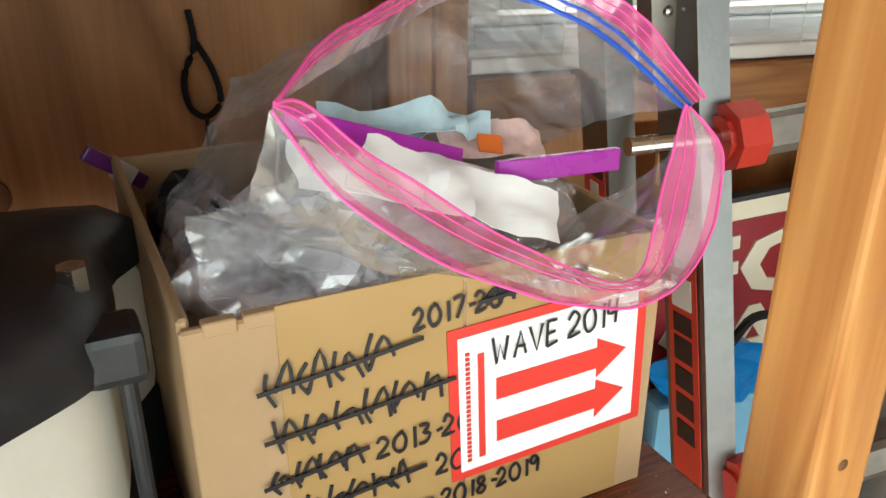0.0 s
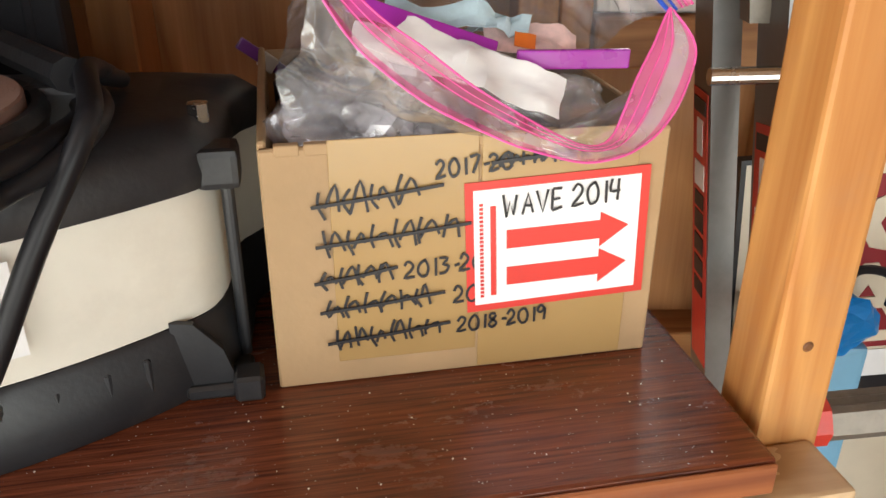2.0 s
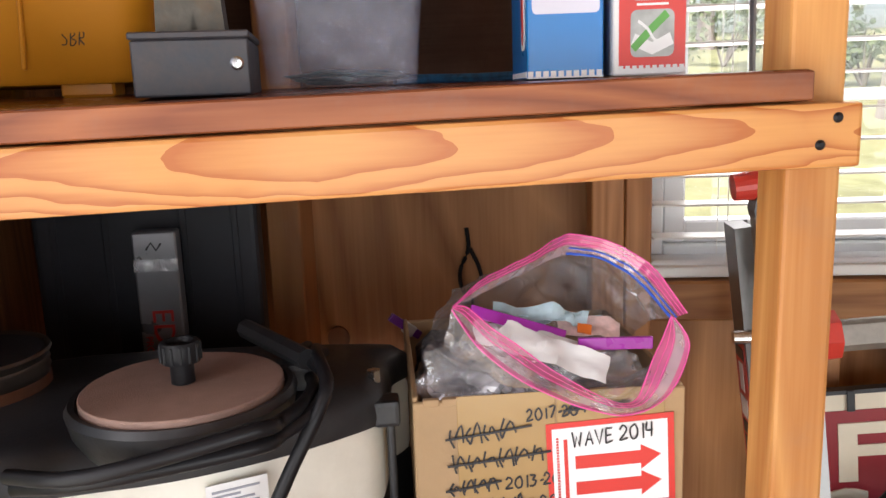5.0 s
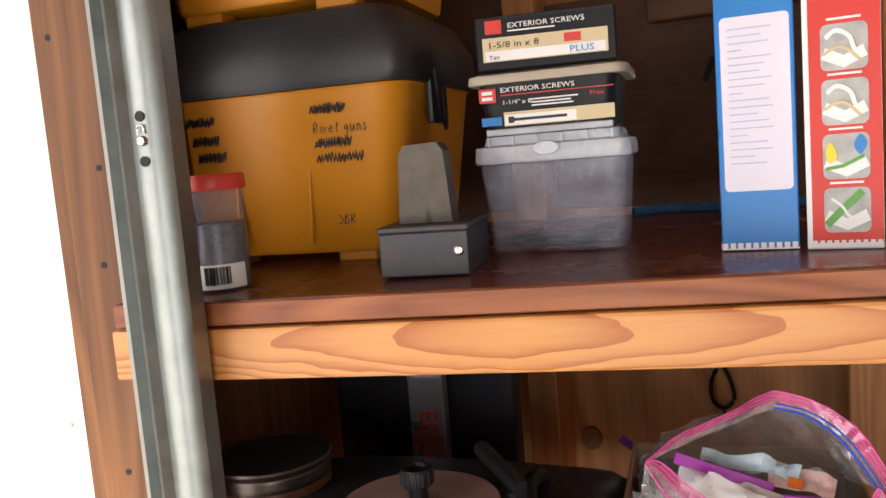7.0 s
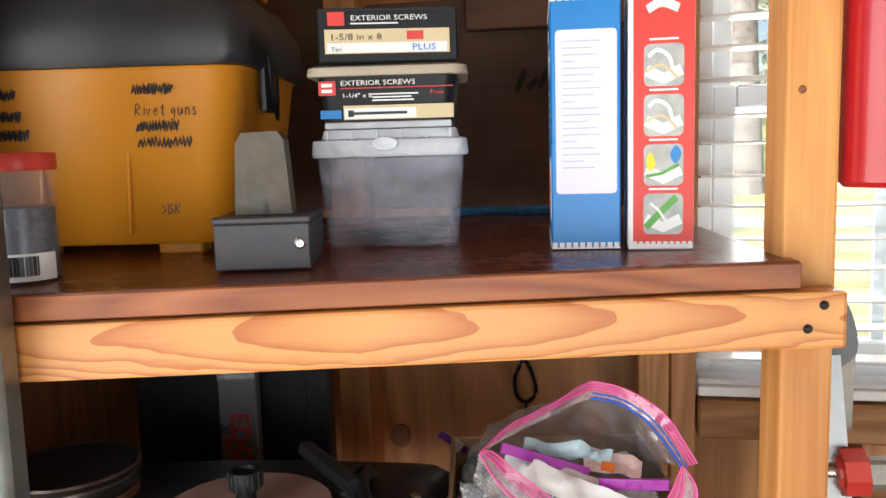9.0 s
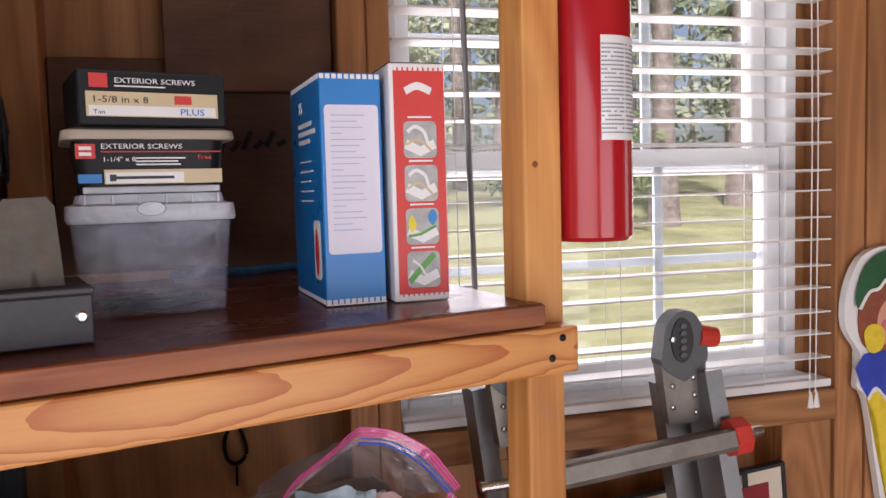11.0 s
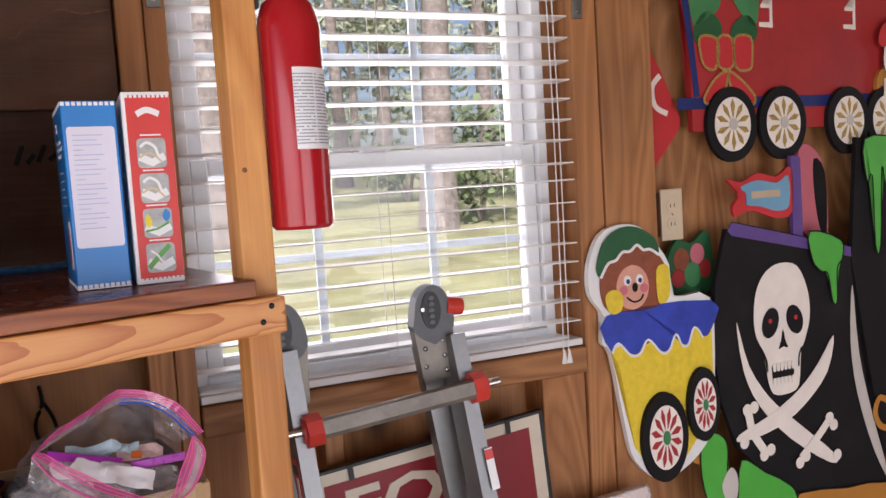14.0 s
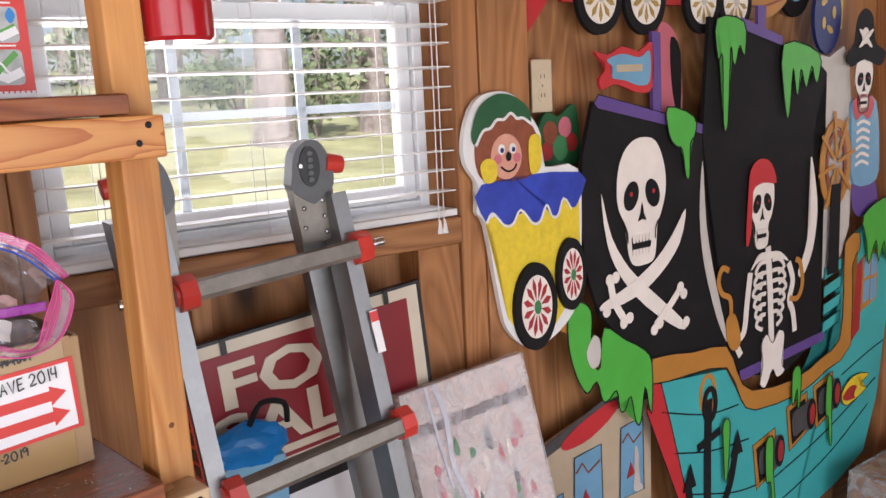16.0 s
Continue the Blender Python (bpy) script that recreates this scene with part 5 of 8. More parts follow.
def packets():
    """What the bags in the box hold."""
    for nm, ms, w, d, rough, sd, mt, lb, cat in (
            ("folded_paper", (pose(0.166, 0.322, 1.092, 48, 21, -8), pose(0.150, 0.345, 1.092, 38, 16, -6)), 0.092, 0.024, 0.012, 1.0, PAPER, "creased white printed paper sheets in the bag", "paper"),
            ("blue_packet", (pose(0.166, 0.374, 1.107, 30, 10, -2), pose(0.182, 0.386, 1.098, 12, 8, 8)), 0.084, 0.013, 0.014, 3.0, mat("pale_blue_film", (0.50, 0.66, 0.72), 0.25, 0, 0.2, 50, 0.1), "pale blue glossy plastic packet", "packet"),
            ("pink_packet", (pose(0.206, 0.372, 1.094, 34, 12, -10),), 0.054, 0.022, 0.012, 4.0, mat("salmon_print", (0.78, 0.56, 0.52), 0.4, 0, 0.25, 90, 0.1), "salmon and white printed packet", "packet"),
            ("orange_packet", (pose(0.200, 0.362, 1.096, 46, 8, -10),), 0.011, 0.008, 0.004, 4.5, mat("orange_print", (0.75, 0.17, 0.02), 0.4, 0, 0.1), "small bright orange plastic packet", "packet")):
        o = thing(nm, lb, cat)
        for k, mm in enumerate(ms):
            part("sheet", sheet(bmesh.new(), mm, w, d, rough, sd + 7 * k), mt, o, "", True)
    specs = (             ("paper_wad", (0.128, 0.395, 1.050), (0.026, 0.018, 0.014), 2.0, PAPER, "crumpled white paper wad", "paper"),
             ("dark_cloth", (0.170, 0.400, 1.010), (0.085, 0.06, 0.040), 5.0, mat("navy_fabric", (0.022, 0.026, 0.045), 0.9, 0, 0.3, 60, 0.5), "dark navy folded fabric bundle", "fabric"),
             ("dark_clamshell", (0.085, 0.480, 1.035), (0.026, 0.04, 0.030), 6.0, BLACKSHEEN, "black plastic packet under film", "packet"))
    for nm, c, r, sd, mt, lb, cat in specs:
        o = crumple(nm, *c, *r, sd, mt, None, rough=0.30)
        o.matrix_basis = FRAME[0]
        tagged(o, lb, cat)
    sb = thing("slider_bag", "small clear bag with a bright purple slider", "bag")
    part("slider_strip", bx(-0.030, 0.030, -0.0020, 0.0020, -0.0050, 0.0050, 0.001, 2, m=pose(0.218, 0.334, 1.0915, 0, 1, -3)), PURPLEZIP, sb, "bright purple slider strip")
    crumple("bag_film", 0.205, 0.362, 1.062, 0.048, 0.018, 0.020, 9.0, BAGFILM, sb, "clear film")
    sb2 = thing("slider_bag", "crumpled clear bag with a dark purple slider", "bag")
    part("slider_strip", bx(-0.042, 0.042, -0.0015, 0.0015, -0.0048, 0.0048, 0.0008, 2, m=pose(0.143, 0.352, 1.107, -18, 20, 6)), PURPLEZIP, sb2, "purple slider strip")
    crumple("bag_film", 0.120, 0.372, 1.052, 0.052, 0.040, 0.038, 11.0, BAGDARK, sb2, "clear crumpled film", 0.5, 4)
    sb3 = thing("slider_bag", "crumpled clear bag in the corner of the box", "bag")
    part("slider_strip", bx(-0.020, 0.020, -0.0022, 0.0022, -0.0045, 0.0045, 0.001, 2, m=pose(0.056, 0.548, 1.052, 0, 38, 12)), mat("dark_purple_zip", (0.10, 0.012, 0.13), 0.3, 0, 0.1, 30, 0.05), sb3, "dark purple slider strip")
    part("slider_clip", bx(-0.006, 0.006, -0.004, 0.004, -0.006, 0.006, 0.001, 1, m=pose(0.060, 0.549, 1.048, 0, 38, 12)), PAINT["grey"], sb3, "grey slider clip")
    crumple("bag_film", 0.095, 0.425, 1.030, 0.034, 0.075, 0.034, 14.0, BAGDARK, sb3, "clear crumpled film", 0.5, 4)
    crumple("bag_film", 0.150, 0.345, 1.040, 0.078, 0.016, 0.016, 17.0, BAGDARK, sb3, "clear crumpled film", 0.5, 4)


packets()


def sharpener():
    """Bench sharpener: cream housing between black shells, flat abrasive wheel on top."""
    s = thing("tool_sharpener", "black and cream bench tool sharpener with a flat sanding wheel", "power tool")
    prof = [(-0.30, 0.262), (-0.16, 0.258), (-0.07, 0.282), (0.002, 0.322), (0.030, 0.352), (0.036, 0.420), (0.030, 0.47), (-0.30, 0.47)]
    out = smooth_loop(prof, 5)

    def grown(d, z):
        c = Vector((-0.13, 0.37))
        return [(c.x + (x - c.x) * d, c.y + (y - c.y) * d, z) for x, y in out]
    part("base_shell", loft([grown(1.02, 0.9155), grown(1.03, 0.925), grown(1.0, 0.957), grown(0.98, 0.960)]), BLACK, s, "black ribbed plastic base", True)
    part("housing", loft([grown(0.975, 0.9605), grown(0.985, 0.968), grown(0.985, 1.026), grown(0.97, 1.032)]), CREAM, s, "cream plastic housing", True)
    part("top_shell", loft([grown(1.005, 1.0325), grown(1.015, 1.040), grown(1.0, 1.052), grown(0.93, 1.062), grown(0.80, 1.067)]), BLACK, s, "dusty black plastic top shell", True)
    for x, y in ((-0.075, 0.283), (-0.052, 0.293), (-0.030, 0.304), (-0.012, 0.314)):
        part("rib", bx(x - 0.002, x + 0.002, y - 0.004, y + 0.012, 0.9156, 0.950, 0.001), BLACK, s)
    ft = part("foot", merge(bx(0.004, 0.040, 0.318, 0.350, 0.9155, 0.924, 0.002), bx(0.030, 0.046, 0.312, 0.330, 0.9155, 0.931, 0.002)), BLACK, s)
    part("gusset", plate([(0.000, 0.9156), (0.034, 0.9156), (0.026, 0.945), (0.012, 0.962), (0.000, 0.964)], 0.322, 0.326), BLACK, s)
    part("side_rod", cyl((0.036, 0.350, 0.925), (0.036, 0.350, 1.046), 0.0035, n=12), BLACK, s)
    part("corner_lug", bx(0.022, 0.044, 0.338, 0.362, 1.030, 1.052, 0.004, 2), BLACK, s)
    part("bolt", cyl((0.024, 0.372, 1.058), (0.024, 0.372, 1.068), 0.006, n=6), STEEL, s, "small steel hex bolt")
    cx, cy, up = -0.112, 0.298, Matrix.Translation((0, 0, 0.0105))
    part("wheel_tray", lathe([(0.0, 1.046), (0.070, 1.046), (0.078, 1.060), (0.081, 1.074), (0.078, 1.079), (0.074, 1.0785), (0.073, 1.074), (0.0, 1.074)], cx, cy, 48), BLACK, s, "black wheel rim", True).matrix_basis = up
    part("abrasive_wheel", lathe([(0.0, 1.0745), (0.0715, 1.0745), (0.0715, 1.0815), (0.0705, 1.0825), (0.0, 1.0825)], cx, cy, 48), SANDPAPER, s, "dull pink abrasive wheel", True).matrix_basis = up
    kb = part("knob", lathe([(0.0075, 1.083), (0.0085, 1.0835), (0.0085, 1.098), (0.0135, 1.099), (0.0142, 1.102), (0.0142, 1.112), (0.013, 1.1145), (0.010, 1.1145), (0.009, 1.111), (0, 1.111)], cx, cy, 28), BLACKSHEEN, s, "black knurled knob", True)
    kb.matrix_basis = up
    for k in range(14):
        a = 2 * math.pi * k / 14
        part("grip_rib", bx(cx + 0.0142 * math.cos(a) - 0.0008, cx + 0.0142 * math.cos(a) + 0.0008, cy + 0.0142 * math.sin(a) - 0.0008, cy + 0.0142 * math.sin(a) + 0.0008, 1.1005, 1.1125), BLACKSHEEN, kb)
    # tool rest arm and coiled cable
    part("rest_arm", merge(cyl((-0.086, 0.420, 1.096), (-0.025, 0.325, 1.096), 0.0085, n=8), bx(-0.050, -0.022, 0.330, 0.352, 1.068, 1.090, 0.004, 2)), BLACK, s, "black folded tool rest")
    for line in ([(-0.020, 0.415, 1.072), (-0.026, 0.340, 1.093), (-0.010, 0.310, 1.086), (-0.015, 0.268, 1.080), (-0.037, 0.246, 1.071), (-0.055, 0.225, 1.071), (-0.15, 0.212, 1.062), (-0.21, 0.235, 1.05)], [(-0.034, 0.425, 1.075), (-0.039, 0.360, 1.087), (-0.022, 0.325, 1.079), (-0.023, 0.272, 1.083), (-0.038, 0.240, 1.082), (-0.049, 0.214, 1.088), (-0.15, 0.203, 1.07), (-0.21, 0.228, 1.062)], [(-0.026, 0.420, 1.074), (-0.018, 0.330, 1.098), (-0.008, 0.278, 1.095), (-0.011, 0.262, 1.084), (-0.033, 0.250, 1.044), (-0.058, 0.243, 0.994), (-0.070, 0.246, 0.976)]):
        part("power_cable", tube(line, 0.0052, 10), BLACKSHEEN, s, "black power cable", True)
    part("cable_end", cyl((-0.069, 0.244, 0.977), (-0.073, 0.262, 0.961), 0.0075, n=14), HINGEGREY, s, "grey cable gland")
    lb = part("rating_label", bx(-0.022, 0.022, -0.0008, 0, -0.024, 0.024, m=pose(-0.076, 0.2745, 1.002, 0, 0, 21)), PAPER, s, "white rating label with small print")
    bars(lb, "fine_print", LETTERGREY, -0.018, 0.019, -0.0009, [0.034, 0.02, 0.03, 0.033, 0.031, 0.034, 0.016, 0.034, 0.028, 0.03], 0.0016, 0.0022, pose(-0.076, 0.2745, 1.002, 0, 0, 21))


sharpener()

case = thing("tool_case", "black plastic case standing upright at the wall", "case")
case.matrix_basis = pose(0.012, 0, 0)
part("case_body", bx(-0.386, -0.124, 0.700, 0.745, 0.9155, 1.232, 0.008, 3), DARKFOAM, case)
for x in (-0.36, -0.30, -0.21, -0.15):
    part("rib", bx(x - 0.004, x + 0.004, 0.697, 0.6995, 0.93, 1.22, 0.001), DARKFOAM, case)
eb = thing("blade_box", "slim grey box with red lettering standing on end", "box")
eb.matrix_basis = pose(0.022, 0, 0)
part("carton_body", bx(-0.264, -0.216, 0.640, 0.664, 0.9155, 1.150, 0.002), SILVERFOIL, eb)
words("EDGE", 0.034, RED, eb, "lettering", at_front(-0.249, 0.6392, 1.062, 0, 90), "red printed lettering")
words("PRO", 0.011, RED, eb, "lettering", at_front(-0.259, 0.6392, 1.030, 0, 90))
part("top_mark", plate(stroke([(-0.249, 1.130), (-0.243, 1.138), (-0.238, 1.129), (-0.232, 1.137)], 0.0022), 0.6385, 0.6396), INK, eb)
for z in (1.105, 1.0):
    part("clear_tape", bx(-0.2645, -0.2155, 0.6394, 0.6398, z, z + 0.014), WRAP, eb)


def can():
    c = thing("coffee_can", "large metal can with a brown picture label", "can")
    cx, cy = -0.306, 0.385
    part("can_body", lathe([(0.0, 0.9156), (0.060, 0.9156), (0.0625, 0.918), (0.0615, 0.921), (0.0615, 0.926), (0.0615, 1.078), (0.0625, 1.081), (0.0615, 1.084), (0.0625, 1.087), (0.0615, 1.090), (0.0645, 1.096), (0.0635, 1.0985), (0.061, 1.096), (0.060, 1.0925), (0.056, 1.0915), (0.054, 1.093), (0.0, 1.093)], cx, cy, 56), TINMAT, c, "", True)
    part("lid", lathe([(0.0, 1.0945), (0.052, 1.0945), (0.0585, 1.0965), (0.0590, 1.0935)], cx, cy, 48), DARKFOAM, c, "dark plastic lid", True)
    part("label", lathe([(0.0619, 0.930), (0.0622, 0.932), (0.0622, 1.074), (0.0619, 1.076)], cx, cy, 56), BROWNLABEL, c, "brown and white printed label", True)
    m = lathe([(0.0624, 0.944), (0.0626, 0.945), (0.0626, 1.020), (0.0624, 1.021)], cx, cy, 56)
    dele = [f for f in m.faces if not (f.calc_center_median().x > cx - 0.02 and f.calc_center_median().y < cy + 0.02)]
    bmesh.ops.delete(m, geom=dele, context="FACES")
    part("label_patch", m, PAPER, c, "white lettering panel", True)
    for k, ch in enumerate("MAXIM"):
        a = radians(-92 + k * 19)
        words(ch, 0.026, INK, c, "lettering", pose(cx + 0.0635 * math.cos(a), cy + 0.0635 * math.sin(a), 0.982, 90, 0, math.degrees(a) + 90) @ pose(-0.009, 0, 0))


can()


# ---- on the upper shelf ----
def tool_chest(z, label):
    t = thing("tool_chest", label, "tool box")
    r = 0.028
    part("chest_body", stack([(-0.352, -0.132, 0.366, 0.570, z + 0.010), (-0.355, -0.130, 0.362, 0.572, z + 0.014), (-0.362, -0.112, 0.346, 0.590, z + 0.160), (-0.364, -0.110, 0.344, 0.592, z + 0.163)], r), YELLOW, t, "scuffed yellow plastic body", True)
    for x in (-0.320, -0.180):
        part("foot", bx(x - 0.02, x + 0.02, 0.372, 0.40, z, z + 0.0115, 0.002), YELLOW, t)
        part("foot", bx(x - 0.02, x + 0.02, 0.53, 0.556, z, z + 0.0115, 0.002), YELLOW, t)
    lid = part("lid", stack([(-0.368, -0.104, 0.340, 0.596, z + 0.1635), (-0.370, -0.100, 0.336, 0.600, z + 0.172), (-0.368, -0.104, 0.340, 0.596, z + 0.205), (-0.352, -0.120, 0.352, 0.584, z + 0.232), (-0.34, -0.132, 0.364, 0.572, z + 0.2365)], r), BLACK, t, "black plastic lid", True)
    for x in (-0.291, -0.214):
        part("rib", moved(bx(x - 0.0016, x + 0.0016, -0.0016, 0.002, -0.066, 0.066, 0.0008), pose(0, 0.3632 - 0.0175 * 0.072 / 0.146, z + 0.086, -6.8)), YELLOW, t, "thin upright moulded rib")
    ltch = part("latch", bx(-0.1085, -0.102, 0.40, 0.44, z + 0.125, z + 0.185, 0.003, 2), BLACK, t, "black latch")
    part("latch_wire", tube([(-0.1, 0.405, z + 0.175), (-0.098, 0.41, z + 0.14), (-0.1, 0.435, z + 0.12), (-0.098, 0.43, z + 0.165)], 0.0018, 6), BLACKSHEEN, ltch)
    return t


tc1 = tool_chest(1.2985, "yellow and black tool chest with marker notes")
tc2 = tool_chest(1.5355, "yellow and black tool chest stacked on another")


def yfront(z):
    return 0.3632 - 0.0175 * (z - 1.314) / 0.146 - 0.0006


def lean_note(tx, x, z, s):
    handwriting(tx, s * 0.74, s * 0.46, 0.0008, INK, tc1, pose(x, yfront(z) - 0.0018, z, -6.8, 0, 0), int(z * 500))


lean_note("Rivet guns", -0.203, 1.421, 0.0135)
lean_note("SBR", -0.190, 1.336, 0.0135)
lean_note("is", -0.297, 1.333, 0.012)
for x, z, w in ((-0.203, 1.438, 0.034), (-0.203, 1.407, 0.036), (-0.203, 1.393, 0.046), (-0.335, 1.436, 0.030), (-0.331, 1.418, 0.028), (-0.328, 1.402, 0.030)):
    bms = []
    for rep in range(3):
        line = [(x + w * i / 27 + random.uniform(-0.0008, 0.0008), (random.uniform(0.006, 0.0105) if i % 2 else random.uniform(0, 0.0035))) for i in range(28)]
        bms.append(plate(stroke(line, 0.0013), -0.0006 - 0.0003 * rep, -0.0002 - 0.0003 * rep))
    part("struck_out_note", moved(merge(*bms), pose(0, yfront(z) - 0.0018, z, -6.8)), INK, tc1, "black marker scribble")


def squat(base, was, k, dx, dy):
    """Stands a thing that was drawn from height `was` on height `base`, k times as tall."""
    return Matrix.Translation((dx, dy, base)) @ Matrix.Diagonal((1, 1, k, 1)) @ Matrix.Translation((0, 0, -was))



def clear_tub():
    t = thing("clear_tub", "nearly empty clear plastic tub with a snap lid", "tub")
    t.matrix_basis = squat(1.2996, 1.3, 0.935, 0.003, -0.024)
    y0, y1 = 0.388, 0.492
    outer = [(-0.049, 0.067, y0 + 0.006, y1 - 0.006, 1.3005), (-0.050, 0.068, y0 + 0.005, y1 - 0.005, 1.303), (-0.056, 0.074, y0, y1, 1.386)]
    part("tub_wall", loft([[(x, y, z) for x, y in rounded(a, b, c, d, 0.010, 4)] for a, b, c, d, z in outer]), CLEARTUB, t, "clear bluish plastic wall", True)
    part("tub_inner", loft([[(x, y, z) for x, y in rounded(a + 0.0015, b - 0.0015, c + 0.0015, d - 0.0015, 0.009, 4)] for a, b, c, d, z in ((-0.050, 0.068, y0 + 0.005, y1 - 0.005, 1.303), (-0.056, 0.074, y0, y1, 1.385))]), CLEARTUB, t, "", True)
    part("snap_lid", stack([(-0.059, 0.077, y0 - 0.003, y1 + 0.003, 1.3865), (-0.060, 0.078, y0 - 0.004, y1 + 0.004, 1.389), (-0.059, 0.077, y0 - 0.003, y1 + 0.003, 1.402), (-0.052, 0.070, y0 + 0.003, y1 - 0.003, 1.404), (-0.050, 0.068, y0 + 0.004, y1 - 0.004, 1.412)], 0.011, 4), CLEARLID, t, "frosted clear lid", True)
    for k in range(6):
        x = -0.045 + k * 0.0215
        part("lid_rib", bx(x - 0.001, x + 0.001, y0 + 0.0005, y0 + 0.004, 1.4025, 1.4115, 0.0004), CLEARLID, t)
    part("lid_tab", lathe([(0, 0), (0.011, 0), (0.012, 0.001), (0.011, 0.003), (0, 0.003)], 0, 0, 20), CLEARLID, t, "", True).matrix_basis = pose(0.006, y0 - 0.004, 1.3985, 90) @ Matrix.Diagonal((1, 0.55, 1, 1))
    crumple("few_screws", 0.010, 0.44, 1.309, 0.05, 0.035, 0.006, 21.0, mat("teal_screws", (0.08, 0.16, 0.16), 0.35, 0.6, 0.4, 300, 0.8), t, "dull teal screws at the bottom", 0.5)


clear_tub()


def brand_patch(par, x, y, z, s):
    part("brand_patch", bx(x, x + s, y - 0.0008, y, z, z + s), RED, par, "red square badge")
    bars(par, "badge_bars", PAPER, x + s * 0.18, z + s * 0.82, y - 0.0009, [s * 0.62, s * 0.62], s * 0.24, s * 0.16)


def screw_tub():
    t = thing("screw_tub", "tan-lidded tub of exterior screws with black label", "tub")
    t.matrix_basis = squat(1.4048, 1.4125, 0.80, 0.003, -0.024)
    y0 = 0.386
    part("tub_wall", stack([(-0.047, 0.065, y0 + 0.004, 0.488, 1.4125), (-0.052, 0.070, y0, 0.492, 1.468)], 0.012, 4), BLACKSHEEN, t, "tub wall wrapped in a black label", True)
    part("lid", stack([(-0.060, 0.078, y0 - 0.006, 0.498, 1.4685), (-0.061, 0.079, y0 - 0.007, 0.499, 1.471), (-0.060, 0.078, y0 - 0.006, 0.498, 1.478), (-0.054, 0.072, y0, 0.492, 1.481)], 0.014, 4), TAN, t, "tan plastic lid", True)
    part("clear_base", bx(-0.046, 0.064, y0 - 0.0005, y0 + 0.006, 1.4128, 1.420, 0.001), CLEARLID, t)
    yf = y0 - 0.0003
    brand_patch(t, -0.050, yf, 1.449, 0.015)
    words("EXTERIOR SCREWS", 0.0075, PAPER, t, "lettering", at_front(-0.031, yf - 0.0005, 1.459))
    words('1-1/4" x 8', 0.0065, PAPER, t, "lettering", at_front(-0.030, yf - 0.0003, 1.446))
    part("label_line", bx(-0.031, 0.066, yf - 0.0009, yf, 1.4555, 1.4565), RED, t)
    bars(t, "fine_print", PAPER, -0.004, 1.450, yf, [0.040, 0.034, 0.036], 0.0015, 0.0018)
    words("Free", 0.0065, RED, t, "lettering", at_front(0.046, yf - 0.0003, 1.448))
    part("gold_field", bx(-0.029, 0.066, yf - 0.0006, yf, 1.4225, 1.4375), GOLDPRINT, t)
    part("white_field", bx(-0.028, 0.034, yf - 0.0011, yf - 0.0007, 1.4235, 1.4345), PAPER, t)
    part("screw_picture", merge(bx(-0.020, 0.026, yf - 0.0016, yf - 0.0012, 1.4275, 1.4305), bx(-0.025, -0.020, yf - 0.0016, yf - 0.0012, 1.4255, 1.4325)), INK, t)
    part("blue_field", bx(-0.049, -0.031, yf - 0.0006, yf, 1.424, 1.433), BLUEPRINT, t)
    b = thing("screw_box", "small black carton of tan exterior screws", "box")
    b.matrix_basis = squat(1.4602, 1.4812, 0.80, 0.004, -0.036)
    m = pose(0.007, 0.437, 1.4812, 0, 0, 5)
    part("carton_body", bx(-0.059, 0.059, -0.048, 0.048, 0, 0.056, 0.0015, m=m), BLACKSHEEN, b, "black printed carton")
    part("carton_flap", bx(-0.057, 0.057, -0.046, 0.0, 0.0562, 0.0575, m=m @ pose(0, 0, 0, 3)), BLACKSHEEN, b)
    yf = -0.0484
    part("gold_field", bx(-0.053, 0.052, yf - 0.0004, yf, 0.009, 0.034, m=m), GOLDPRINT, b)
    part("white_field", bx(-0.051, 0.050, yf - 0.0008, yf - 0.0005, 0.010, 0.020, m=m), PAPER, b)
    words("1-5/8 in x 8", 0.0095, INK, b, "lettering", m @ at_front(-0.049, yf - 0.0006, 0.023))
    words("EXTERIOR SCREWS", 0.0075, PAPER, b, "lettering", m @ at_front(-0.031, yf - 0.0002, 0.043))
    words("PLUS", 0.0095, BLUEPRINT, b, "lettering", m @ at_front(0.020, yf - 0.0012, 0.0115))
    words("Tan", 0.006, INK, b, "lettering", m @ at_front(-0.048, yf - 0.0010, 0.0115))
    part("red_badge", bx(-0.050, -0.036, yf - 0.0005, yf, 0.038, 0.052, m=m), RED, b)
    part("red_badge", bx(0.016, 0.030, yf - 0.0009, yf - 0.0005, 0.0225, 0.0315, m=m), RED, b)
    bars(b, "fine_print", PAPER, -0.031, 0.0405, yf, [0.040], 0.0014, 0.001, m)


screw_tub()


def wedge_block():
    b = thing("hinge_block", "dark painted wooden block with an old iron wedge", "block")
    m = pose(-0.083, 0.310, 1.2965, 0, 0, 4)
    part("wood_block", bx(-0.037, 0.037, -0.038, 0.060, 0, 0.036, 0.0012, m=m), NAVYBOX, b, "chipped slate-blue wooden block")
    part("lid_board", bx(-0.038, 0.038, -0.039, 0.061, 0.0362, 0.041, 0.001, m=m), NAVYBOX, b)
    tri = [(-0.024, 0.0415), (-0.021, 0.098), (-0.016, 0.106), (0.012, 0.107), (0.017, 0.100), (0.021, 0.0415), (0.004, 0.0415), (0.001, 0.056), (-0.002, 0.0415)]
    part("iron_wedge", moved(plate(tri, -0.012, 0.016), m @ pose(0, -0.004, 0)), RUSTY, b, "worn grey iron wedge")
    part("screw", lathe([(0, 0.0015), (0.003, 0.0012), (0.0045, 0)], 0, 0, 12), STEEL, b, "round steel screw head").matrix_basis = m @ pose(0.029, -0.0385, 0.020, 90)


wedge_block()


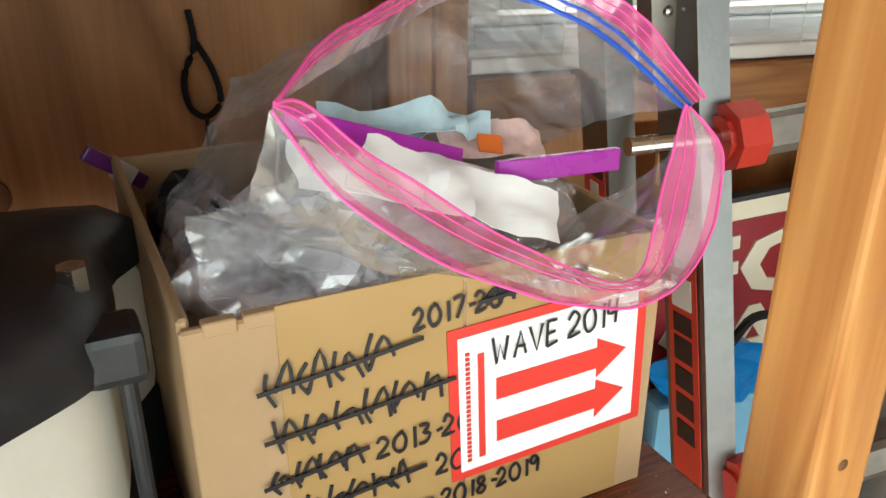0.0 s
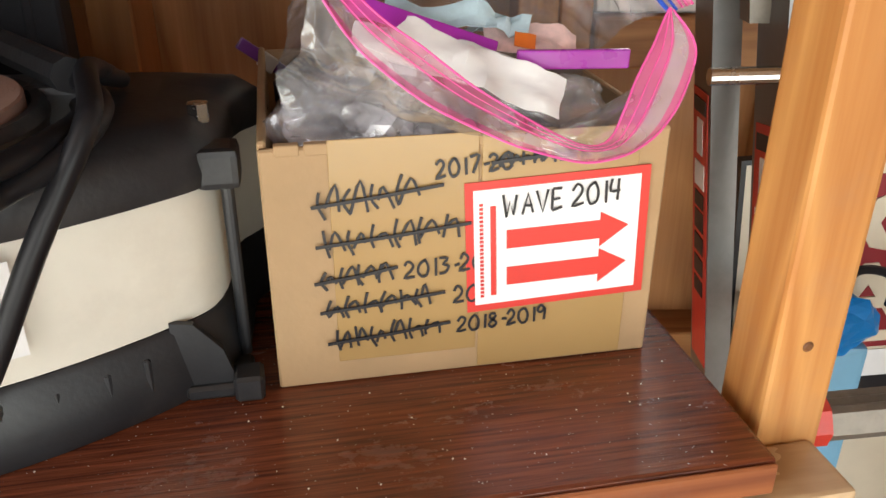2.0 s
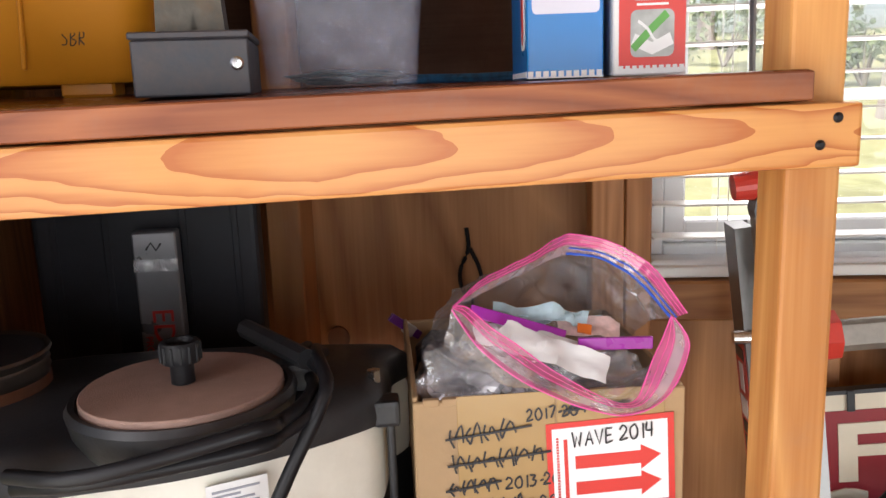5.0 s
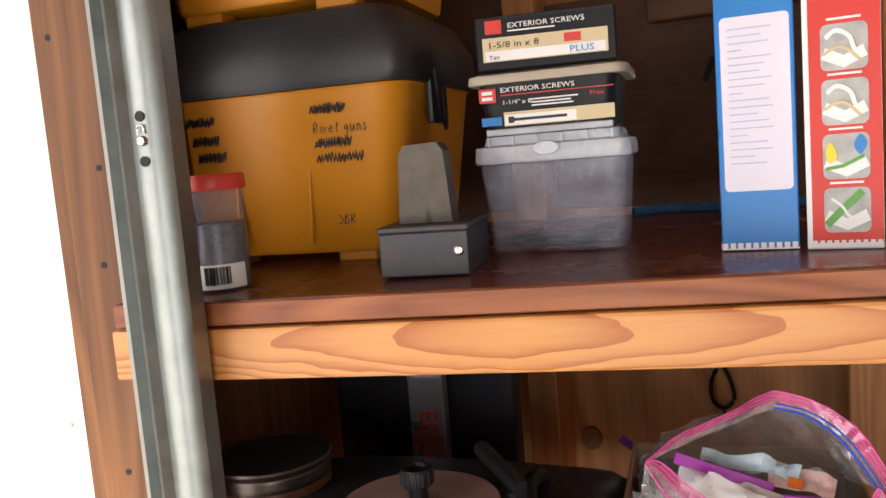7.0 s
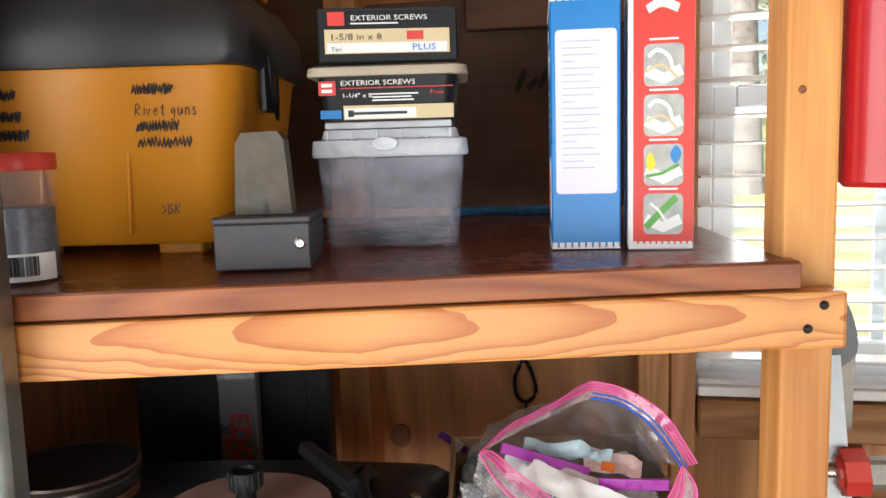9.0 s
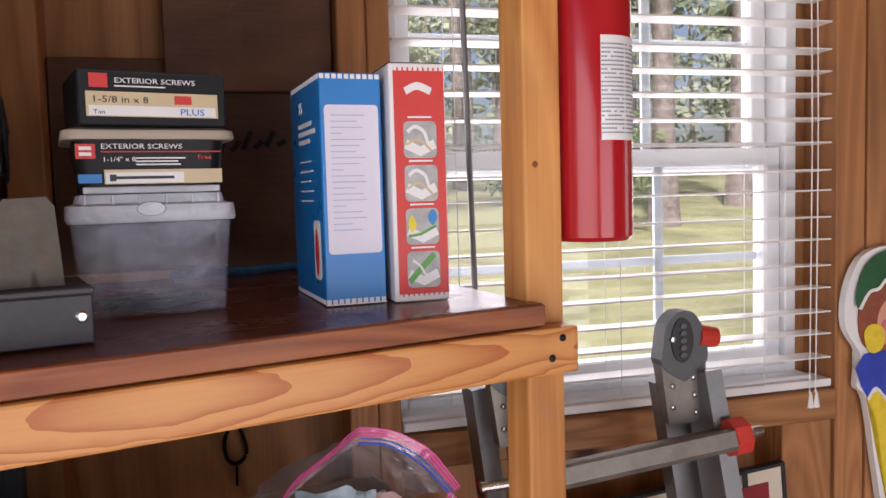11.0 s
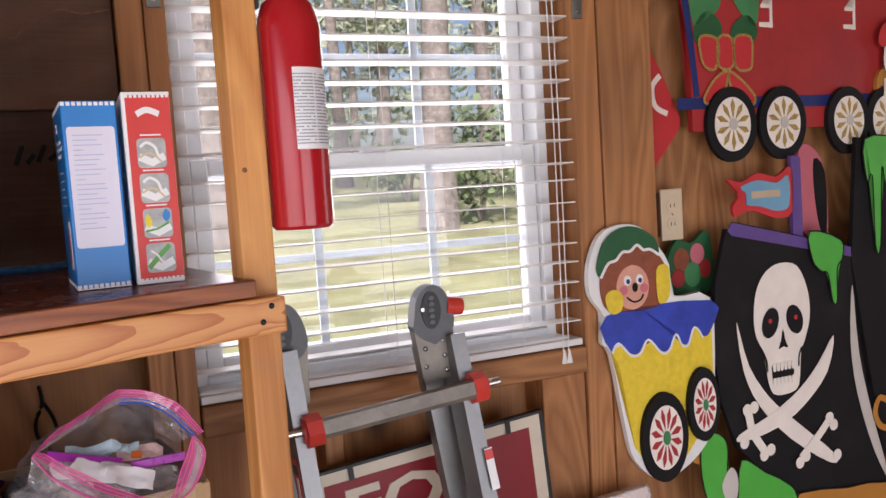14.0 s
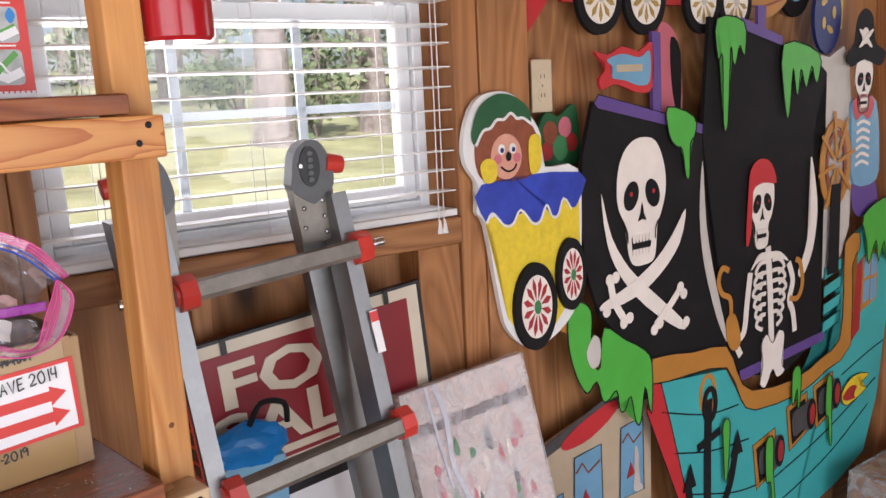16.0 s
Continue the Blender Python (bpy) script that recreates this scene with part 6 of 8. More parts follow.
def pin_jar():
    j = thing("clear_jar", "small clear jar with a red lid and barcode label", "jar")
    cx, cy = -0.268, 0.278
    part("jar_wall", lathe([(0.0, 1.3004), (0.024, 1.3004), (0.0262, 1.303), (0.0262, 1.385), (0.0262, 1.388)], cx, cy, 32), CLEARTUB, j, "clear plastic wall", True)
    part("lid", lathe([(0.0275, 1.3865), (0.028, 1.388), (0.028, 1.398), (0.027, 1.400), (0, 1.400)], cx, cy, 32), REDPLASTIC, j, "red translucent lid", True)
    part("contents", lathe([(0, 1.303), (0.0245, 1.303), (0.0245, 1.358), (0, 1.360)], cx, cy, 24), mat("dark_pins", (0.10, 0.11, 0.13), 0.4, 0.5, 0.4, 300, 0.6), j, "dark steel pins", True)
    lbm = lathe([(0.0264, 1.304), (0.0266, 1.305), (0.0266, 1.386)], cx, cy, 40)
    bmesh.ops.delete(lbm, geom=[f for f in lbm.faces if f.calc_center_median().x > cx - 0.006 or f.calc_center_median().y > cy], context="FACES")
    part("side_label", lbm, PAPER, j, "white and red paper label", True)
    lb2 = lathe([(0.0265, 1.303), (0.0267, 1.304), (0.0267, 1.324)], cx, cy, 40)
    bmesh.ops.delete(lb2, geom=[f for f in lb2.faces if f.calc_center_median().y > cy - 0.004], context="FACES")
    part("barcode_label", lb2, PAPER, j, "white barcode label", True)
    bm_ = []
    for k in range(16):
        a = radians(-88 + k * 3.0)
        bm_.append(bx(-0.0004 * (1 + k % 3 * 0.5), 0.0004 * (1 + k % 2), -0.0003, 0.0003, 1.307, 1.322, m=pose(cx + 0.0270 * math.cos(a), cy + 0.0270 * math.sin(a), 0, 0, 0, math.degrees(a) + 90)))
    tagged(part("barcode", merge(*bm_), INK, j), kind="stuff")
    j.matrix_basis = pose(0, -0.004, -0.0082)


pin_jar()


def light_boxes():
    H1, H2 = 0.212, 0.222
    a = thing("string_light_box", "tall blue carton of decorative string lights", "box")
    m = pose(0.1768, 0.326, 1.3003, 0, 0, -5) @ Matrix.Diagonal((0.86, 1, 0.972, 1))
    W1 = 0.0325
    part("carton_body", bx(-W1, W1, 0, 0.135, 0, H1, 0.0012, m=m), BLUEPRINT, a, "glossy blue printed carton")
    part("white_panel", moved(plate(rounded(-0.028, 0.029, 0.047, 0.183, 0.004, 4), -0.0008, -0.0001), m), LILACPAPER, a, "white text panel")
    bars(a, "fine_print", PALEPRINT, -0.022, 0.174, -0.0008, [0.036, 0.028, 0.034, 0.012, 0.036, 0.030, 0.026, 0.036, 0.030, 0.012, 0.034, 0.036, 0.024, 0.033, 0.036, 0.014, 0.031, 0.035, 0.020, 0.030], 0.0009, 0.0046, m)
    for z in (0.0012, H1 - 0.0055):
        part("white_trim", merge(*[bx(-W1 + 0.0006 + k * 0.0065, -W1 + 0.0051 + k * 0.0065, -0.0008, -0.0001, z, z + 0.0042, m=m) for k in range(10)]), PAPER, a, "white scalloped border")
        part("white_trim", merge(*[bx(-W1 - 0.0008, -W1 - 0.0001, 0.0006 + k * 0.0068, 0.0048 + k * 0.0068, z, z + 0.0042, m=m) for k in range(19)]), PAPER, a)
    part("white_trim", moved(bx(-W1, W1, -0.0009, -0.0001, 0.0, 0.0011), m), PAPER, a)
    sidem = m @ pose(-W1, 0, 0, 0, 0, -90)
    words("25", 0.016, PAPER, a, "lettering", sidem @ at_front(-0.092, -0.0005, 0.182))
    bars(a, "side_print", PAPER, -0.096, 0.172, -0.0002, [0.06, 0.075, 0.05], 0.0045, 0.0035, sidem)
    bars(a, "side_print", PAPER, -0.092, 0.135, -0.0002, [0.05, 0.055, 0.045, 0.055, 0.05], 0.0015, 0.008, sidem)
    part("bulb_window", moved(plate(rounded(-0.040, -0.014, 0.022, 0.078, 0.006, 3), -0.0008, -0.0001), sidem), PAPER, a)
    part("bulb_picture", moved(plate(smooth_loop([(-0.027, 0.070), (-0.020, 0.052), (-0.023, 0.032), (-0.027, 0.026), (-0.031, 0.032), (-0.034, 0.052)], 4), -0.0014, -0.0009), sidem), RED, a, "red bulb picture")

    b = thing("light_clip_box", "tall red and white carton of light clips", "box")
    m = pose(0.2340, 0.309, 1.3003, 0, 0, -9) @ Matrix.Diagonal((0.85, 1, 0.965, 1))
    W2 = 0.030
    part("carton_body", bx(-W2, W2, 0, 0.105, 0, H2, 0.0012, m=m), PAPER, b, "white printed carton")
    part("red_field", bx(-W2 + 0.0045, W2 - 0.0005, -0.0006, -0.0001, 0.005, H2 - 0.004, m=m), RED, b)
    for z in (0.004, H2 - 0.007):
        part("white_trim", merge(*[bx(-W2 + 0.0045 + k * 0.0056, -W2 + 0.0082 + k * 0.0056, -0.0011, -0.0006, z, z + 0.003, m=m) for k in range(10)]), PAPER, b, "white scalloped border")
    part("arch_badge", moved(plate(stroke(smooth_line([(-0.013, 0.196), (0.0, 0.201), (0.015, 0.196)], 5), 0.007), -0.0012, -0.0007), m), PAPER, b)
    for k in range(4):
        z0 = 0.013 + k * 0.0405
        pic = part("picture_panel", moved(plate(rounded(-0.016, 0.020, z0, z0 + 0.034, 0.005, 3), -0.0012, -0.0007), m), GREYPRINT, b, "grey clip diagram")
        bars(pic, "caption", PAPER, -0.011, z0 + 0.0385, -0.0007, [0.026], 0.0016, 0, m)
        part("roof_line", moved(plate(stroke([(-0.014, z0 + 0.013), (0.002, z0 + 0.006), (0.018, z0 + 0.013)], 0.009), -0.0017, -0.0013), m), PAPER, pic)
        if k == 0:
            part("rope_light", moved(plate(stroke([(-0.014, z0 + 0.006), (0.0, z0 + 0.019), (0.014, z0 + 0.031)], 0.006), -0.0021, -0.0018), m), GREENPRINT, pic)
            part("clip_shape", moved(plate(stroke(smooth_line([(-0.010, z0 + 0.026), (-0.002, z0 + 0.02), (0.004, z0 + 0.012), (0.014, z0 + 0.010)], 4), 0.0022), -0.0026, -0.0022), m), PAPER, pic)
        elif k == 1:
            part("bulb", moved(plate(smooth_loop([(-0.010, z0 + 0.028), (-0.005, z0 + 0.018), (-0.010, z0 + 0.012), (-0.014, z0 + 0.019)], 4), -0.0022, -0.0018), m), mat("yellow_print", (0.75, 0.60, 0.02), 0.4), pic, "yellow bulb")
            part("bulb", moved(plate(smooth_loop([(0.013, z0 + 0.033), (0.018, z0 + 0.026), (0.013, z0 + 0.018), (0.008, z0 + 0.025)], 4), -0.0022, -0.0018), m), BLUEPRINT, pic, "blue bulb")
            part("rope_light", moved(plate(stroke([(-0.014, z0 + 0.008), (0.0, z0 + 0.010), (0.016, z0 + 0.017)], 0.0025), -0.0026, -0.0022), m), GREENPRINT, pic)
        else:
            part("clip_shape", moved(plate(stroke(smooth_line([(-0.012, z0 + 0.024), (-0.004, z0 + 0.029), (0.006, z0 + 0.024), (0.010, z0 + 0.014), (0.016, z0 + 0.011)], 4), 0.0034), -0.0024, -0.0018), m), PAPER, pic)
            part("cord", moved(plate(stroke(smooth_line([(-0.014, z0 + 0.012), (0.0, z0 + 0.017), (0.014, z0 + 0.006)], 4), 0.0022), -0.0028, -0.0025), m), GOLDPRINT, pic)
    # the carton is solid; a black sheet gives the shade of an open top
    part("top_shade", bx(-W2 + 0.001, W2 - 0.001, 0.004, 0.10, H2 + 0.0003, H2 + 0.0012, m=m), INK, b, "black sheet painted as the shade inside an open top")


light_boxes()
# blue rope lying along the back of the shelf
solid("blue_rope", tube([(0.06, 0.66, 1.306), (0.10, 0.675, 1.307), (0.15, 0.67, 1.306), (0.20, 0.68, 1.307), (0.26, 0.675, 1.306)], 0.0055, 8), mat("blue_rope_fibre", (0.010, 0.11, 0.26), 0.7, 0, 0.5, 120, 0.8, 400), "thin blue rope along the back of the shelf", "rope", shade=True)


def track():
    """Galvanised door track standing in front of the shelf's end."""
    t = thing("door_track", "upright galvanised steel door track with slots", "door track")
    prof = [(-0.305, 0.215), (-0.300, 0.196), (-0.292, 0.189), (-0.288, 0.197), (-0.284, 0.190), (-0.279, 0.186), (-0.274, 0.192), (-0.270, 0.190), (-0.262, 0.186), (-0.253, 0.188), (-0.247, 0.196), (-0.247, 0.214),
            (-0.250, 0.214), (-0.250, 0.198), (-0.255, 0.191), (-0.262, 0.189), (-0.270, 0.193), (-0.275, 0.196), (-0.279, 0.190), (-0.284, 0.194), (-0.288, 0.201), (-0.292, 0.193), (-0.298, 0.198), (-0.302, 0.215)]
    prof = [(x + 0.009 + (x + 0.247) * 0.14, y - 0.016) for x, y in prof]
    part("channel", loft([[(x, y, FL) for x, y in prof], [(x, y, 2.1) for x, y in prof]]), GALV, t, "ribbed galvanised channel", True)
    for z in (1.405, 1.438):
        part("slot", lathe([(0, 0.0006), (0.0040, 0.0006), (0.0040, 0)], 0, 0, 14), BLACKSHEEN, t, "round hole").matrix_basis = pose(-0.2555, 0.1702, z, 90)
    part("bolt", lathe([(0, 0.003), (0.003, 0.0025), (0.0042, 0)], 0, 0, 14), STEEL, t).matrix_basis = pose(-0.2555, 0.1702, 1.420, 90)
    part("bolt_clip", tube([(-0.2585, 0.1695, 1.425), (-0.2575, 0.169, 1.431), (-0.2535, 0.169, 1.431), (-0.253, 0.1695, 1.425)], 0.0008, 6), STEEL, t)


track()


def extinguisher():
    e = thing("fire_extinguisher", "red fire extinguisher with white label hung on the post", "fire extinguisher")
    cx, cy, r = 0.390, 0.262, 0.0370
    part("cylinder", lathe([(0.0, 1.350), (r - 0.004, 1.350), (r, 1.354), (r, 1.580), (r - 0.002, 1.592), (r * 0.82, 1.608), (r * 0.55, 1.618), (0.016, 1.623), (0.0155, 1.634), (0, 1.634)], cx, cy, 48), REDENAMEL, e, "glossy red steel cylinder", True)
    part("neck", lathe([(0.0175, 1.634), (0.019, 1.636), (0.019, 1.655), (0.015, 1.660), (0, 1.660)], cx, cy, 24), BLACK, e, "black valve neck", True)
    part("handle", merge(bx(cx - 0.055, cx + 0.02, cy - 0.009, cy + 0.009, 1.660, 1.668, 0.003, 2), bx(cx - 0.058, cx + 0.01, cy - 0.008, cy + 0.008, 1.682, 1.690, 0.003, 2), bx(cx, cx + 0.02, cy - 0.008, cy + 0.008, 1.668, 1.69, 0.002)), BLACK, e, "black squeeze handle")
    part("nozzle", cyl((cx + 0.012, cy - 0.014, 1.648), (cx + 0.03, cy - 0.028, 1.644), 0.006, n=14), BLACK, e)
    lab = lathe([(r + 0.0003, 1.441), (r + 0.0005, 1.442), (r + 0.0005, 1.532), (r + 0.0003, 1.533)], cx, cy, 64)
    bmesh.ops.delete(lab, geom=[f for f in lab.faces if not (-115 < math.degrees(math.atan2(f.calc_center_median().y - cy, f.calc_center_median().x - cx)) < -28)], context="FACES")
    lb = part("label", lab, PAPER, e, "white instruction label", True)
    rows = []
    for k in range(22):
        z = 1.526 - k * 0.0037
        for a0 in (-110, -70):
            for j in range(8):
                if random.random() < 0.9:
                    a = radians(a0 + j * 4.6)
                    rows.append(bx(-0.0012, 0.0012, -0.0003, 0.0003, z - 0.0014, z, m=pose(cx + (r + 0.0008) * math.cos(a), cy + (r + 0.0008) * math.sin(a), 0, 0, 0, math.degrees(a) + 90)))
    part("fine_print", merge(*rows), LETTERGREY, lb)
    br = part("bracket", merge(bx(0.3485, 0.3525, cy - 0.012, cy + 0.012, 1.60, 1.66, 0.001), bx(0.3525, 0.380, cy - 0.012, cy + 0.012, 1.636, 1.650, 0.002)), BLACK, e, "black wall bracket")


extinguisher()


# ---- along the window wall ----
FRAME[0] = WALL_FRAME


def layer(par, name, pts, col, y, label="", th=0.0012, edge=0.0):
    """A painted area, a thin coat above the board; edge adds a black outline under it."""
    ob = part(name, plate(pts, y - th, y), PAINT[col] if col in PAINT else col, par, label)
    if edge:
        part("outline", plate(stroke(list(pts) + [pts[0]], edge), y - th - 0.0006, y - th - 0.0001), BLACKPAINT, ob)
    return ob


def outlet():
    o = thing("outlet", "white double power outlet on the plywood", "outlet")
    part("outlet_box", bx(1.250, 1.296, 0.808, 0.8495, 1.245, 1.342, 0.002), GALV, o, "metal wall box")
    pl = part("cover_plate", bx(1.2435, 1.3015, 0.802, 0.8079, 1.237, 1.349, 0.0025, 2), OUTLETMAT, o)
    for z in (1.273, 1.313):
        rc = part("receptacle", lathe([(0.015, 0), (0.0145, 0.0015), (0, 0.0015)], 0, 0, 24), OUTLETMAT, pl)
        rc.matrix_basis = pose(1.2725, 0.802, z, 90)
        for dx in (-0.005, 0.005):
            part("slot", bx(dx - 0.0008, dx + 0.0008, -0.004, 0.004, 0.0016, 0.002), BLACKSHEEN, rc)
    part("screw", lathe([(0.003, 0), (0.002, 0.001), (0, 0.001)], 0, 0, 12), STEEL, pl).matrix_basis = pose(1.2725, 0.802, 1.293, 90)


outlet()


def spoked(par, cx, cz, r, y, spokes, rim, disc, ray, hub, squash=1.0):
    """A painted wagon wheel: black tyre, pale disc, wedge spokes, hub."""
    w = part("wheel", plate(oval(cx, cz, r * squash, r, 36), y - 0.012, y), PAINT[rim], par, "black-rimmed painted wheel")
    part("wheel_disc", plate(oval(cx, cz, r * 0.72 * squash, r * 0.72, 32), y - 0.0135, y - 0.0122), PAINT[disc], w)
    for k in range(spokes):
        a = 2 * math.pi * (k + 0.5) / spokes
        d, nn = Vector((math.cos(a) * squash, math.sin(a))), Vector((-math.sin(a) * squash, math.cos(a)))
        c = Vector((cx, cz))
        pts = [tuple(c + d * r * 0.18), tuple(c + d * r * 0.5 + nn * r * 0.085), tuple(c + d * r * 0.68), tuple(c + d * r * 0.5 - nn * r * 0.085)]
        part("spoke", plate(pts, y - 0.0148, y - 0.0137), PAINT[ray], w)
    part("hub", plate(oval(cx, cz, r * 0.16 * squash, r * 0.16, 16), y - 0.016, y - 0.015), PAINT[hub], w)


def wagon():
    w = thing("wagon_cutout", "painted plywood cutout of a yellow wagon with blue scallops", "cutout")
    hung = Vector((0.0597, -0.5335, 1.281))     # drawn a little smaller, so that it stands in front of the studs
    w.matrix_basis = WALL_FRAME @ Matrix.Translation(hung) @ Matrix.Scale(0.961, 4) @ Matrix.Translation(-hung)
    y = 0.800
    body = [(1.055, 1.208), (1.085, 1.268), (1.137, 1.286), (1.190, 1.276), (1.234, 1.232), (1.262, 1.188), (1.272, 1.118), (1.372, 1.104), (1.378, 0.920), (1.365, 0.80), (1.300, 0.735), (1.215, 0.715), (1.150, 0.770), (1.128, 0.850), (1.100, 1.010), (1.078, 1.040), (1.086, 1.095), (1.054, 1.145)]
    part("board", plate(smooth_loop(body, 3), y, y + 0.014), WHITE, w, "white-edged plywood board")
    layer(w, "yellow_panel", [(1.098, 1.020), (1.372, 1.085), (1.372, 0.92), (1.33, 0.80), (1.27, 0.735), (1.20, 0.732), (1.150, 0.80), (1.120, 0.98)], "yellow", y - 0.0003, "speckled yellow paint")
    layer(w, "blue_band", smooth_loop([(1.092, 1.097), (1.374, 1.098), (1.368, 1.030), (1.345, 1.020), (1.322, 1.047), (1.303, 1.010), (1.285, 1.012), (1.270, 1.038), (1.250, 1.004), (1.228, 1.003), (1.195, 1.036), (1.172, 1.008), (1.148, 1.008), (1.117, 1.038), (1.100, 1.018)], 3), "blue", y - 0.0018, "blue scalloped cloth")
    layer(w, "hair", smooth_loop([(1.078, 1.170), (1.100, 1.215), (1.160, 1.240), (1.215, 1.228), (1.250, 1.180), (1.232, 1.105), (1.13, 1.100), (1.088, 1.115)], 4), "brown", y - 0.0018)
    layer(w, "round_patch", oval(1.160, 1.150, 0.042, 0.048), "flesh", y - 0.0034)
    layer(w, "hat", smooth_loop([(1.070, 1.205), (1.091, 1.255), (1.132, 1.279), (1.178, 1.277), (1.222, 1.250), (1.230, 1.215), (1.205, 1.226), (1.173, 1.238), (1.135, 1.226), (1.105, 1.210), (1.078, 1.180)], 4), "darkgreen", y - 0.0050)
    layer(w, "mitten", smooth_loop([(1.088, 1.135), (1.105, 1.150), (1.130, 1.140), (1.128, 1.105), (1.100, 1.100)], 4), "yellow", y - 0.0050)
    layer(w, "mitten", smooth_loop([(1.222, 1.178), (1.240, 1.192), (1.256, 1.180), (1.254, 1.120), (1.226, 1.110)], 4), "yellow", y - 0.0050)
    spoked(w, 1.224, 0.812, 0.100, y - 0.0020, 12, "black", "bone", "red", "midgreen", 0.62)
    spoked(w, 1.333, 0.868, 0.084, y - 0.0036, 12, "black", "bone", "red", "midgreen", 0.52)
    for x in (1.146, 1.177):
        layer(w, "round_dot", oval(x, 1.166, 0.0095, 0.011, 14), "white", y - 0.0050)
        layer(w, "round_dot", oval(x + 0.001, 1.164, 0.0045, 0.0055, 12), "navy", y - 0.0064)
        layer(w, "round_dot", oval(x + (0.012 if x > 1.16 else -0.010), 1.146, 0.010, 0.010, 14), "pink", y - 0.0047)
    layer(w, "round_dot", oval(1.164, 1.150, 0.007, 0.010, 14), "black", y - 0.0064)
    layer(w, "curved_line", stroke(smooth_line([(1.143, 1.130), (1.160, 1.119), (1.178, 1.122), (1.186, 1.133)], 5), 0.004), "black", y - 0.0050)
    layer(w, "hat_edge", stroke(smooth_line([(1.078, 1.178), (1.098, 1.207), (1.118, 1.212), (1.135, 1.228), (1.155, 1.228), (1.173, 1.240), (1.190, 1.228), (1.207, 1.228), (1.230, 1.214)], 4), 0.006), "white", y - 0.0064)
    layer(w, "cloth_edge", stroke(smooth_line([(1.100, 1.014), (1.117, 1.034), (1.148, 1.004), (1.172, 1.004), (1.195, 1.032), (1.228, 0.999), (1.250, 1.000), (1.270, 1.034), (1.285, 1.008), (1.303, 1.006), (1.322, 1.043), (1.345, 1.016)], 4), 0.005), "white", y - 0.0033)


wagon()
wr = thing("wreath_cutout", "dark green and red painted wreath cutout", "cutout")
part("board", plate(smooth_loop([(1.262, 1.19), (1.29, 1.235), (1.33, 1.225), (1.375, 1.25), (1.39, 1.19), (1.385, 1.12), (1.30, 1.10), (1.262, 1.14)], 4), 0.812, 0.824), PAINT["darkgreen"], wr)
for x, z, r, c in ((1.30, 1.19, 0.022, "brown"), (1.345, 1.20, 0.020, "pink"), (1.33, 1.155, 0.024, "midgreen"), (1.365, 1.165, 0.018, "red"), (1.29, 1.15, 0.018, "red")):
    layer(wr, "painted_patch", smooth_loop(oval(x, z, r, r * 1.2, 7), 2), c, 0.8118)


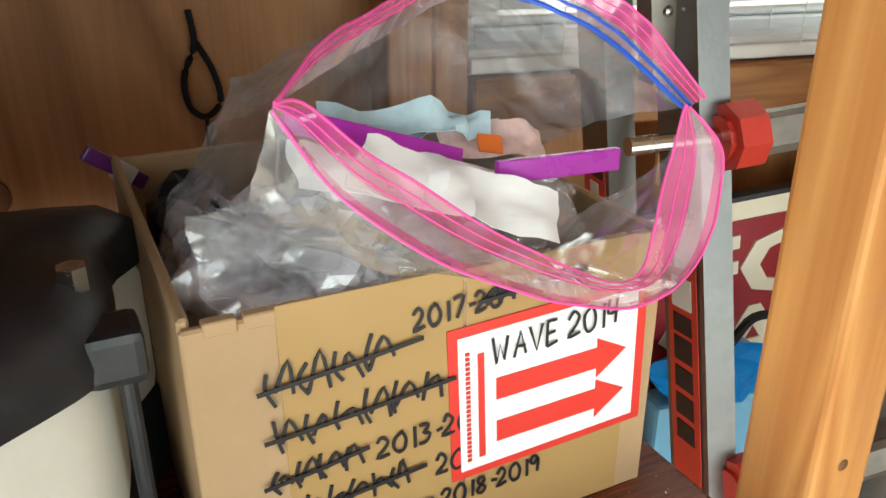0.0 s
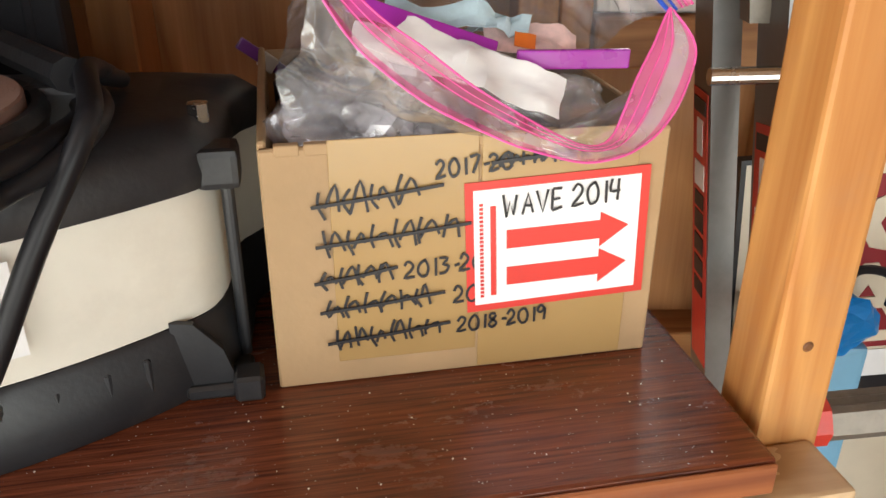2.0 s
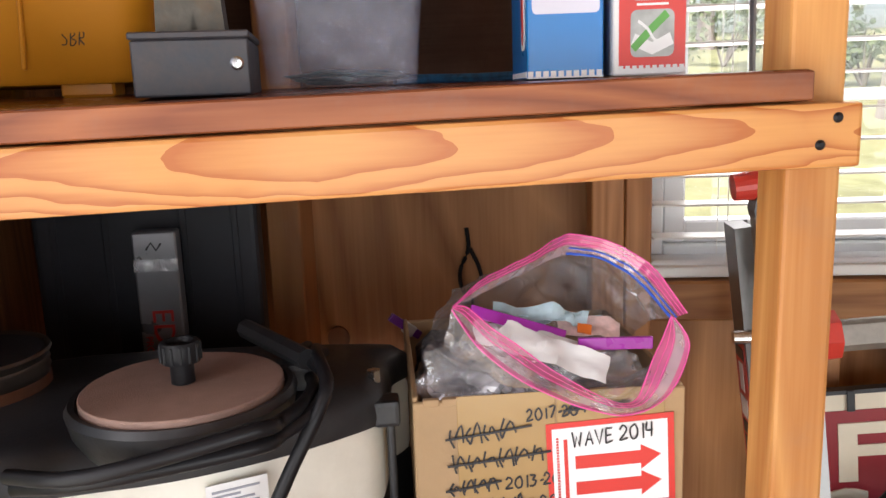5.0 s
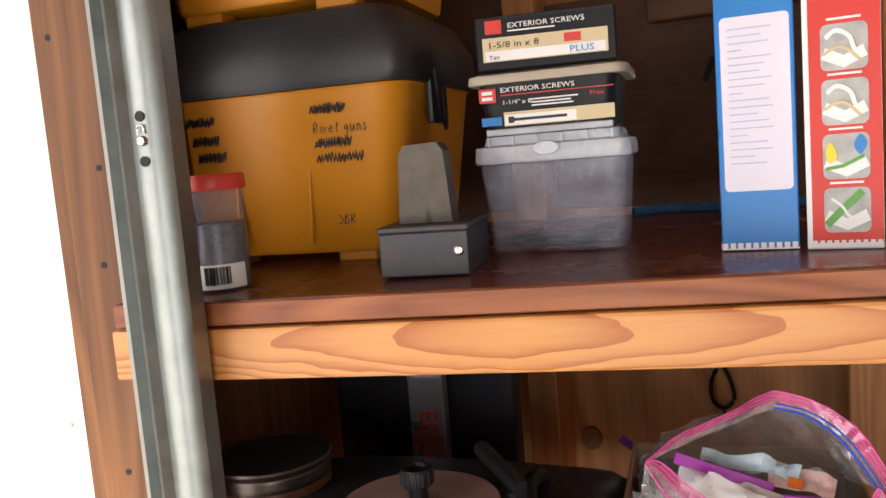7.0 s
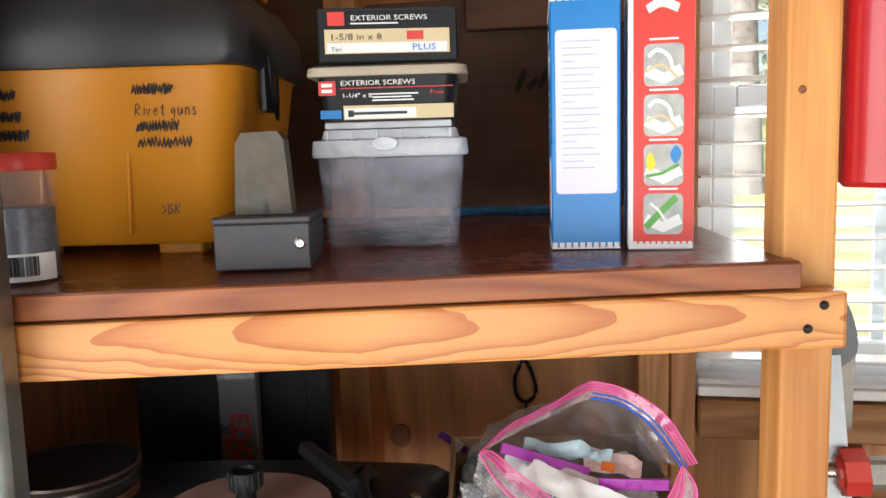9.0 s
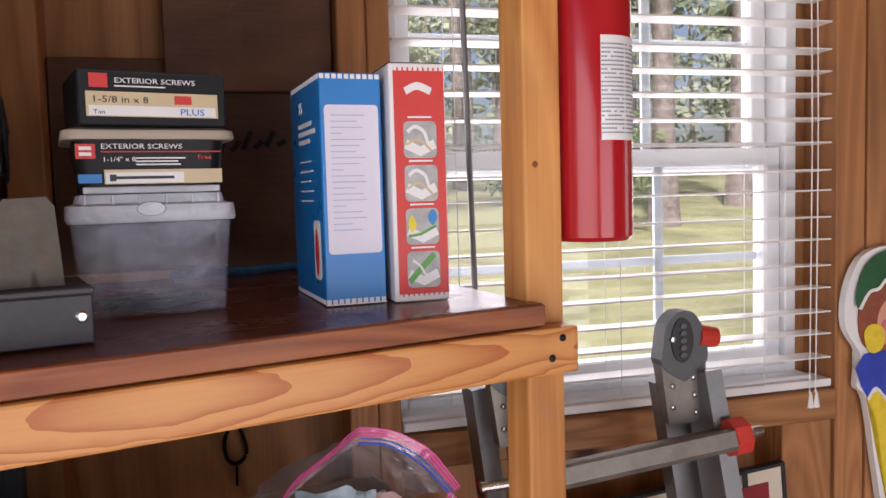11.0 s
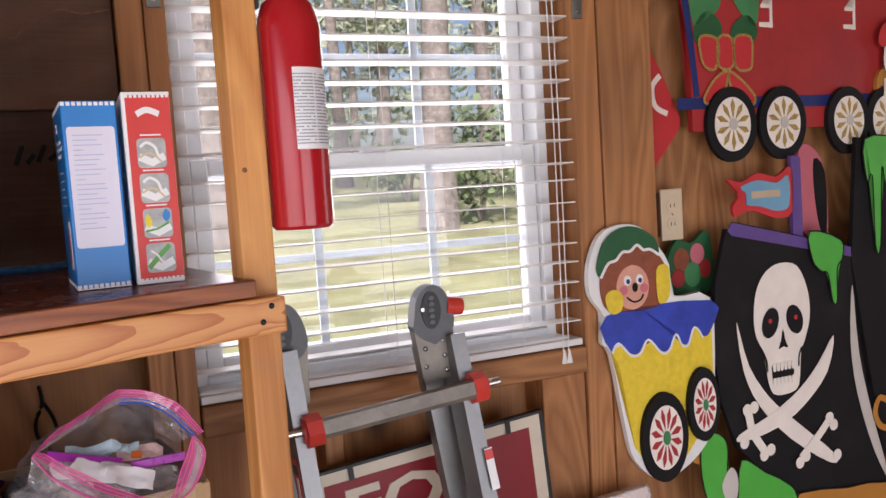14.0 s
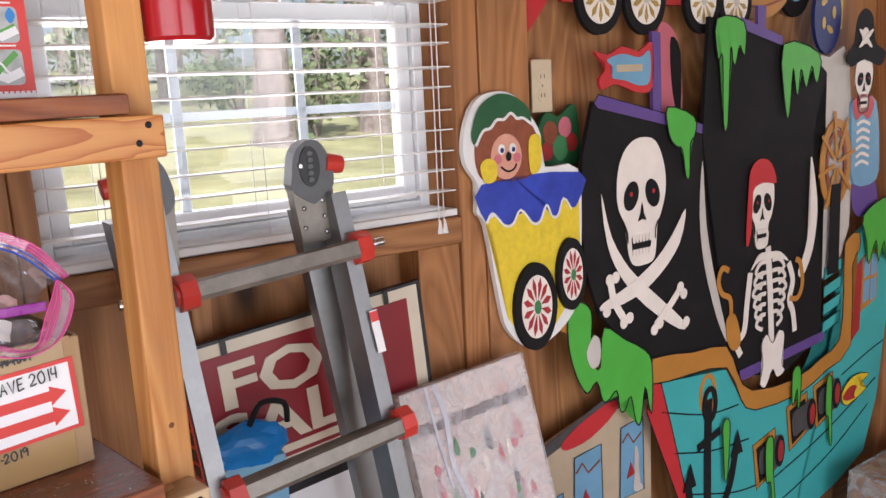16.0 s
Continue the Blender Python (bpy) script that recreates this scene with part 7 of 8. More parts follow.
def train():
    t = thing("train_cutout", "red painted plywood train car with holly wreath and bow", "cutout")
    y = 0.800
    part("board", plate([(1.336, 1.470), (1.990, 1.470), (1.990, 2.02), (1.336, 2.02), (1.330, 1.86), (1.318, 1.80), (1.336, 1.70)], y, y + 0.014), PAINT["red"], t, "brick red plywood body")
    layer(t, "blue_strip", [(1.296, 1.518), (1.992, 1.518), (1.992, 1.546), (1.296, 1.543)], "navy", y - 0.0003, "dark blue chassis stripe")
    layer(t, "blue_edge", stroke(smooth_line([(1.350, 1.545), (1.338, 1.66), (1.322, 1.80), (1.335, 1.88), (1.375, 1.93)], 5), 0.016), "navy", y - 0.0004)
    for cx in (1.436, 1.587, 1.797, 1.928):
        spoked(t, cx, 1.482, 0.083 if cx < 1.7 else 0.080, y - 0.0022, 10, "black", "bone", "gold", "grey", 0.86)
    for pts, c in (([(1.335, 1.80), (1.36, 1.86), (1.40, 1.88), (1.43, 1.81), (1.42, 1.74), (1.39, 1.72), (1.345, 1.70)], "midgreen"), ([(1.405, 1.85), (1.46, 1.88), (1.49, 1.83), (1.46, 1.775), (1.425, 1.77)], "darkgreen"),
                   ([(1.455, 1.78), (1.48, 1.83), (1.53, 1.81), (1.535, 1.75), (1.52, 1.70), (1.475, 1.735)], "midgreen"), ([(1.345, 1.69), (1.38, 1.73), (1.42, 1.71), (1.42, 1.66), (1.36, 1.655)], "darkgreen"), ([(1.455, 1.70), (1.50, 1.725), (1.53, 1.69), (1.50, 1.655), (1.455, 1.66)], "darkgreen")):
        layer(t, "holly_leaf", smooth_loop(pts, 3), c, y - 0.0018, "painted holly leaf")
    for pts in ([(1.362, 1.675), (1.405, 1.672), (1.412, 1.640), (1.400, 1.605), (1.372, 1.610), (1.360, 1.640)], [(1.412, 1.672), (1.450, 1.672), (1.452, 1.612), (1.412, 1.610)], [(1.458, 1.672), (1.505, 1.676), (1.508, 1.630), (1.500, 1.604), (1.460, 1.608)],
                [(1.435, 1.600), (1.400, 1.585), (1.368, 1.545), (1.372, 1.530), (1.395, 1.532), (1.420, 1.545), (1.432, 1.575)], [(1.440, 1.600), (1.475, 1.580), (1.512, 1.545), (1.508, 1.526), (1.485, 1.536), (1.455, 1.540), (1.440, 1.575)]):
        sm = smooth_loop(pts, 3)
        ob = layer(t, "bow", sm, "brightred", y - 0.0034, "red bow with gold glitter edge")
        part("glitter_edge", plate(stroke(sm + [sm[0]], 0.006), y - 0.0056, y - 0.0047), PAINT["gold"], ob)
    words("NAVARRE", 0.060, PAINT["bone"], t, "lettering", at_front(1.540, y - 0.0012, 1.803, 0, -3) @ Matrix.Diagonal((0.70, 1, 1, 1)), "hand-painted white lettering", 0.0008, 0.0012)
    for x in (1.535, 1.80):
        layer(t, "window_mark", [(x, 1.700), (x + 0.04, 1.698), (x + 0.04, 1.785), (x + 0.032, 1.785), (x + 0.032, 1.75), (x + 0.005, 1.75), (x + 0.005, 1.742), (x + 0.032, 1.742), (x + 0.032, 1.710), (x, 1.710)], "bone", y - 0.0010, "white painted window corner")


train()
rp = thing("red_cutout", "red plywood cutout with a white crescent", "cutout")
part("board", plate(smooth_loop([(1.222, 1.64), (1.262, 1.62), (1.300, 1.54), (1.318, 1.49), (1.282, 1.44), (1.240, 1.39), (1.222, 1.33)], 4), 0.820, 0.832), PAINT["brightred"], rp)
layer(rp, "crescent", stroke(smooth_line([(1.268, 1.595), (1.246, 1.570), (1.252, 1.530), (1.284, 1.512)], 6), 0.012), "bone", 0.8196)


def bone_figure(par, y, cx, top, w, h):
    """A plain painted skull shape."""
    pts = [(0, 1), (0.30, 0.96), (0.48, 0.76), (0.50, 0.55), (0.40, 0.38), (0.33, 0.30), (0.28, 0.05), (0.08, 0.0), (-0.18, 0.02), (-0.28, 0.16), (-0.30, 0.32), (-0.44, 0.46), (-0.48, 0.62), (-0.42, 0.82), (-0.25, 0.95)]
    o = layer(par, "skull_shape", smooth_loop([(cx + a * w, top - h + b * h) for a, b in pts], 3), "bone", y, "off-white painted skull shape", edge=0.0025)
    for ex, tilt in ((-0.20, -20), (0.22, 20)):
        so = layer(o, "socket", oval(cx + ex * w, top - h * 0.44, w * 0.135, h * 0.115, 20, tilt), "black", y - 0.0022)
        layer(so, "red_dot", oval(cx + ex * w * 1.05, top - h * 0.425, w * 0.028, h * 0.018, 10), "brightred", y - 0.0036)
    layer(o, "nose_mark", smooth_loop([(cx + 0.01 * w, top - h * 0.50), (cx + 0.04 * w, top - h * 0.58), (cx + 0.09 * w, top - h * 0.645), (cx + 0.01 * w, top - h * 0.63), (cx - 0.07 * w, top - h * 0.645), (cx - 0.02 * w, top - h * 0.58)], 2), "black", y - 0.0022)
    layer(o, "jaw_mark", [(cx - 0.20 * w, top - h * 0.765), (cx + 0.19 * w, top - h * 0.765), (cx + 0.17 * w, top - h * 0.90), (cx - 0.18 * w, top - h * 0.895)], "black", y - 0.0022)
    for k in range(6):
        a = cx - 0.185 * w + k * 0.064 * w
        for z0, z1 in ((0.752, 0.805), (0.862, 0.91)):
            layer(o, "tooth", smooth_loop([(a, top - h * z0), (a + 0.050 * w, top - h * z0), (a + 0.046 * w, top - h * z1), (a + 0.006 * w, top - h * z1)], 2), "bone", y - 0.0036)
    for sg in (-1, 1):
        layer(o, "cheek_line", stroke(smooth_line([(cx + sg * 0.33 * w, top - h * 0.66), (cx + sg * 0.28 * w, top - h * 0.72), (cx + sg * 0.27 * w, top - h * 0.80)], 4), w * 0.018), "black", y - 0.0022)
    return o


def ship():
    s = thing("ship_cutout", "large painted plywood pirate ship with black sails and teal hull", "cutout")
    y = 0.756
    # sails and masts
    part("mast", plate([(1.576, 1.405), (1.605, 1.402), (1.609, 1.204), (1.579, 1.213)], y + 0.002, y + 0.012), PAINT["purple"], s, "purple painted mast")
    fl = layer(s, "flag", smooth_loop([(1.389, 1.361), (1.430, 1.353), (1.475, 1.371), (1.531, 1.360), (1.578, 1.379), (1.577, 1.278), (1.530, 1.267), (1.483, 1.281), (1.447, 1.289), (1.410, 1.278), (1.402, 1.302), (1.422, 1.326)], 3), "brightred", y + 0.010, "red-edged flag", 0.008)
    layer(fl, "flag_field", smooth_loop([(1.425, 1.342), (1.475, 1.355), (1.531, 1.346), (1.566, 1.360), (1.566, 1.293), (1.530, 1.283), (1.483, 1.296), (1.440, 1.303), (1.445, 1.325)], 3), "sky", y + 0.0015)
    bars(fl, "worn_lettering", PAINT["beige"], 1.455, 1.331, y + 0.0002, [0.085], 0.016, 0)
    part("sail", plate([(1.380, 1.254), (1.569, 1.207), (1.757, 1.161), (1.760, 1.070), (1.812, 0.800), (1.872, 0.587), (1.70, 0.600), (1.566, 0.619), (1.465, 0.692), (1.391, 0.763), (1.348, 0.877), (1.334, 1.008), (1.345, 1.140)], y, y + 0.012), BLACKPAINT, s, "black painted sail")
    layer(s, "yard", [(1.380, 1.250), (1.395, 1.268), (1.757, 1.182), (1.757, 1.157), (1.392, 1.237)], "purple", y - 0.0003, "purple yard arm", edge=0.002)
    part("sail", plate([(1.786, 1.440), (2.249, 1.339), (2.316, 1.292), (2.255, 1.121), (2.271, 0.974), (2.323, 0.715), (2.330, 0.52), (2.15, 0.44), (1.936, 0.480), (1.874, 0.585), (1.812, 0.800), (1.762, 1.154)], y + 0.0015, y + 0.013), BLACKPAINT, s, "black painted sail")
    layer(s, "sail_edge", smooth_loop([(1.758, 1.090), (1.775, 0.925), (1.815, 0.770), (1.871, 0.595), (1.822, 0.672), (1.768, 0.823), (1.748, 0.957)], 3), "grey", y - 0.0012, "grey sail edge")
    layer(s, "top_yard", [(1.905, 1.440), (2.09, 1.392), (2.09, 1.368), (1.912, 1.410)], "purple", y - 0.0010)
    part("mast", bx(1.985, 2.02, y + 0.003, y + 0.012, 1.40, 1.47), PAINT["purple"], s)
    part("sail", plate(smooth_loop([(2.250, 1.330), (2.330, 1.335), (2.435, 1.325), (2.470, 0.832), (2.330, 0.690), (2.282, 0.823), (2.262, 0.976), (2.268, 1.184)], 3), y + 0.003, y + 0.0145), PAINT["grey"], s, "grey painted sail")
    # big skull and crossed blades
    bone_figure(s, y - 0.0003, 1.531, 1.166, 0.176, 0.306)
    for pts in ([(1.397, 1.046), (1.428, 0.944), (1.487, 0.861), (1.567, 0.791), (1.688, 0.690), (1.670, 0.674), (1.546, 0.756), (1.458, 0.845), (1.413, 0.933)], [(1.689, 0.978), (1.667, 0.896), (1.594, 0.829), (1.506, 0.788), (1.400, 0.774), (1.393, 0.792), (1.487, 0.822), (1.577, 0.867), (1.640, 0.921)]):
        layer(s, "blade", smooth_loop(pts, 3), "bone", y - 0.0026 if pts[0][0] < 1.5 else y - 0.0039, "off-white crossed blade")
    for pts in ([(1.420, 0.838), (1.432, 0.790), (1.466, 0.740)], [(1.661, 0.774), (1.630, 0.745), (1.576, 0.704)]):
        layer(s, "cross_guard", stroke(smooth_line(pts, 4), 0.020), "bone", y - 0.0053)
    for cx, cz in ((1.416, 0.845), (1.436, 0.848), (1.462, 0.733), (1.482, 0.742), (1.570, 0.694), (1.590, 0.706), (1.667, 0.784), (1.680, 0.765), (1.690, 0.690), (1.405, 0.772)):
        layer(s, "bone_end", oval(cx, cz, 0.013, 0.014, 12), "bone", y - 0.0066)
    # standing bone figure, plain shapes
    fg = bone_figure(s, y - 0.0005, 2.012, 1.055, 0.115, 0.228)
    layer(s, "bandana", smooth_loop([(1.945, 0.985), (1.955, 1.050), (1.995, 1.075), (2.045, 1.060), (2.070, 1.005), (2.01, 1.010), (1.965, 0.990), (1.962, 0.90), (1.950, 0.850), (1.938, 0.86)], 3), "brightred", y - 0.0050, "red bandana")
    layer(s, "spine", stroke([(2.045, 0.83), (2.06, 0.70), (2.072, 0.55)], 0.024), "bone", y - 0.0010)
    for k in range(6):
        z = 0.775 - k * 0.030
        w = 0.078 - 0.006 * abs(k - 2)
        for sg in (-1, 1):
            layer(s, "rib", stroke(smooth_line([(2.052 + sg * 0.014, z + 0.014), (2.054 + sg * w * 0.7, z + 0.012), (2.056 + sg * w, z - 0.012), (2.058 + sg * w * 0.55, z - 0.028)], 4), 0.0115), "bone", y - 0.0024)
    layer(s, "collar", smooth_loop([(1.965, 0.775), (2.0, 0.815), (2.05, 0.815), (2.10, 0.808), (2.142, 0.775), (2.10, 0.79), (2.05, 0.795), (2.0, 0.795)], 3), "bone", y - 0.0036)
    layer(s, "pelvis", smooth_loop([(2.020, 0.555), (2.045, 0.580), (2.072, 0.548), (2.102, 0.580), (2.130, 0.560), (2.120, 0.480), (2.135, 0.452), (2.098, 0.440), (2.075, 0.470), (2.045, 0.425), (2.015, 0.440), (2.028, 0.490)], 3), "bone", y - 0.0036, edge=0.002)
    for pts in ([(1.962, 0.770), (1.950, 0.690), (1.938, 0.61), (1.905, 0.585), (1.925, 0.545)], [(2.142, 0.770), (2.165, 0.715), (2.150, 0.66), (2.170, 0.62), (2.182, 0.560)]):
        layer(s, "arm_bone", stroke(smooth_line(pts, 4), 0.021), "bone", y - 0.0036)
    layer(s, "cuff", smooth_loop([(1.858, 0.660), (1.895, 0.668), (1.922, 0.590), (1.895, 0.565), (1.865, 0.595)], 3), "ochre", y - 0.0050, "ochre cuff")
    layer(s, "hook", stroke(smooth_line([(1.878, 0.668), (1.872, 0.715), (1.838, 0.735), (1.822, 0.770), (1.838, 0.803), (1.866, 0.792)], 5), 0.015), "ochre", y - 0.0050, "ochre hook")
    layer(s, "cutlass", smooth_loop([(2.190, 0.735), (2.225, 0.800), (2.243, 0.900), (2.238, 1.060), (2.262, 1.000), (2.280, 0.900), (2.262, 0.790), (2.215, 0.720)], 3), "bone", y - 0.0038, "off-white cutlass blade")
    layer(s, "cutlass_guard", stroke(smooth_line([(2.150, 0.665), (2.190, 0.660), (2.212, 0.700), (2.198, 0.760), (2.175, 0.775)], 5), 0.016), "ochre", y - 0.0052)
    layer(s, "lower_yard", [(1.925, 0.500), (2.345, 0.527), (2.345, 0.497), (1.930, 0.468)], "purple", y - 0.0003)
    # steering wheel and the figure behind it
    wl = part("steering_wheel", plate(stroke(oval(2.372, 1.030, 0.072, 0.118, 30) + [(2.444, 1.030)], 0.024), y - 0.004, y - 0.001), PAINT["ochre"], s, "ochre ship's wheel")
    layer(wl, "inner_ring", stroke(oval(2.372, 1.030, 0.050, 0.090, 26) + [(2.422, 1.030)], 0.014), "brown", y - 0.0045)
    for k in range(8):
        a = 2 * math.pi * k / 8 + 0.2
        layer(wl, "wheel_spoke", stroke([(2.372 + 0.01 * math.cos(a), 1.030 + 0.02 * math.sin(a)), (2.372 + 0.098 * math.cos(a), 1.030 + 0.155 * math.sin(a))], 0.012), "ochre", y - 0.0060)
    layer(s, "post_block", [(2.345, 0.97), (2.395, 0.97), (2.40, 0.70), (2.34, 0.70)], "black", y - 0.0075)
    layer(s, "coat", smooth_loop([(2.445, 1.20), (2.50, 1.215), (2.58, 1.20), (2.610, 1.06), (2.60, 0.96), (2.47, 0.96), (2.45, 1.08)], 3), "sky", y + 0.0012, "grey-blue coat", 0.008)
    layer(s, "scarf", smooth_loop([(2.445, 1.205), (2.50, 1.225), (2.565, 1.205), (2.54, 1.150), (2.50, 1.165), (2.465, 1.150)], 3), "brightred", y - 0.0075)
    bone_figure(s, y - 0.0075, 2.498, 1.345, 0.105, 0.175)
    layer(s, "hat", smooth_loop([(2.390, 1.335), (2.43, 1.375), (2.442, 1.44), (2.485, 1.470), (2.53, 1.445), (2.545, 1.375), (2.610, 1.345), (2.58, 1.305), (2.49, 1.325), (2.42, 1.305)], 3), "black", y - 0.0120, "black hat with small crossbones")
    layer(s, "hat_mark", oval(2.488, 1.392, 0.020, 0.024, 14), "bone", y - 0.0135)
    for r in (35, -35):
        layer(s, "hat_mark", oval(2.488, 1.385, 0.046, 0.008, 12, r), "bone", y - 0.0150 - (0.0015 if r > 0 else 0))
    for k in range(6):
        z = 1.145 - k * 0.024
        layer(s, "rib", stroke(smooth_line([(2.470, z - 0.01), (2.505, z), (2.545, z - 0.012)], 4), 0.010), "bone", y - 0.0080)
    layer(s, "trousers", smooth_loop([(2.478, 0.970), (2.595, 0.965), (2.625, 0.875), (2.60, 0.84), (2.53, 0.85), (2.48, 0.88)], 3), "purple", y - 0.0008)
    # hull
    part("hull", plate([(1.597, 0.548), (1.861, 0.520), (1.939, 0.407), (1.993, 0.371), (2.217, 0.363), (2.40, 0.43), (2.440, 0.52), (2.430, 0.64), (2.46, 0.72), (2.52, 0.80), (2.62, 0.84), (2.690, 0.80), (2.715, 0.50), (2.675, 0.234), (2.605, 0.060), (2.45, 0.0), (2.20, -0.055), (1.95, -0.07), (1.771, -0.03), (1.702, 0.198), (1.640, 0.411)], y - 0.003, y + 0.014), PAINT["teal"], s, "teal painted hull with drawn planks")
    layer(s, "bow_strip", [(1.556, 0.556), (1.597, 0.548), (1.640, 0.411), (1.702, 0.198), (1.771, -0.03), (1.725, -0.02), (1.663, 0.212), (1.544, 0.484)], "brightred", y - 0.0032, "red bow strip", edge=0.003)
    layer(s, "gunwale", smooth_loop([(1.566, 0.621), (1.72, 0.602), (1.859, 0.587), (1.911, 0.498), (1.977, 0.432), (2.185, 0.413), (2.330, 0.445), (2.426, 0.482), (2.440, 0.62), (2.437, 0.784), (2.517, 0.805), (2.521, 0.745), (2.484, 0.706), (2.494, 0.449), (2.36, 0.400), (2.217, 0.361), (1.993, 0.369), (1.926, 0.420), (1.861, 0.526), (1.70, 0.545), (1.565, 0.555)], 2), "ochre", y - 0.0046, "ochre gunwale", edge=0.003)
    for pts in ([(1.60, 0.470), (1.78, 0.415), (1.92, 0.405)], [(1.645, 0.345), (1.80, 0.305), (1.97, 0.290)], [(1.69, 0.215), (1.90, 0.150), (2.02, 0.135)], [(1.73, 0.09), (2.0, 0.03), (2.35, 0.10), (2.62, 0.22)], [(2.10, 0.13), (2.35, 0.19), (2.66, 0.30)], [(2.45, 0.36), (2.60, 0.40), (2.70, 0.42)]):
        layer(s, "plank_line", stroke(smooth_line(pts, 5), 0.004), "black", y - 0.0032)
    layer(s, "red_wall", [(2.500, 0.46), (2.545, 0.49), (2.545, 0.72), (2.500, 0.69)], "red", y - 0.0032)
    wn = layer(s, "cabin_window", [(2.548, 0.545), (2.640, 0.575), (2.640, 0.745), (2.548, 0.725)], "ochre", y - 0.0032, "ochre framed cabin window")
    for x0, x1 in ((2.556, 2.590), (2.598, 2.632)):
        for z0, z1 in ((0.572, 0.642), (0.652, 0.722)):
            layer(wn, "pane", [(x0, z0), (x1, z0 + 0.008), (x1, z1 + 0.006), (x0, z1)], "sky", y - 0.0047)
    for k in range(4):
        z = 0.52 + k * 0.055
        layer(s, "stair_tread", [(2.335, z), (2.425, z + 0.02), (2.425, z + 0.055), (2.335, z + 0.035)], "teal", y - 0.0014, edge=0.0025)
    for cx, cz in ((2.050, 0.205), (2.212, 0.275), (2.350, 0.305)):
        pt = layer(s, "gun_port", [(cx - 0.062, cz + 0.058), (cx + 0.045, cz + 0.082), (cx + 0.062, cz - 0.045), (cx - 0.040, cz - 0.085)], "ochre", y - 0.0032, "ochre framed gun port", edge=0.0025)
        layer(pt, "port_dark", [(cx - 0.046, cz + 0.044), (cx + 0.033, cz + 0.062), (cx + 0.046, cz - 0.036), (cx - 0.028, cz - 0.066)], "black", y - 0.0056)
        layer(pt, "cannon", smooth_loop([(cx - 0.030, cz + 0.03), (cx + 0.03, cz + 0.045), (cx + 0.065, cz + 0.05), (cx + 0.068, cz - 0.04), (cx + 0.02, cz - 0.035), (cx - 0.025, cz - 0.04)], 3), HINGEGREY, y - 0.0070, "dark grey cannon")
        layer(pt, "cannon_mouth", oval(cx + 0.066, cz + 0.005, 0.024, 0.05, 18), "black", y - 0.0086)
        layer(pt, "cannon_bore", oval(cx + 0.068, cz + 0.005, 0.014, 0.034, 16), "red", y - 0.0101)
    layer(s, "flame", smooth_loop([(2.440, 0.290), (2.47, 0.330), (2.53, 0.345), (2.60, 0.330), (2.55, 0.305), (2.59, 0.285), (2.53, 0.265), (2.47, 0.255)], 3), "yellow", y - 0.0102, "yellow and red flame", edge=0.002)
    layer(s, "flame_core", smooth_loop([(2.448, 0.290), (2.49, 0.315), (2.53, 0.305), (2.50, 0.285), (2.52, 0.270), (2.47, 0.272)], 3), "red", y - 0.0126)
    # anchor
    layer(s, "hawse_ring", stroke(oval(1.784, 0.470, 0.030, 0.052, 20) + [(1.814, 0.470)], 0.013), "ochre", y - 0.0032)
    an = layer(s, "anchor", stroke([(1.786, 0.455), (1.783, 0.30), (1.786, 0.085)], 0.030), "black", y - 0.0048, "black painted anchor")
    layer(an, "anchor_ring", stroke(oval(1.790, 0.440, 0.024, 0.045, 18) + [(1.814, 0.440)], 0.016), "black", y - 0.0062)
    layer(an, "stock", stroke([(1.740, 0.330), (1.835, 0.355)], 0.022), "black", y - 0.0062)
    layer(an, "arms", stroke(smooth_line([(1.700, 0.245), (1.722, 0.13), (1.785, 0.085), (1.870, 0.16), (1.905, 0.275)], 5), 0.024), "black", y - 0.0076)
    for cx, cz in ((1.705, 0.255), (1.908, 0.290)):
        layer(an, "fluke", [(cx - 0.028, cz - 0.03), (cx + 0.002, cz + 0.045), (cx + 0.026, cz - 0.025)], "black", y - 0.0090)
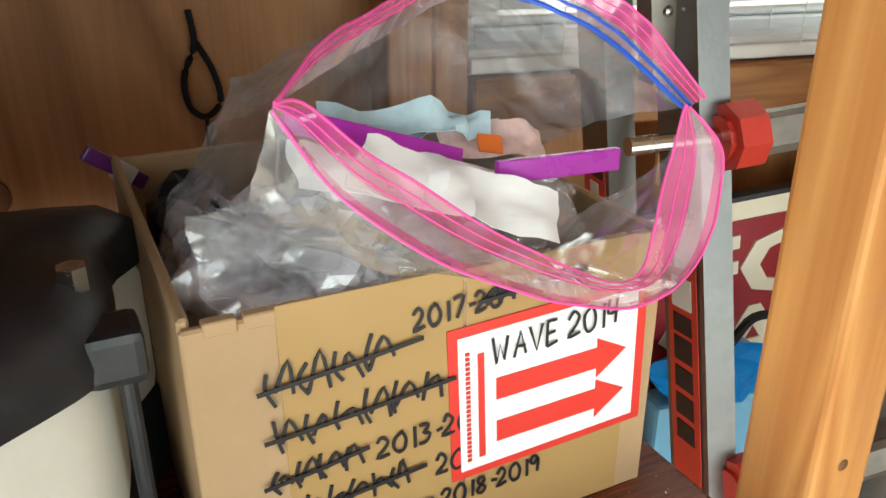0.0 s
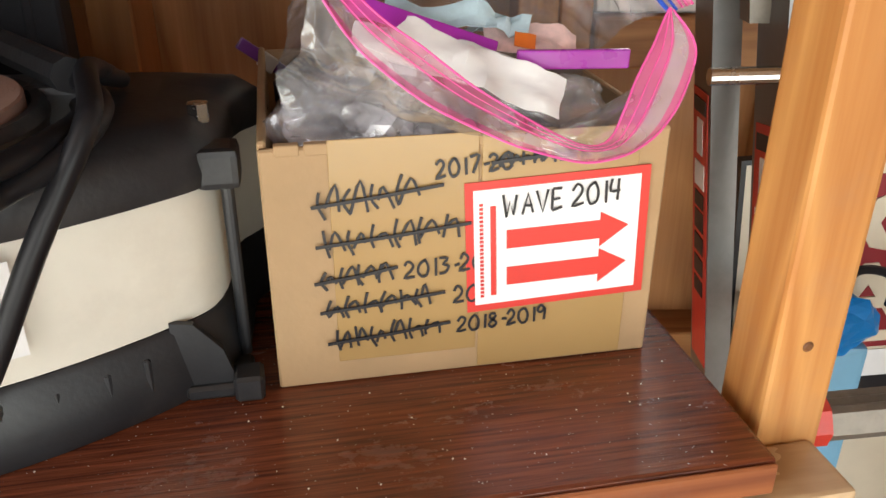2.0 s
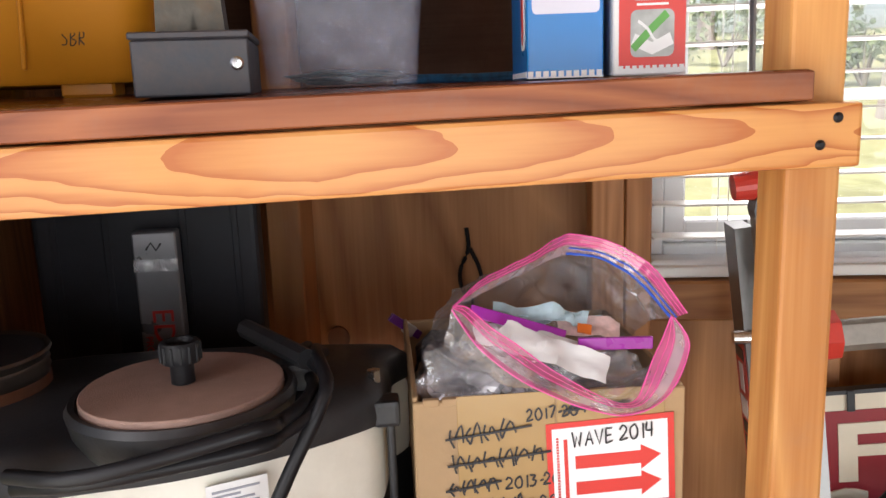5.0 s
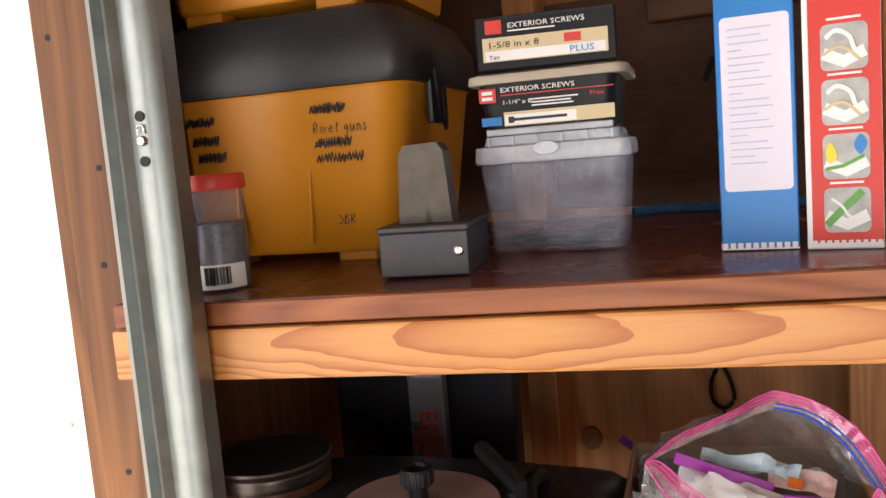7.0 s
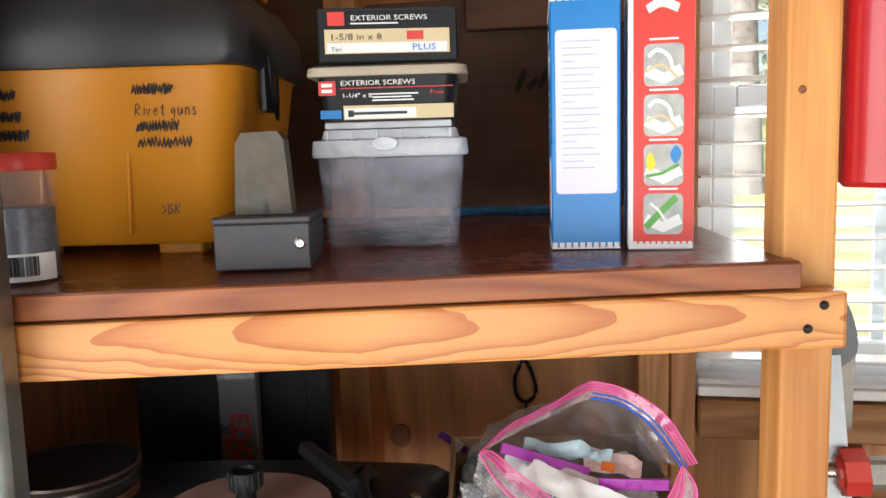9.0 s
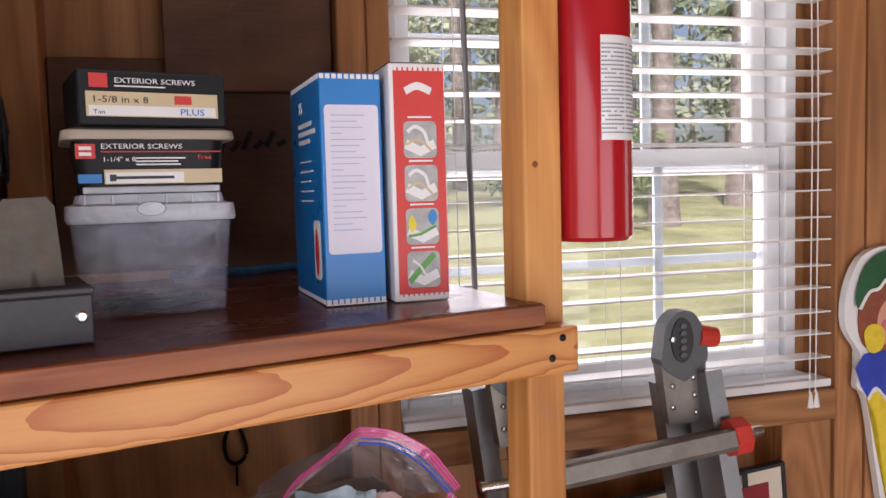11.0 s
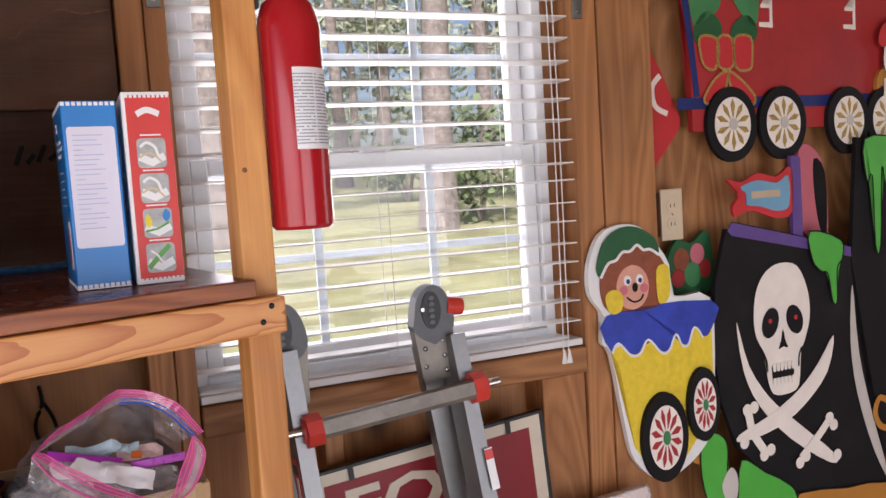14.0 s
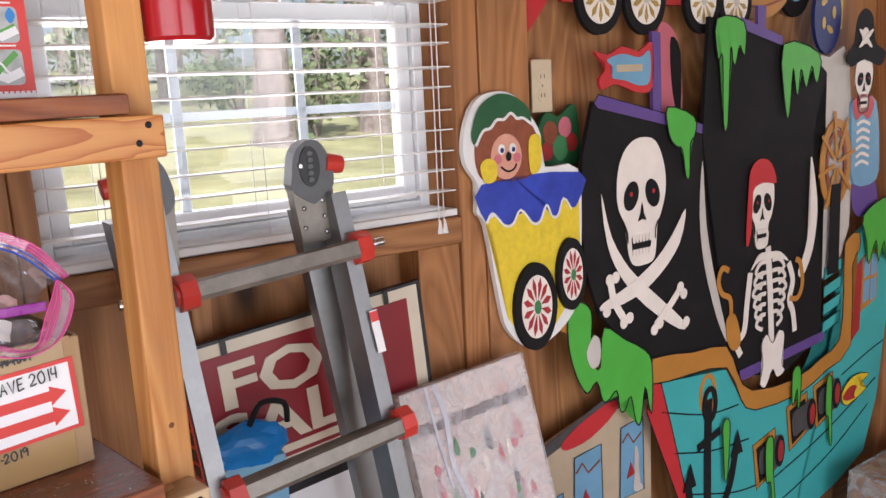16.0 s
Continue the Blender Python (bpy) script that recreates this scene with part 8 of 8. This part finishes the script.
    # slime
    drips = ([(1.284, 0.804), (1.319, 0.812), (1.354, 0.783), (1.353, 0.716), (1.360, 0.66), (1.379, 0.642), (1.394, 0.735), (1.465, 0.692), (1.520, 0.660), (1.559, 0.614), (1.559, 0.488), (1.548, 0.500), (1.534, 0.556), (1.518, 0.470), (1.500, 0.475), (1.483, 0.545), (1.462, 0.515), (1.445, 0.520), (1.434, 0.572), (1.405, 0.555), (1.386, 0.560), (1.368, 0.610), (1.340, 0.590), (1.322, 0.605), (1.300, 0.647), (1.281, 0.719)],
             [(1.802, 1.434), (1.911, 1.428), (1.918, 1.350), (1.906, 1.352), (1.894, 1.370), (1.880, 1.325), (1.868, 1.330), (1.858, 1.362), (1.850, 1.177), (1.832, 1.180), (1.826, 1.345), (1.808, 1.335)],
             [(2.086, 1.371), (2.257, 1.347), (2.256, 1.270), (2.240, 1.275), (2.223, 1.312), (2.203, 1.258), (2.190, 1.265), (2.171, 1.306), (2.162, 1.240), (2.150, 1.245), (2.133, 1.307), (2.122, 1.190), (2.104, 1.195)],
             [(1.619, 1.230), (1.717, 1.202), (1.720, 1.157), (1.703, 1.137), (1.701, 1.060), (1.686, 1.060), (1.673, 1.125), (1.650, 1.135), (1.625, 1.163)],
             [(2.160, 0.440), (2.190, 0.455), (2.205, 0.42), (2.200, 0.33), (2.190, 0.33), (2.185, 0.385), (2.170, 0.345), (2.160, 0.35)],
             [(2.035, 0.260), (2.070, 0.265), (2.075, 0.16), (2.088, 0.05), (2.075, 0.04), (2.062, 0.13), (2.040, 0.14)],
             [(2.345, 0.370), (2.372, 0.375), (2.378, 0.27), (2.385, 0.16), (2.372, 0.16), (2.360, 0.25), (2.345, 0.26)],
             [(2.52, 0.86), (2.68, 0.90), (2.70, 0.78), (2.67, 0.69), (2.65, 0.76), (2.62, 0.70), (2.60, 0.77), (2.56, 0.70), (2.545, 0.77)],
             [(1.835, 0.375), (1.865, 0.372), (1.858, 0.22), (1.845, 0.21), (1.838, 0.30)])
    for k, pts in enumerate(drips):
        layer(s, "slime_drip", smooth_loop(pts, 3), "green", y - 0.0145 if k > 3 else y - 0.0062, "bright green slime drip", edge=0.0035)
    layer(s, "bowsprit_eye", smooth_loop([(1.362, 0.725), (1.380, 0.700), (1.376, 0.655), (1.350, 0.648), (1.335, 0.69)], 3), "grey", y - 0.0085)
    layer(s, "bowsprit", [(1.262, 0.795), (1.300, 0.770), (1.300, 0.735), (1.262, 0.755)], "ochre", y - 0.0020)
    part("prop_leg", bx(2.0, 2.06, y + 0.0145, 0.846, FL, 0.35, 0.002), STUD_Z, s, "timber leg behind the board")
    part("prop_leg", bx(2.40, 2.46, y + 0.0145, 0.846, FL, 0.35, 0.002), STUD_Z, s)


ship()


def barrel_board():
    b = thing("barrel_cutout", "painted cutout of a barrel with a plain skull shape", "cutout")
    y = 0.788
    part("board", plate(smooth_loop([(1.905, 1.50), (1.93, 1.455), (2.02, 1.440), (2.10, 1.452), (2.165, 1.50), (2.170, 1.60), (2.05, 1.62), (1.91, 1.60)], 4), y, y + 0.011), PAINT["ochre"], b, "ochre barrel")
    for z in (1.490, 1.560):
        layer(b, "hoop", stroke(smooth_line([(1.908, z), (2.03, z - 0.02), (2.168, z + 0.012)], 5), 0.006), "brown", y - 0.0003)
    bone_figure(b, y - 0.0018, 1.975, 1.700, 0.120, 0.185)
    layer(b, "cap", smooth_loop([(1.905, 1.655), (1.91, 1.705), (1.98, 1.73), (2.05, 1.70), (2.065, 1.645), (2.0, 1.672)], 3), "brightred", y - 0.0062, "red cap")
    for cx in (1.945, 2.110):
        for k in range(4):
            layer(b, "finger_bone", stroke([(cx - 0.022 + k * 0.014, 1.580), (cx - 0.024 + k * 0.015, 1.505)], 0.009), "bone", y - 0.0030)
    g = thing("wheel_cutout", "black-tyred painted cart wheel cutout", "cutout")
    spoked(g, 2.245, 1.60, 0.150, 0.828, 3, "black", "sky", "red", "bone", 0.62)
    d = thing("blue_disc_cutout", "round dark blue cutout with yellow marks", "cutout")
    part("disc", plate(oval(2.345, 1.45, 0.070, 0.105, 26), 0.776, 0.786), PAINT["navy"], d)
    for k in range(5):
        layer(d, "yellow_mark", oval(2.345 + 0.028 * math.cos(k * 1.26), 1.46 + 0.05 * math.sin(k * 1.26), 0.009, 0.018, 10, k * 60), "gold", 0.7756)
    pk = thing("pink_banner", "faded pink and black painted board on the wall", "cutout")
    part("board", plate(smooth_loop([(1.655, 1.42), (1.70, 1.42), (1.735, 1.36), (1.74, 1.20), (1.675, 1.205), (1.640, 1.30)], 3), 0.806, 0.818), PAINT["pink"], pk)
    layer(pk, "dark_patch", smooth_loop([(1.70, 1.395), (1.735, 1.36), (1.737, 1.22), (1.715, 1.23), (1.70, 1.31)], 3), "black", 0.8057)
    yb = thing("yellow_board", "yellow and red striped board high on the wall", "cutout")
    part("board", bx(2.42, 2.52, 0.830, 0.842, 1.42, 1.90, 0.002), PAINT["yellow"], yb)
    layer(yb, "red_stripe", [(2.46, 1.42), (2.49, 1.42), (2.50, 1.9), (2.47, 1.9)], "ochre", 0.8297)


barrel_board()


def castle():
    c = thing("castle_cutout", "beige painted board with blue broken windows and red trim", "cutout")
    y = 0.788
    part("board", plate([(1.215, -0.098), (1.60, -0.098), (1.60, 0.520), (1.43, 0.525), (1.215, 0.470)], y, y + 0.014), PAINT["beige"], c)
    layer(c, "grey_cap", [(1.213, 0.470), (1.430, 0.540), (1.60, 0.545), (1.60, 0.500), (1.43, 0.505), (1.215, 0.440)], HINGEGREY, y - 0.0003)
    layer(c, "red_trim", smooth_loop([(1.29, 0.470), (1.36, 0.505), (1.46, 0.530), (1.47, 0.500), (1.38, 0.455), (1.30, 0.448)], 3), "brightred", y - 0.0018, "red trim")
    for x0, x1, z0, z1 in ((1.320, 1.420, 0.24, 0.420), (1.480, 1.570, 0.26, 0.450), (1.235, 1.29, 0.20, 0.335)):
        wnd = layer(c, "broken_window", [(x0, z0), (x1, z0), (x1 - 0.004, z1 + 0.01), (x0 + 0.006, z1)], "sky", y - 0.0018, "blue window with cracks", edge=0.003)
        layer(wnd, "crack", stroke([(x0 + 0.01, z1 - 0.04), (x0 + 0.03, z1 - 0.02), (x0 + 0.05, z1 - 0.05), (x1 - 0.01, z1 - 0.03)], 0.005), "brown", y - 0.0038)
        layer(wnd, "red_shard", [(x0 + 0.025, z0 + 0.05), (x0 + 0.04, z0 + 0.09), (x0 + 0.055, z0 + 0.055)], "red", y - 0.0038)
    layer(c, "pale_figure", smooth_loop([(1.535, 0.39), (1.55, 0.36), (1.548, 0.30), (1.565, 0.265), (1.53, 0.27), (1.535, 0.33)], 3), "grey", y - 0.0038)
    layer(c, "dark_base", [(1.216, -0.09), (1.60, -0.09), (1.60, 0.21), (1.216, 0.10)], "navy", y - 0.0018)


castle()


def sale_sign():
    s = thing("sale_sign", "dark red and cream real estate sign leaning at the wall", "sign")
    m = pose(0.455, 0.735, 0.40, 0, -4.6, 0)   # lower corner, tilted a little
    part("sign_panel", bx(0, 0.462, 0, 0.006, 0.0, 0.500, m=m), SIGNCREAM, s, "cream sign panel")
    part("red_field", bx(0.024, 0.436, -0.0012, -0.0002, 0.262, 0.478, m=m), SIGNRED, s, "dark red field")
    part("metal_frame", merge(bx(-0.006, -0.0005, -0.004, 0.010, -0.006, 0.506, m=m), bx(0.4625, 0.468, -0.004, 0.010, -0.006, 0.506, m=m), bx(-0.0005, 0.4625, -0.004, 0.010, 0.5005, 0.506, m=m)), BLACK, s, "thin black metal frame")
    for x in (0.07, 0.385):
        part("frame_clip", bx(x, x + 0.010, -0.006, -0.0042, 0.478, 0.506, 0.001, m=m), BLACK, s)
    words("FOR", 0.108, SIGNCREAM, s, "lettering", m @ at_front(0.052, -0.0022, 0.385) @ Matrix.Diagonal((1.42, 1, 1, 1)), "bold cream lettering", 0.001, 0.0028)
    words("SALE", 0.108, SIGNCREAM, s, "lettering", m @ at_front(0.030, -0.0022, 0.296) @ Matrix.Diagonal((1.40, 1, 1, 1)), "bold cream lettering", 0.001, 0.0028)
    part("number_card", bx(0.06, 0.44, -0.0022, -0.0013, 0.13, 0.258, m=m), PAPER, s, "white card with a marker number")
    bars(s, "number_bars", INK, 0.13, 0.222, -0.0023, [0.20], 0.030, 0.0, m)
    bars(s, "small_lettering", SIGNCREAM, 0.13, 0.284, -0.0013, [0.17], 0.014, 0.0, m)


sale_sign()
bt = thing("blue_bag", "bright blue packet with a black strap", "bag")
crumple("packet_body", 0.50, 0.69, 0.735, 0.075, 0.025, 0.040, 31.0, BLUEPRINT, bt, "shiny blue packet", 0.25)
part("strap", tube([(0.50, 0.672, 0.775), (0.52, 0.665, 0.810), (0.56, 0.668, 0.800), (0.565, 0.672, 0.765)], 0.005, 8), BLACKSHEEN, bt, "black strap", True)
part("packet_stand", bx(0.43, 0.56, 0.675, 0.715, FL, 0.71, 0.006, 2), PAINT["sky"], bt, "blue and white carton below")
bars(bt, "snow_pattern", PAPER, 0.455, 0.66, 0.6748, [0.03, 0.05, 0.02, 0.06, 0.03, 0.05], 0.006, 0.012)


def print_panel():
    """Plastic-wrapped stretched print leaning at the wall."""
    p = thing("wrapped_canvas", "plastic-wrapped printed canvas leaning against the wall", "canvas")
    m = pose(0.80, 0.700, 0.738, -14, -3, 0)
    part("canvas", bx(0, 0.300, 0, 0.028, -0.80, 0, 0.004, 2, m=m), mat("printed_canvas", (0.66, 0.55, 0.50), 0.5, 0, 0.12, 12, 0.1, 120, 0.1, 0, (0.55, 0.18, 0.16), 0.55), p, "pale pink and white floral print")
    part("wood_stripe", merge(*[bx(0.004 + k * 0.012, 0.0145 + k * 0.012 + random.uniform(0, 0.003), -0.0012, -0.0002, -0.085 - random.uniform(0, 0.004), -0.068 + random.uniform(0, 0.004), m=m) for k in range(24)]), mat("grey_brown_print", (0.16, 0.12, 0.12), 0.6, 0, 0.2), p, "grey-brown printed band")
    for k in range(46):
        cx, cz = random.uniform(0.03, 0.27), random.uniform(-0.42, -0.13)
        part("flower_stroke", moved(plate(smooth_loop([(cx - 0.006, cz), (cx, cz + random.uniform(0.012, 0.04)), (cx + random.uniform(0.005, 0.012), cz), (cx, cz - 0.012)], 2), -0.0022 - 0.0001 * (k % 9), -0.0013), m),
             (PAINT["pink"], PAINT["brightred"], PAINT["bone"], PAINT["midgreen"], HINGEGREY, PAINT["pink"])[k % 6], p)
    part("wrap", bx(-0.002, 0.302, -0.0045, 0.030, -0.802, 0.003, 0.003, 2, m=m), WRAP, p, "clear crinkled wrap")
    part("wrap_seam", moved(plate(stroke(smooth_line([(0.075, 0.0), (0.085, -0.07), (0.078, -0.16), (0.100, -0.26), (0.095, -0.42)], 4), 0.010), -0.0068, -0.0052), m), CLEARLID, p, "milky fold in the wrap")
    part("wrap_seam", moved(plate(stroke(smooth_line([(0.055, 0.0), (0.058, -0.08), (0.066, -0.2)], 4), 0.006), -0.0068, -0.0052), m), CLEARLID, p)


print_panel()


def ladder():
    """Folding multi-position aluminium ladder leaning at the window."""
    l = thing("folding_ladder", "aluminium folding ladder with red rung caps", "ladder")

    def rail(top, bot, w, d, name, label=""):
        t, b = Vector(top), Vector(bot)
        ax = (t - b).normalized()
        sx = Vector((1, 0, 0)) - ax * ax.x
        sx.normalize()
        sy = ax.cross(sx)
        prof = [(-w / 2, -d / 2), (w / 2, -d / 2), (w / 2, -d / 2 + 0.006), (w / 2 - 0.006, -d / 2 + 0.010), (w / 2 - 0.006, d / 2 - 0.010), (w / 2, d / 2 - 0.006), (w / 2, d / 2), (-w / 2, d / 2)]
        return part(name, loft([[b + sx * a + sy * c for a, c in prof], [t + sx * a + sy * c for a, c in prof]]), ALU, l, label)
    rl = rail((0.366, 0.612, 1.150), (0.445, 0.400, FL), 0.026, 0.058, "front_rail", "brushed aluminium rail")
    rr = rail((0.646, 0.612, 1.140), (0.740, 0.400, FL), 0.026, 0.058, "front_rail", "brushed aluminium rail")
    rb_ = rail((0.338, 0.690, 1.130), (0.495, 0.700, FL), 0.026, 0.050, "rear_rail")
    rail((0.622, 0.655, 1.120), (0.790, 0.600, FL), 0.052, 0.030, "rear_rail", "dull grey aluminium rail")
    for x, z in ((0.612, 1.183), (0.364, 1.180)):
        h = part("hinge", plate(smooth_loop([(x - 0.033, z - 0.004), (x - 0.027, z + 0.026), (x - 0.008, z + 0.043), (x + 0.014, z + 0.041), (x + 0.030, z + 0.016), (x + 0.036, z - 0.026), (x + 0.008, z - 0.050), (x - 0.004, z - 0.052), (x - 0.034, z - 0.030)], 3), 0.600, 0.628), HINGEGREY, l, "dark grey cast hinge")
        part("hinge_plate", plate([(x - 0.034, z - 0.028), (x - 0.004, z - 0.050), (x + 0.008, z - 0.048), (x + 0.036, z - 0.024), (x + 0.034, z - 0.114), (x - 0.022, z - 0.114)], 0.604, 0.626), RUNGALU, h, "riveted grey hinge plate")
        part("hinge_slot", plate(oval(x - 0.004, z + 0.004, 0.017, 0.031, 24), 0.5975, 0.5998), BLACK, h, "dark toothed hinge slot")
        for k in range(5):
            part("tooth", plate(oval(x - 0.004, z + 0.024 - k * 0.010, 0.005, 0.0035, 10), 0.595, 0.5974), HINGEGREY, h)
        part("hinge_bolt", lathe([(0, 0.004), (0.004, 0.003), (0.006, 0)], 0, 0, 14), STEEL, h, "", True).matrix_basis = pose(x - 0.018, 0.600, z + 0.006, 90)
        for dx, dz in ((-0.016, -0.06), (-0.016, -0.09), (0.016, -0.05), (0.018, -0.075), (0.020, -0.10)):
            part("rivet", lathe([(0, 0.003), (0.003, 0.002), (0.0045, 0)], 0, 0, 12), STEEL, h).matrix_basis = pose(x + dx, 0.604, z + dz, 90)
        sd = 1 if x > 0.5 else -1
        part("lock_cap", cyl((x + sd * 0.026, 0.612, z + 0.006), (x + sd * 0.056, 0.612, z + 0.002), 0.017, 0.014, 18), REDPLASTIC, h, "red lock knob")
    for zl, zr, yl, yr, xl, xr in ((1.036, 1.058, 0.590, 0.592, 0.388, 0.664), (0.752, 0.778, 0.538, 0.540, 0.408, 0.690), (0.470, 0.495, 0.486, 0.488, 0.424, 0.712), (0.19, 0.21, 0.435, 0.437, 0.440, 0.735)):
        a, b = Vector((xl, yl - 0.032, zl)), Vector((xr, yr - 0.032, zr))
        d = (b - a).normalized()
        up = Vector((0, 0.25, 0.97))
        sd = d.cross(up)
        prof = [(-0.022, -0.010), (-0.018, -0.016), (0.018, -0.016), (0.022, -0.010), (0.022, 0.010), (0.016, 0.014), (0.008, 0.011), (0.0, 0.014), (-0.008, 0.011), (-0.016, 0.014)]
        rg = part("rung", loft([[p + sd * u + up * v for u, v in prof] for p in (a, b)]), RUNGALU, l, "worn ribbed aluminium rung")
        for p in (a, b):
            part("end_cap", merge(cyl(p - d * 0.012, p + d * 0.012, 0.026, n=8), cyl(p - d * 0.016, p + d * 0.016, 0.017, n=12)), REDPLASTIC, rg, "red plastic rung cap")
    part("hinge_pin", cyl((0.655, 0.560, 1.058), (0.705, 0.560, 1.062), 0.007, n=14), STEEL, l, "steel lock pin")
    part("hinge_pin", cyl((0.30, 0.560, 1.034), (0.385, 0.560, 1.036), 0.007, n=14), STEEL, l, "steel lock pin")
    # stickers on the rails
    for x, z, mt in ((0.681, 0.925, PAPER),):
        stk = part("warning_sticker", bx(-0.007, 0.007, -0.0006, 0, -0.034, 0.034, m=pose(x - 0.008, 0.5455 - (0.96 - z) * 0.17, z, -9.6, -5.4, 0)), mt, rr, "small white warning sticker")
    part("warning_sticker", bx(-0.007, 0.007, -0.0013, -0.0007, 0.016, 0.032, m=pose(0.673, 0.5455 - 0.035 * 0.17, 0.925, -9.6, -5.4, 0)), RED, rr, "red warning field")
    for par, ms in ((rl, pose(0.3718, 0.5594, 0.84, -9.6, -3.6, 0)), (rb_, pose(0.3615, 0.6915, 0.84, -0.5, -7.3, 0))):
      st = part("side_sticker", bx(-0.0008, 0, -0.021, 0.021, -0.15, 0.15, m=ms), REDPLASTIC, par, "red and black safety sticker")
      for z0, z1, w, mt in ((0.128, 0.142, 0.017, INK), (0.086, 0.122, 0.008, PAPER), (0.052, 0.078, 0.014, PAPER), (0.030, 0.046, 0.013, INK), (0.005, 0.026, 0.013, INK), (-0.020, -0.001, 0.013, INK), (-0.045, -0.026, 0.013, INK), (-0.068, -0.051, 0.013, INK)):
        part("sticker_bar", bx(-0.0016, -0.0009, -w, w, z0, z1, m=ms), mt, st)


ladder()
# wrapped stack standing on the floor by the ship
st = thing("wrapped_stack", "plastic-wrapped stack of pale boards on the floor", "boards")
for k in range(6):
    part("wood_sheet", bx(2.35, 3.10, 0.30 + 0.006 * (k % 2), 0.66, FL + k * 0.033 + 0.0005, FL + 0.032 + k * 0.033, 0.002), STUD_X, st)
part("wrap", bx(2.345, 3.105, 0.295, 0.665, FL + 0.0005, FL + 0.205, 0.006, 2), WRAP, st, "clear plastic wrap")
# teardrop knot burnt dark in the plywood behind the box
kn = thing("wire_loop", "dark twisted wire loop hanging on the plywood", "wire")
part("loop", tube([(0.010, 0.842, 1.105), (0.012, 0.842, 1.075), (0.000, 0.842, 1.045), (0.002, 0.842, 1.018), (0.016, 0.842, 1.008), (0.030, 0.842, 1.022), (0.026, 0.842, 1.050), (0.014, 0.842, 1.076)], 0.0030, 8), BLACKPAINT, kn, "", True)
part("drip", tube([(0.016, 0.8435, 1.008), (0.015, 0.8435, 0.975)], 0.0022, 6, 1), BLACKPAINT, kn)
solid("knot_mark", plate(smooth_loop(oval(-0.180, 0.945, 0.016, 0.018, 9), 2), 0.8455, 0.8495), JAMB, "dark round knot in the plywood", "knot")
bl = thing("faded_stencil", "faded black brand stencil on the back panel", "stencil")
part("stencil_mark", merge(*[plate(stroke([(0.012 + k * 0.016, 1.462 + 0.002 * k), (0.024 + k * 0.016, 1.462 + 0.030 - 0.014 * (k % 2))], 0.0075), 0.8195, 0.8217) for k in range(6)]), BLACKPAINT, bl)
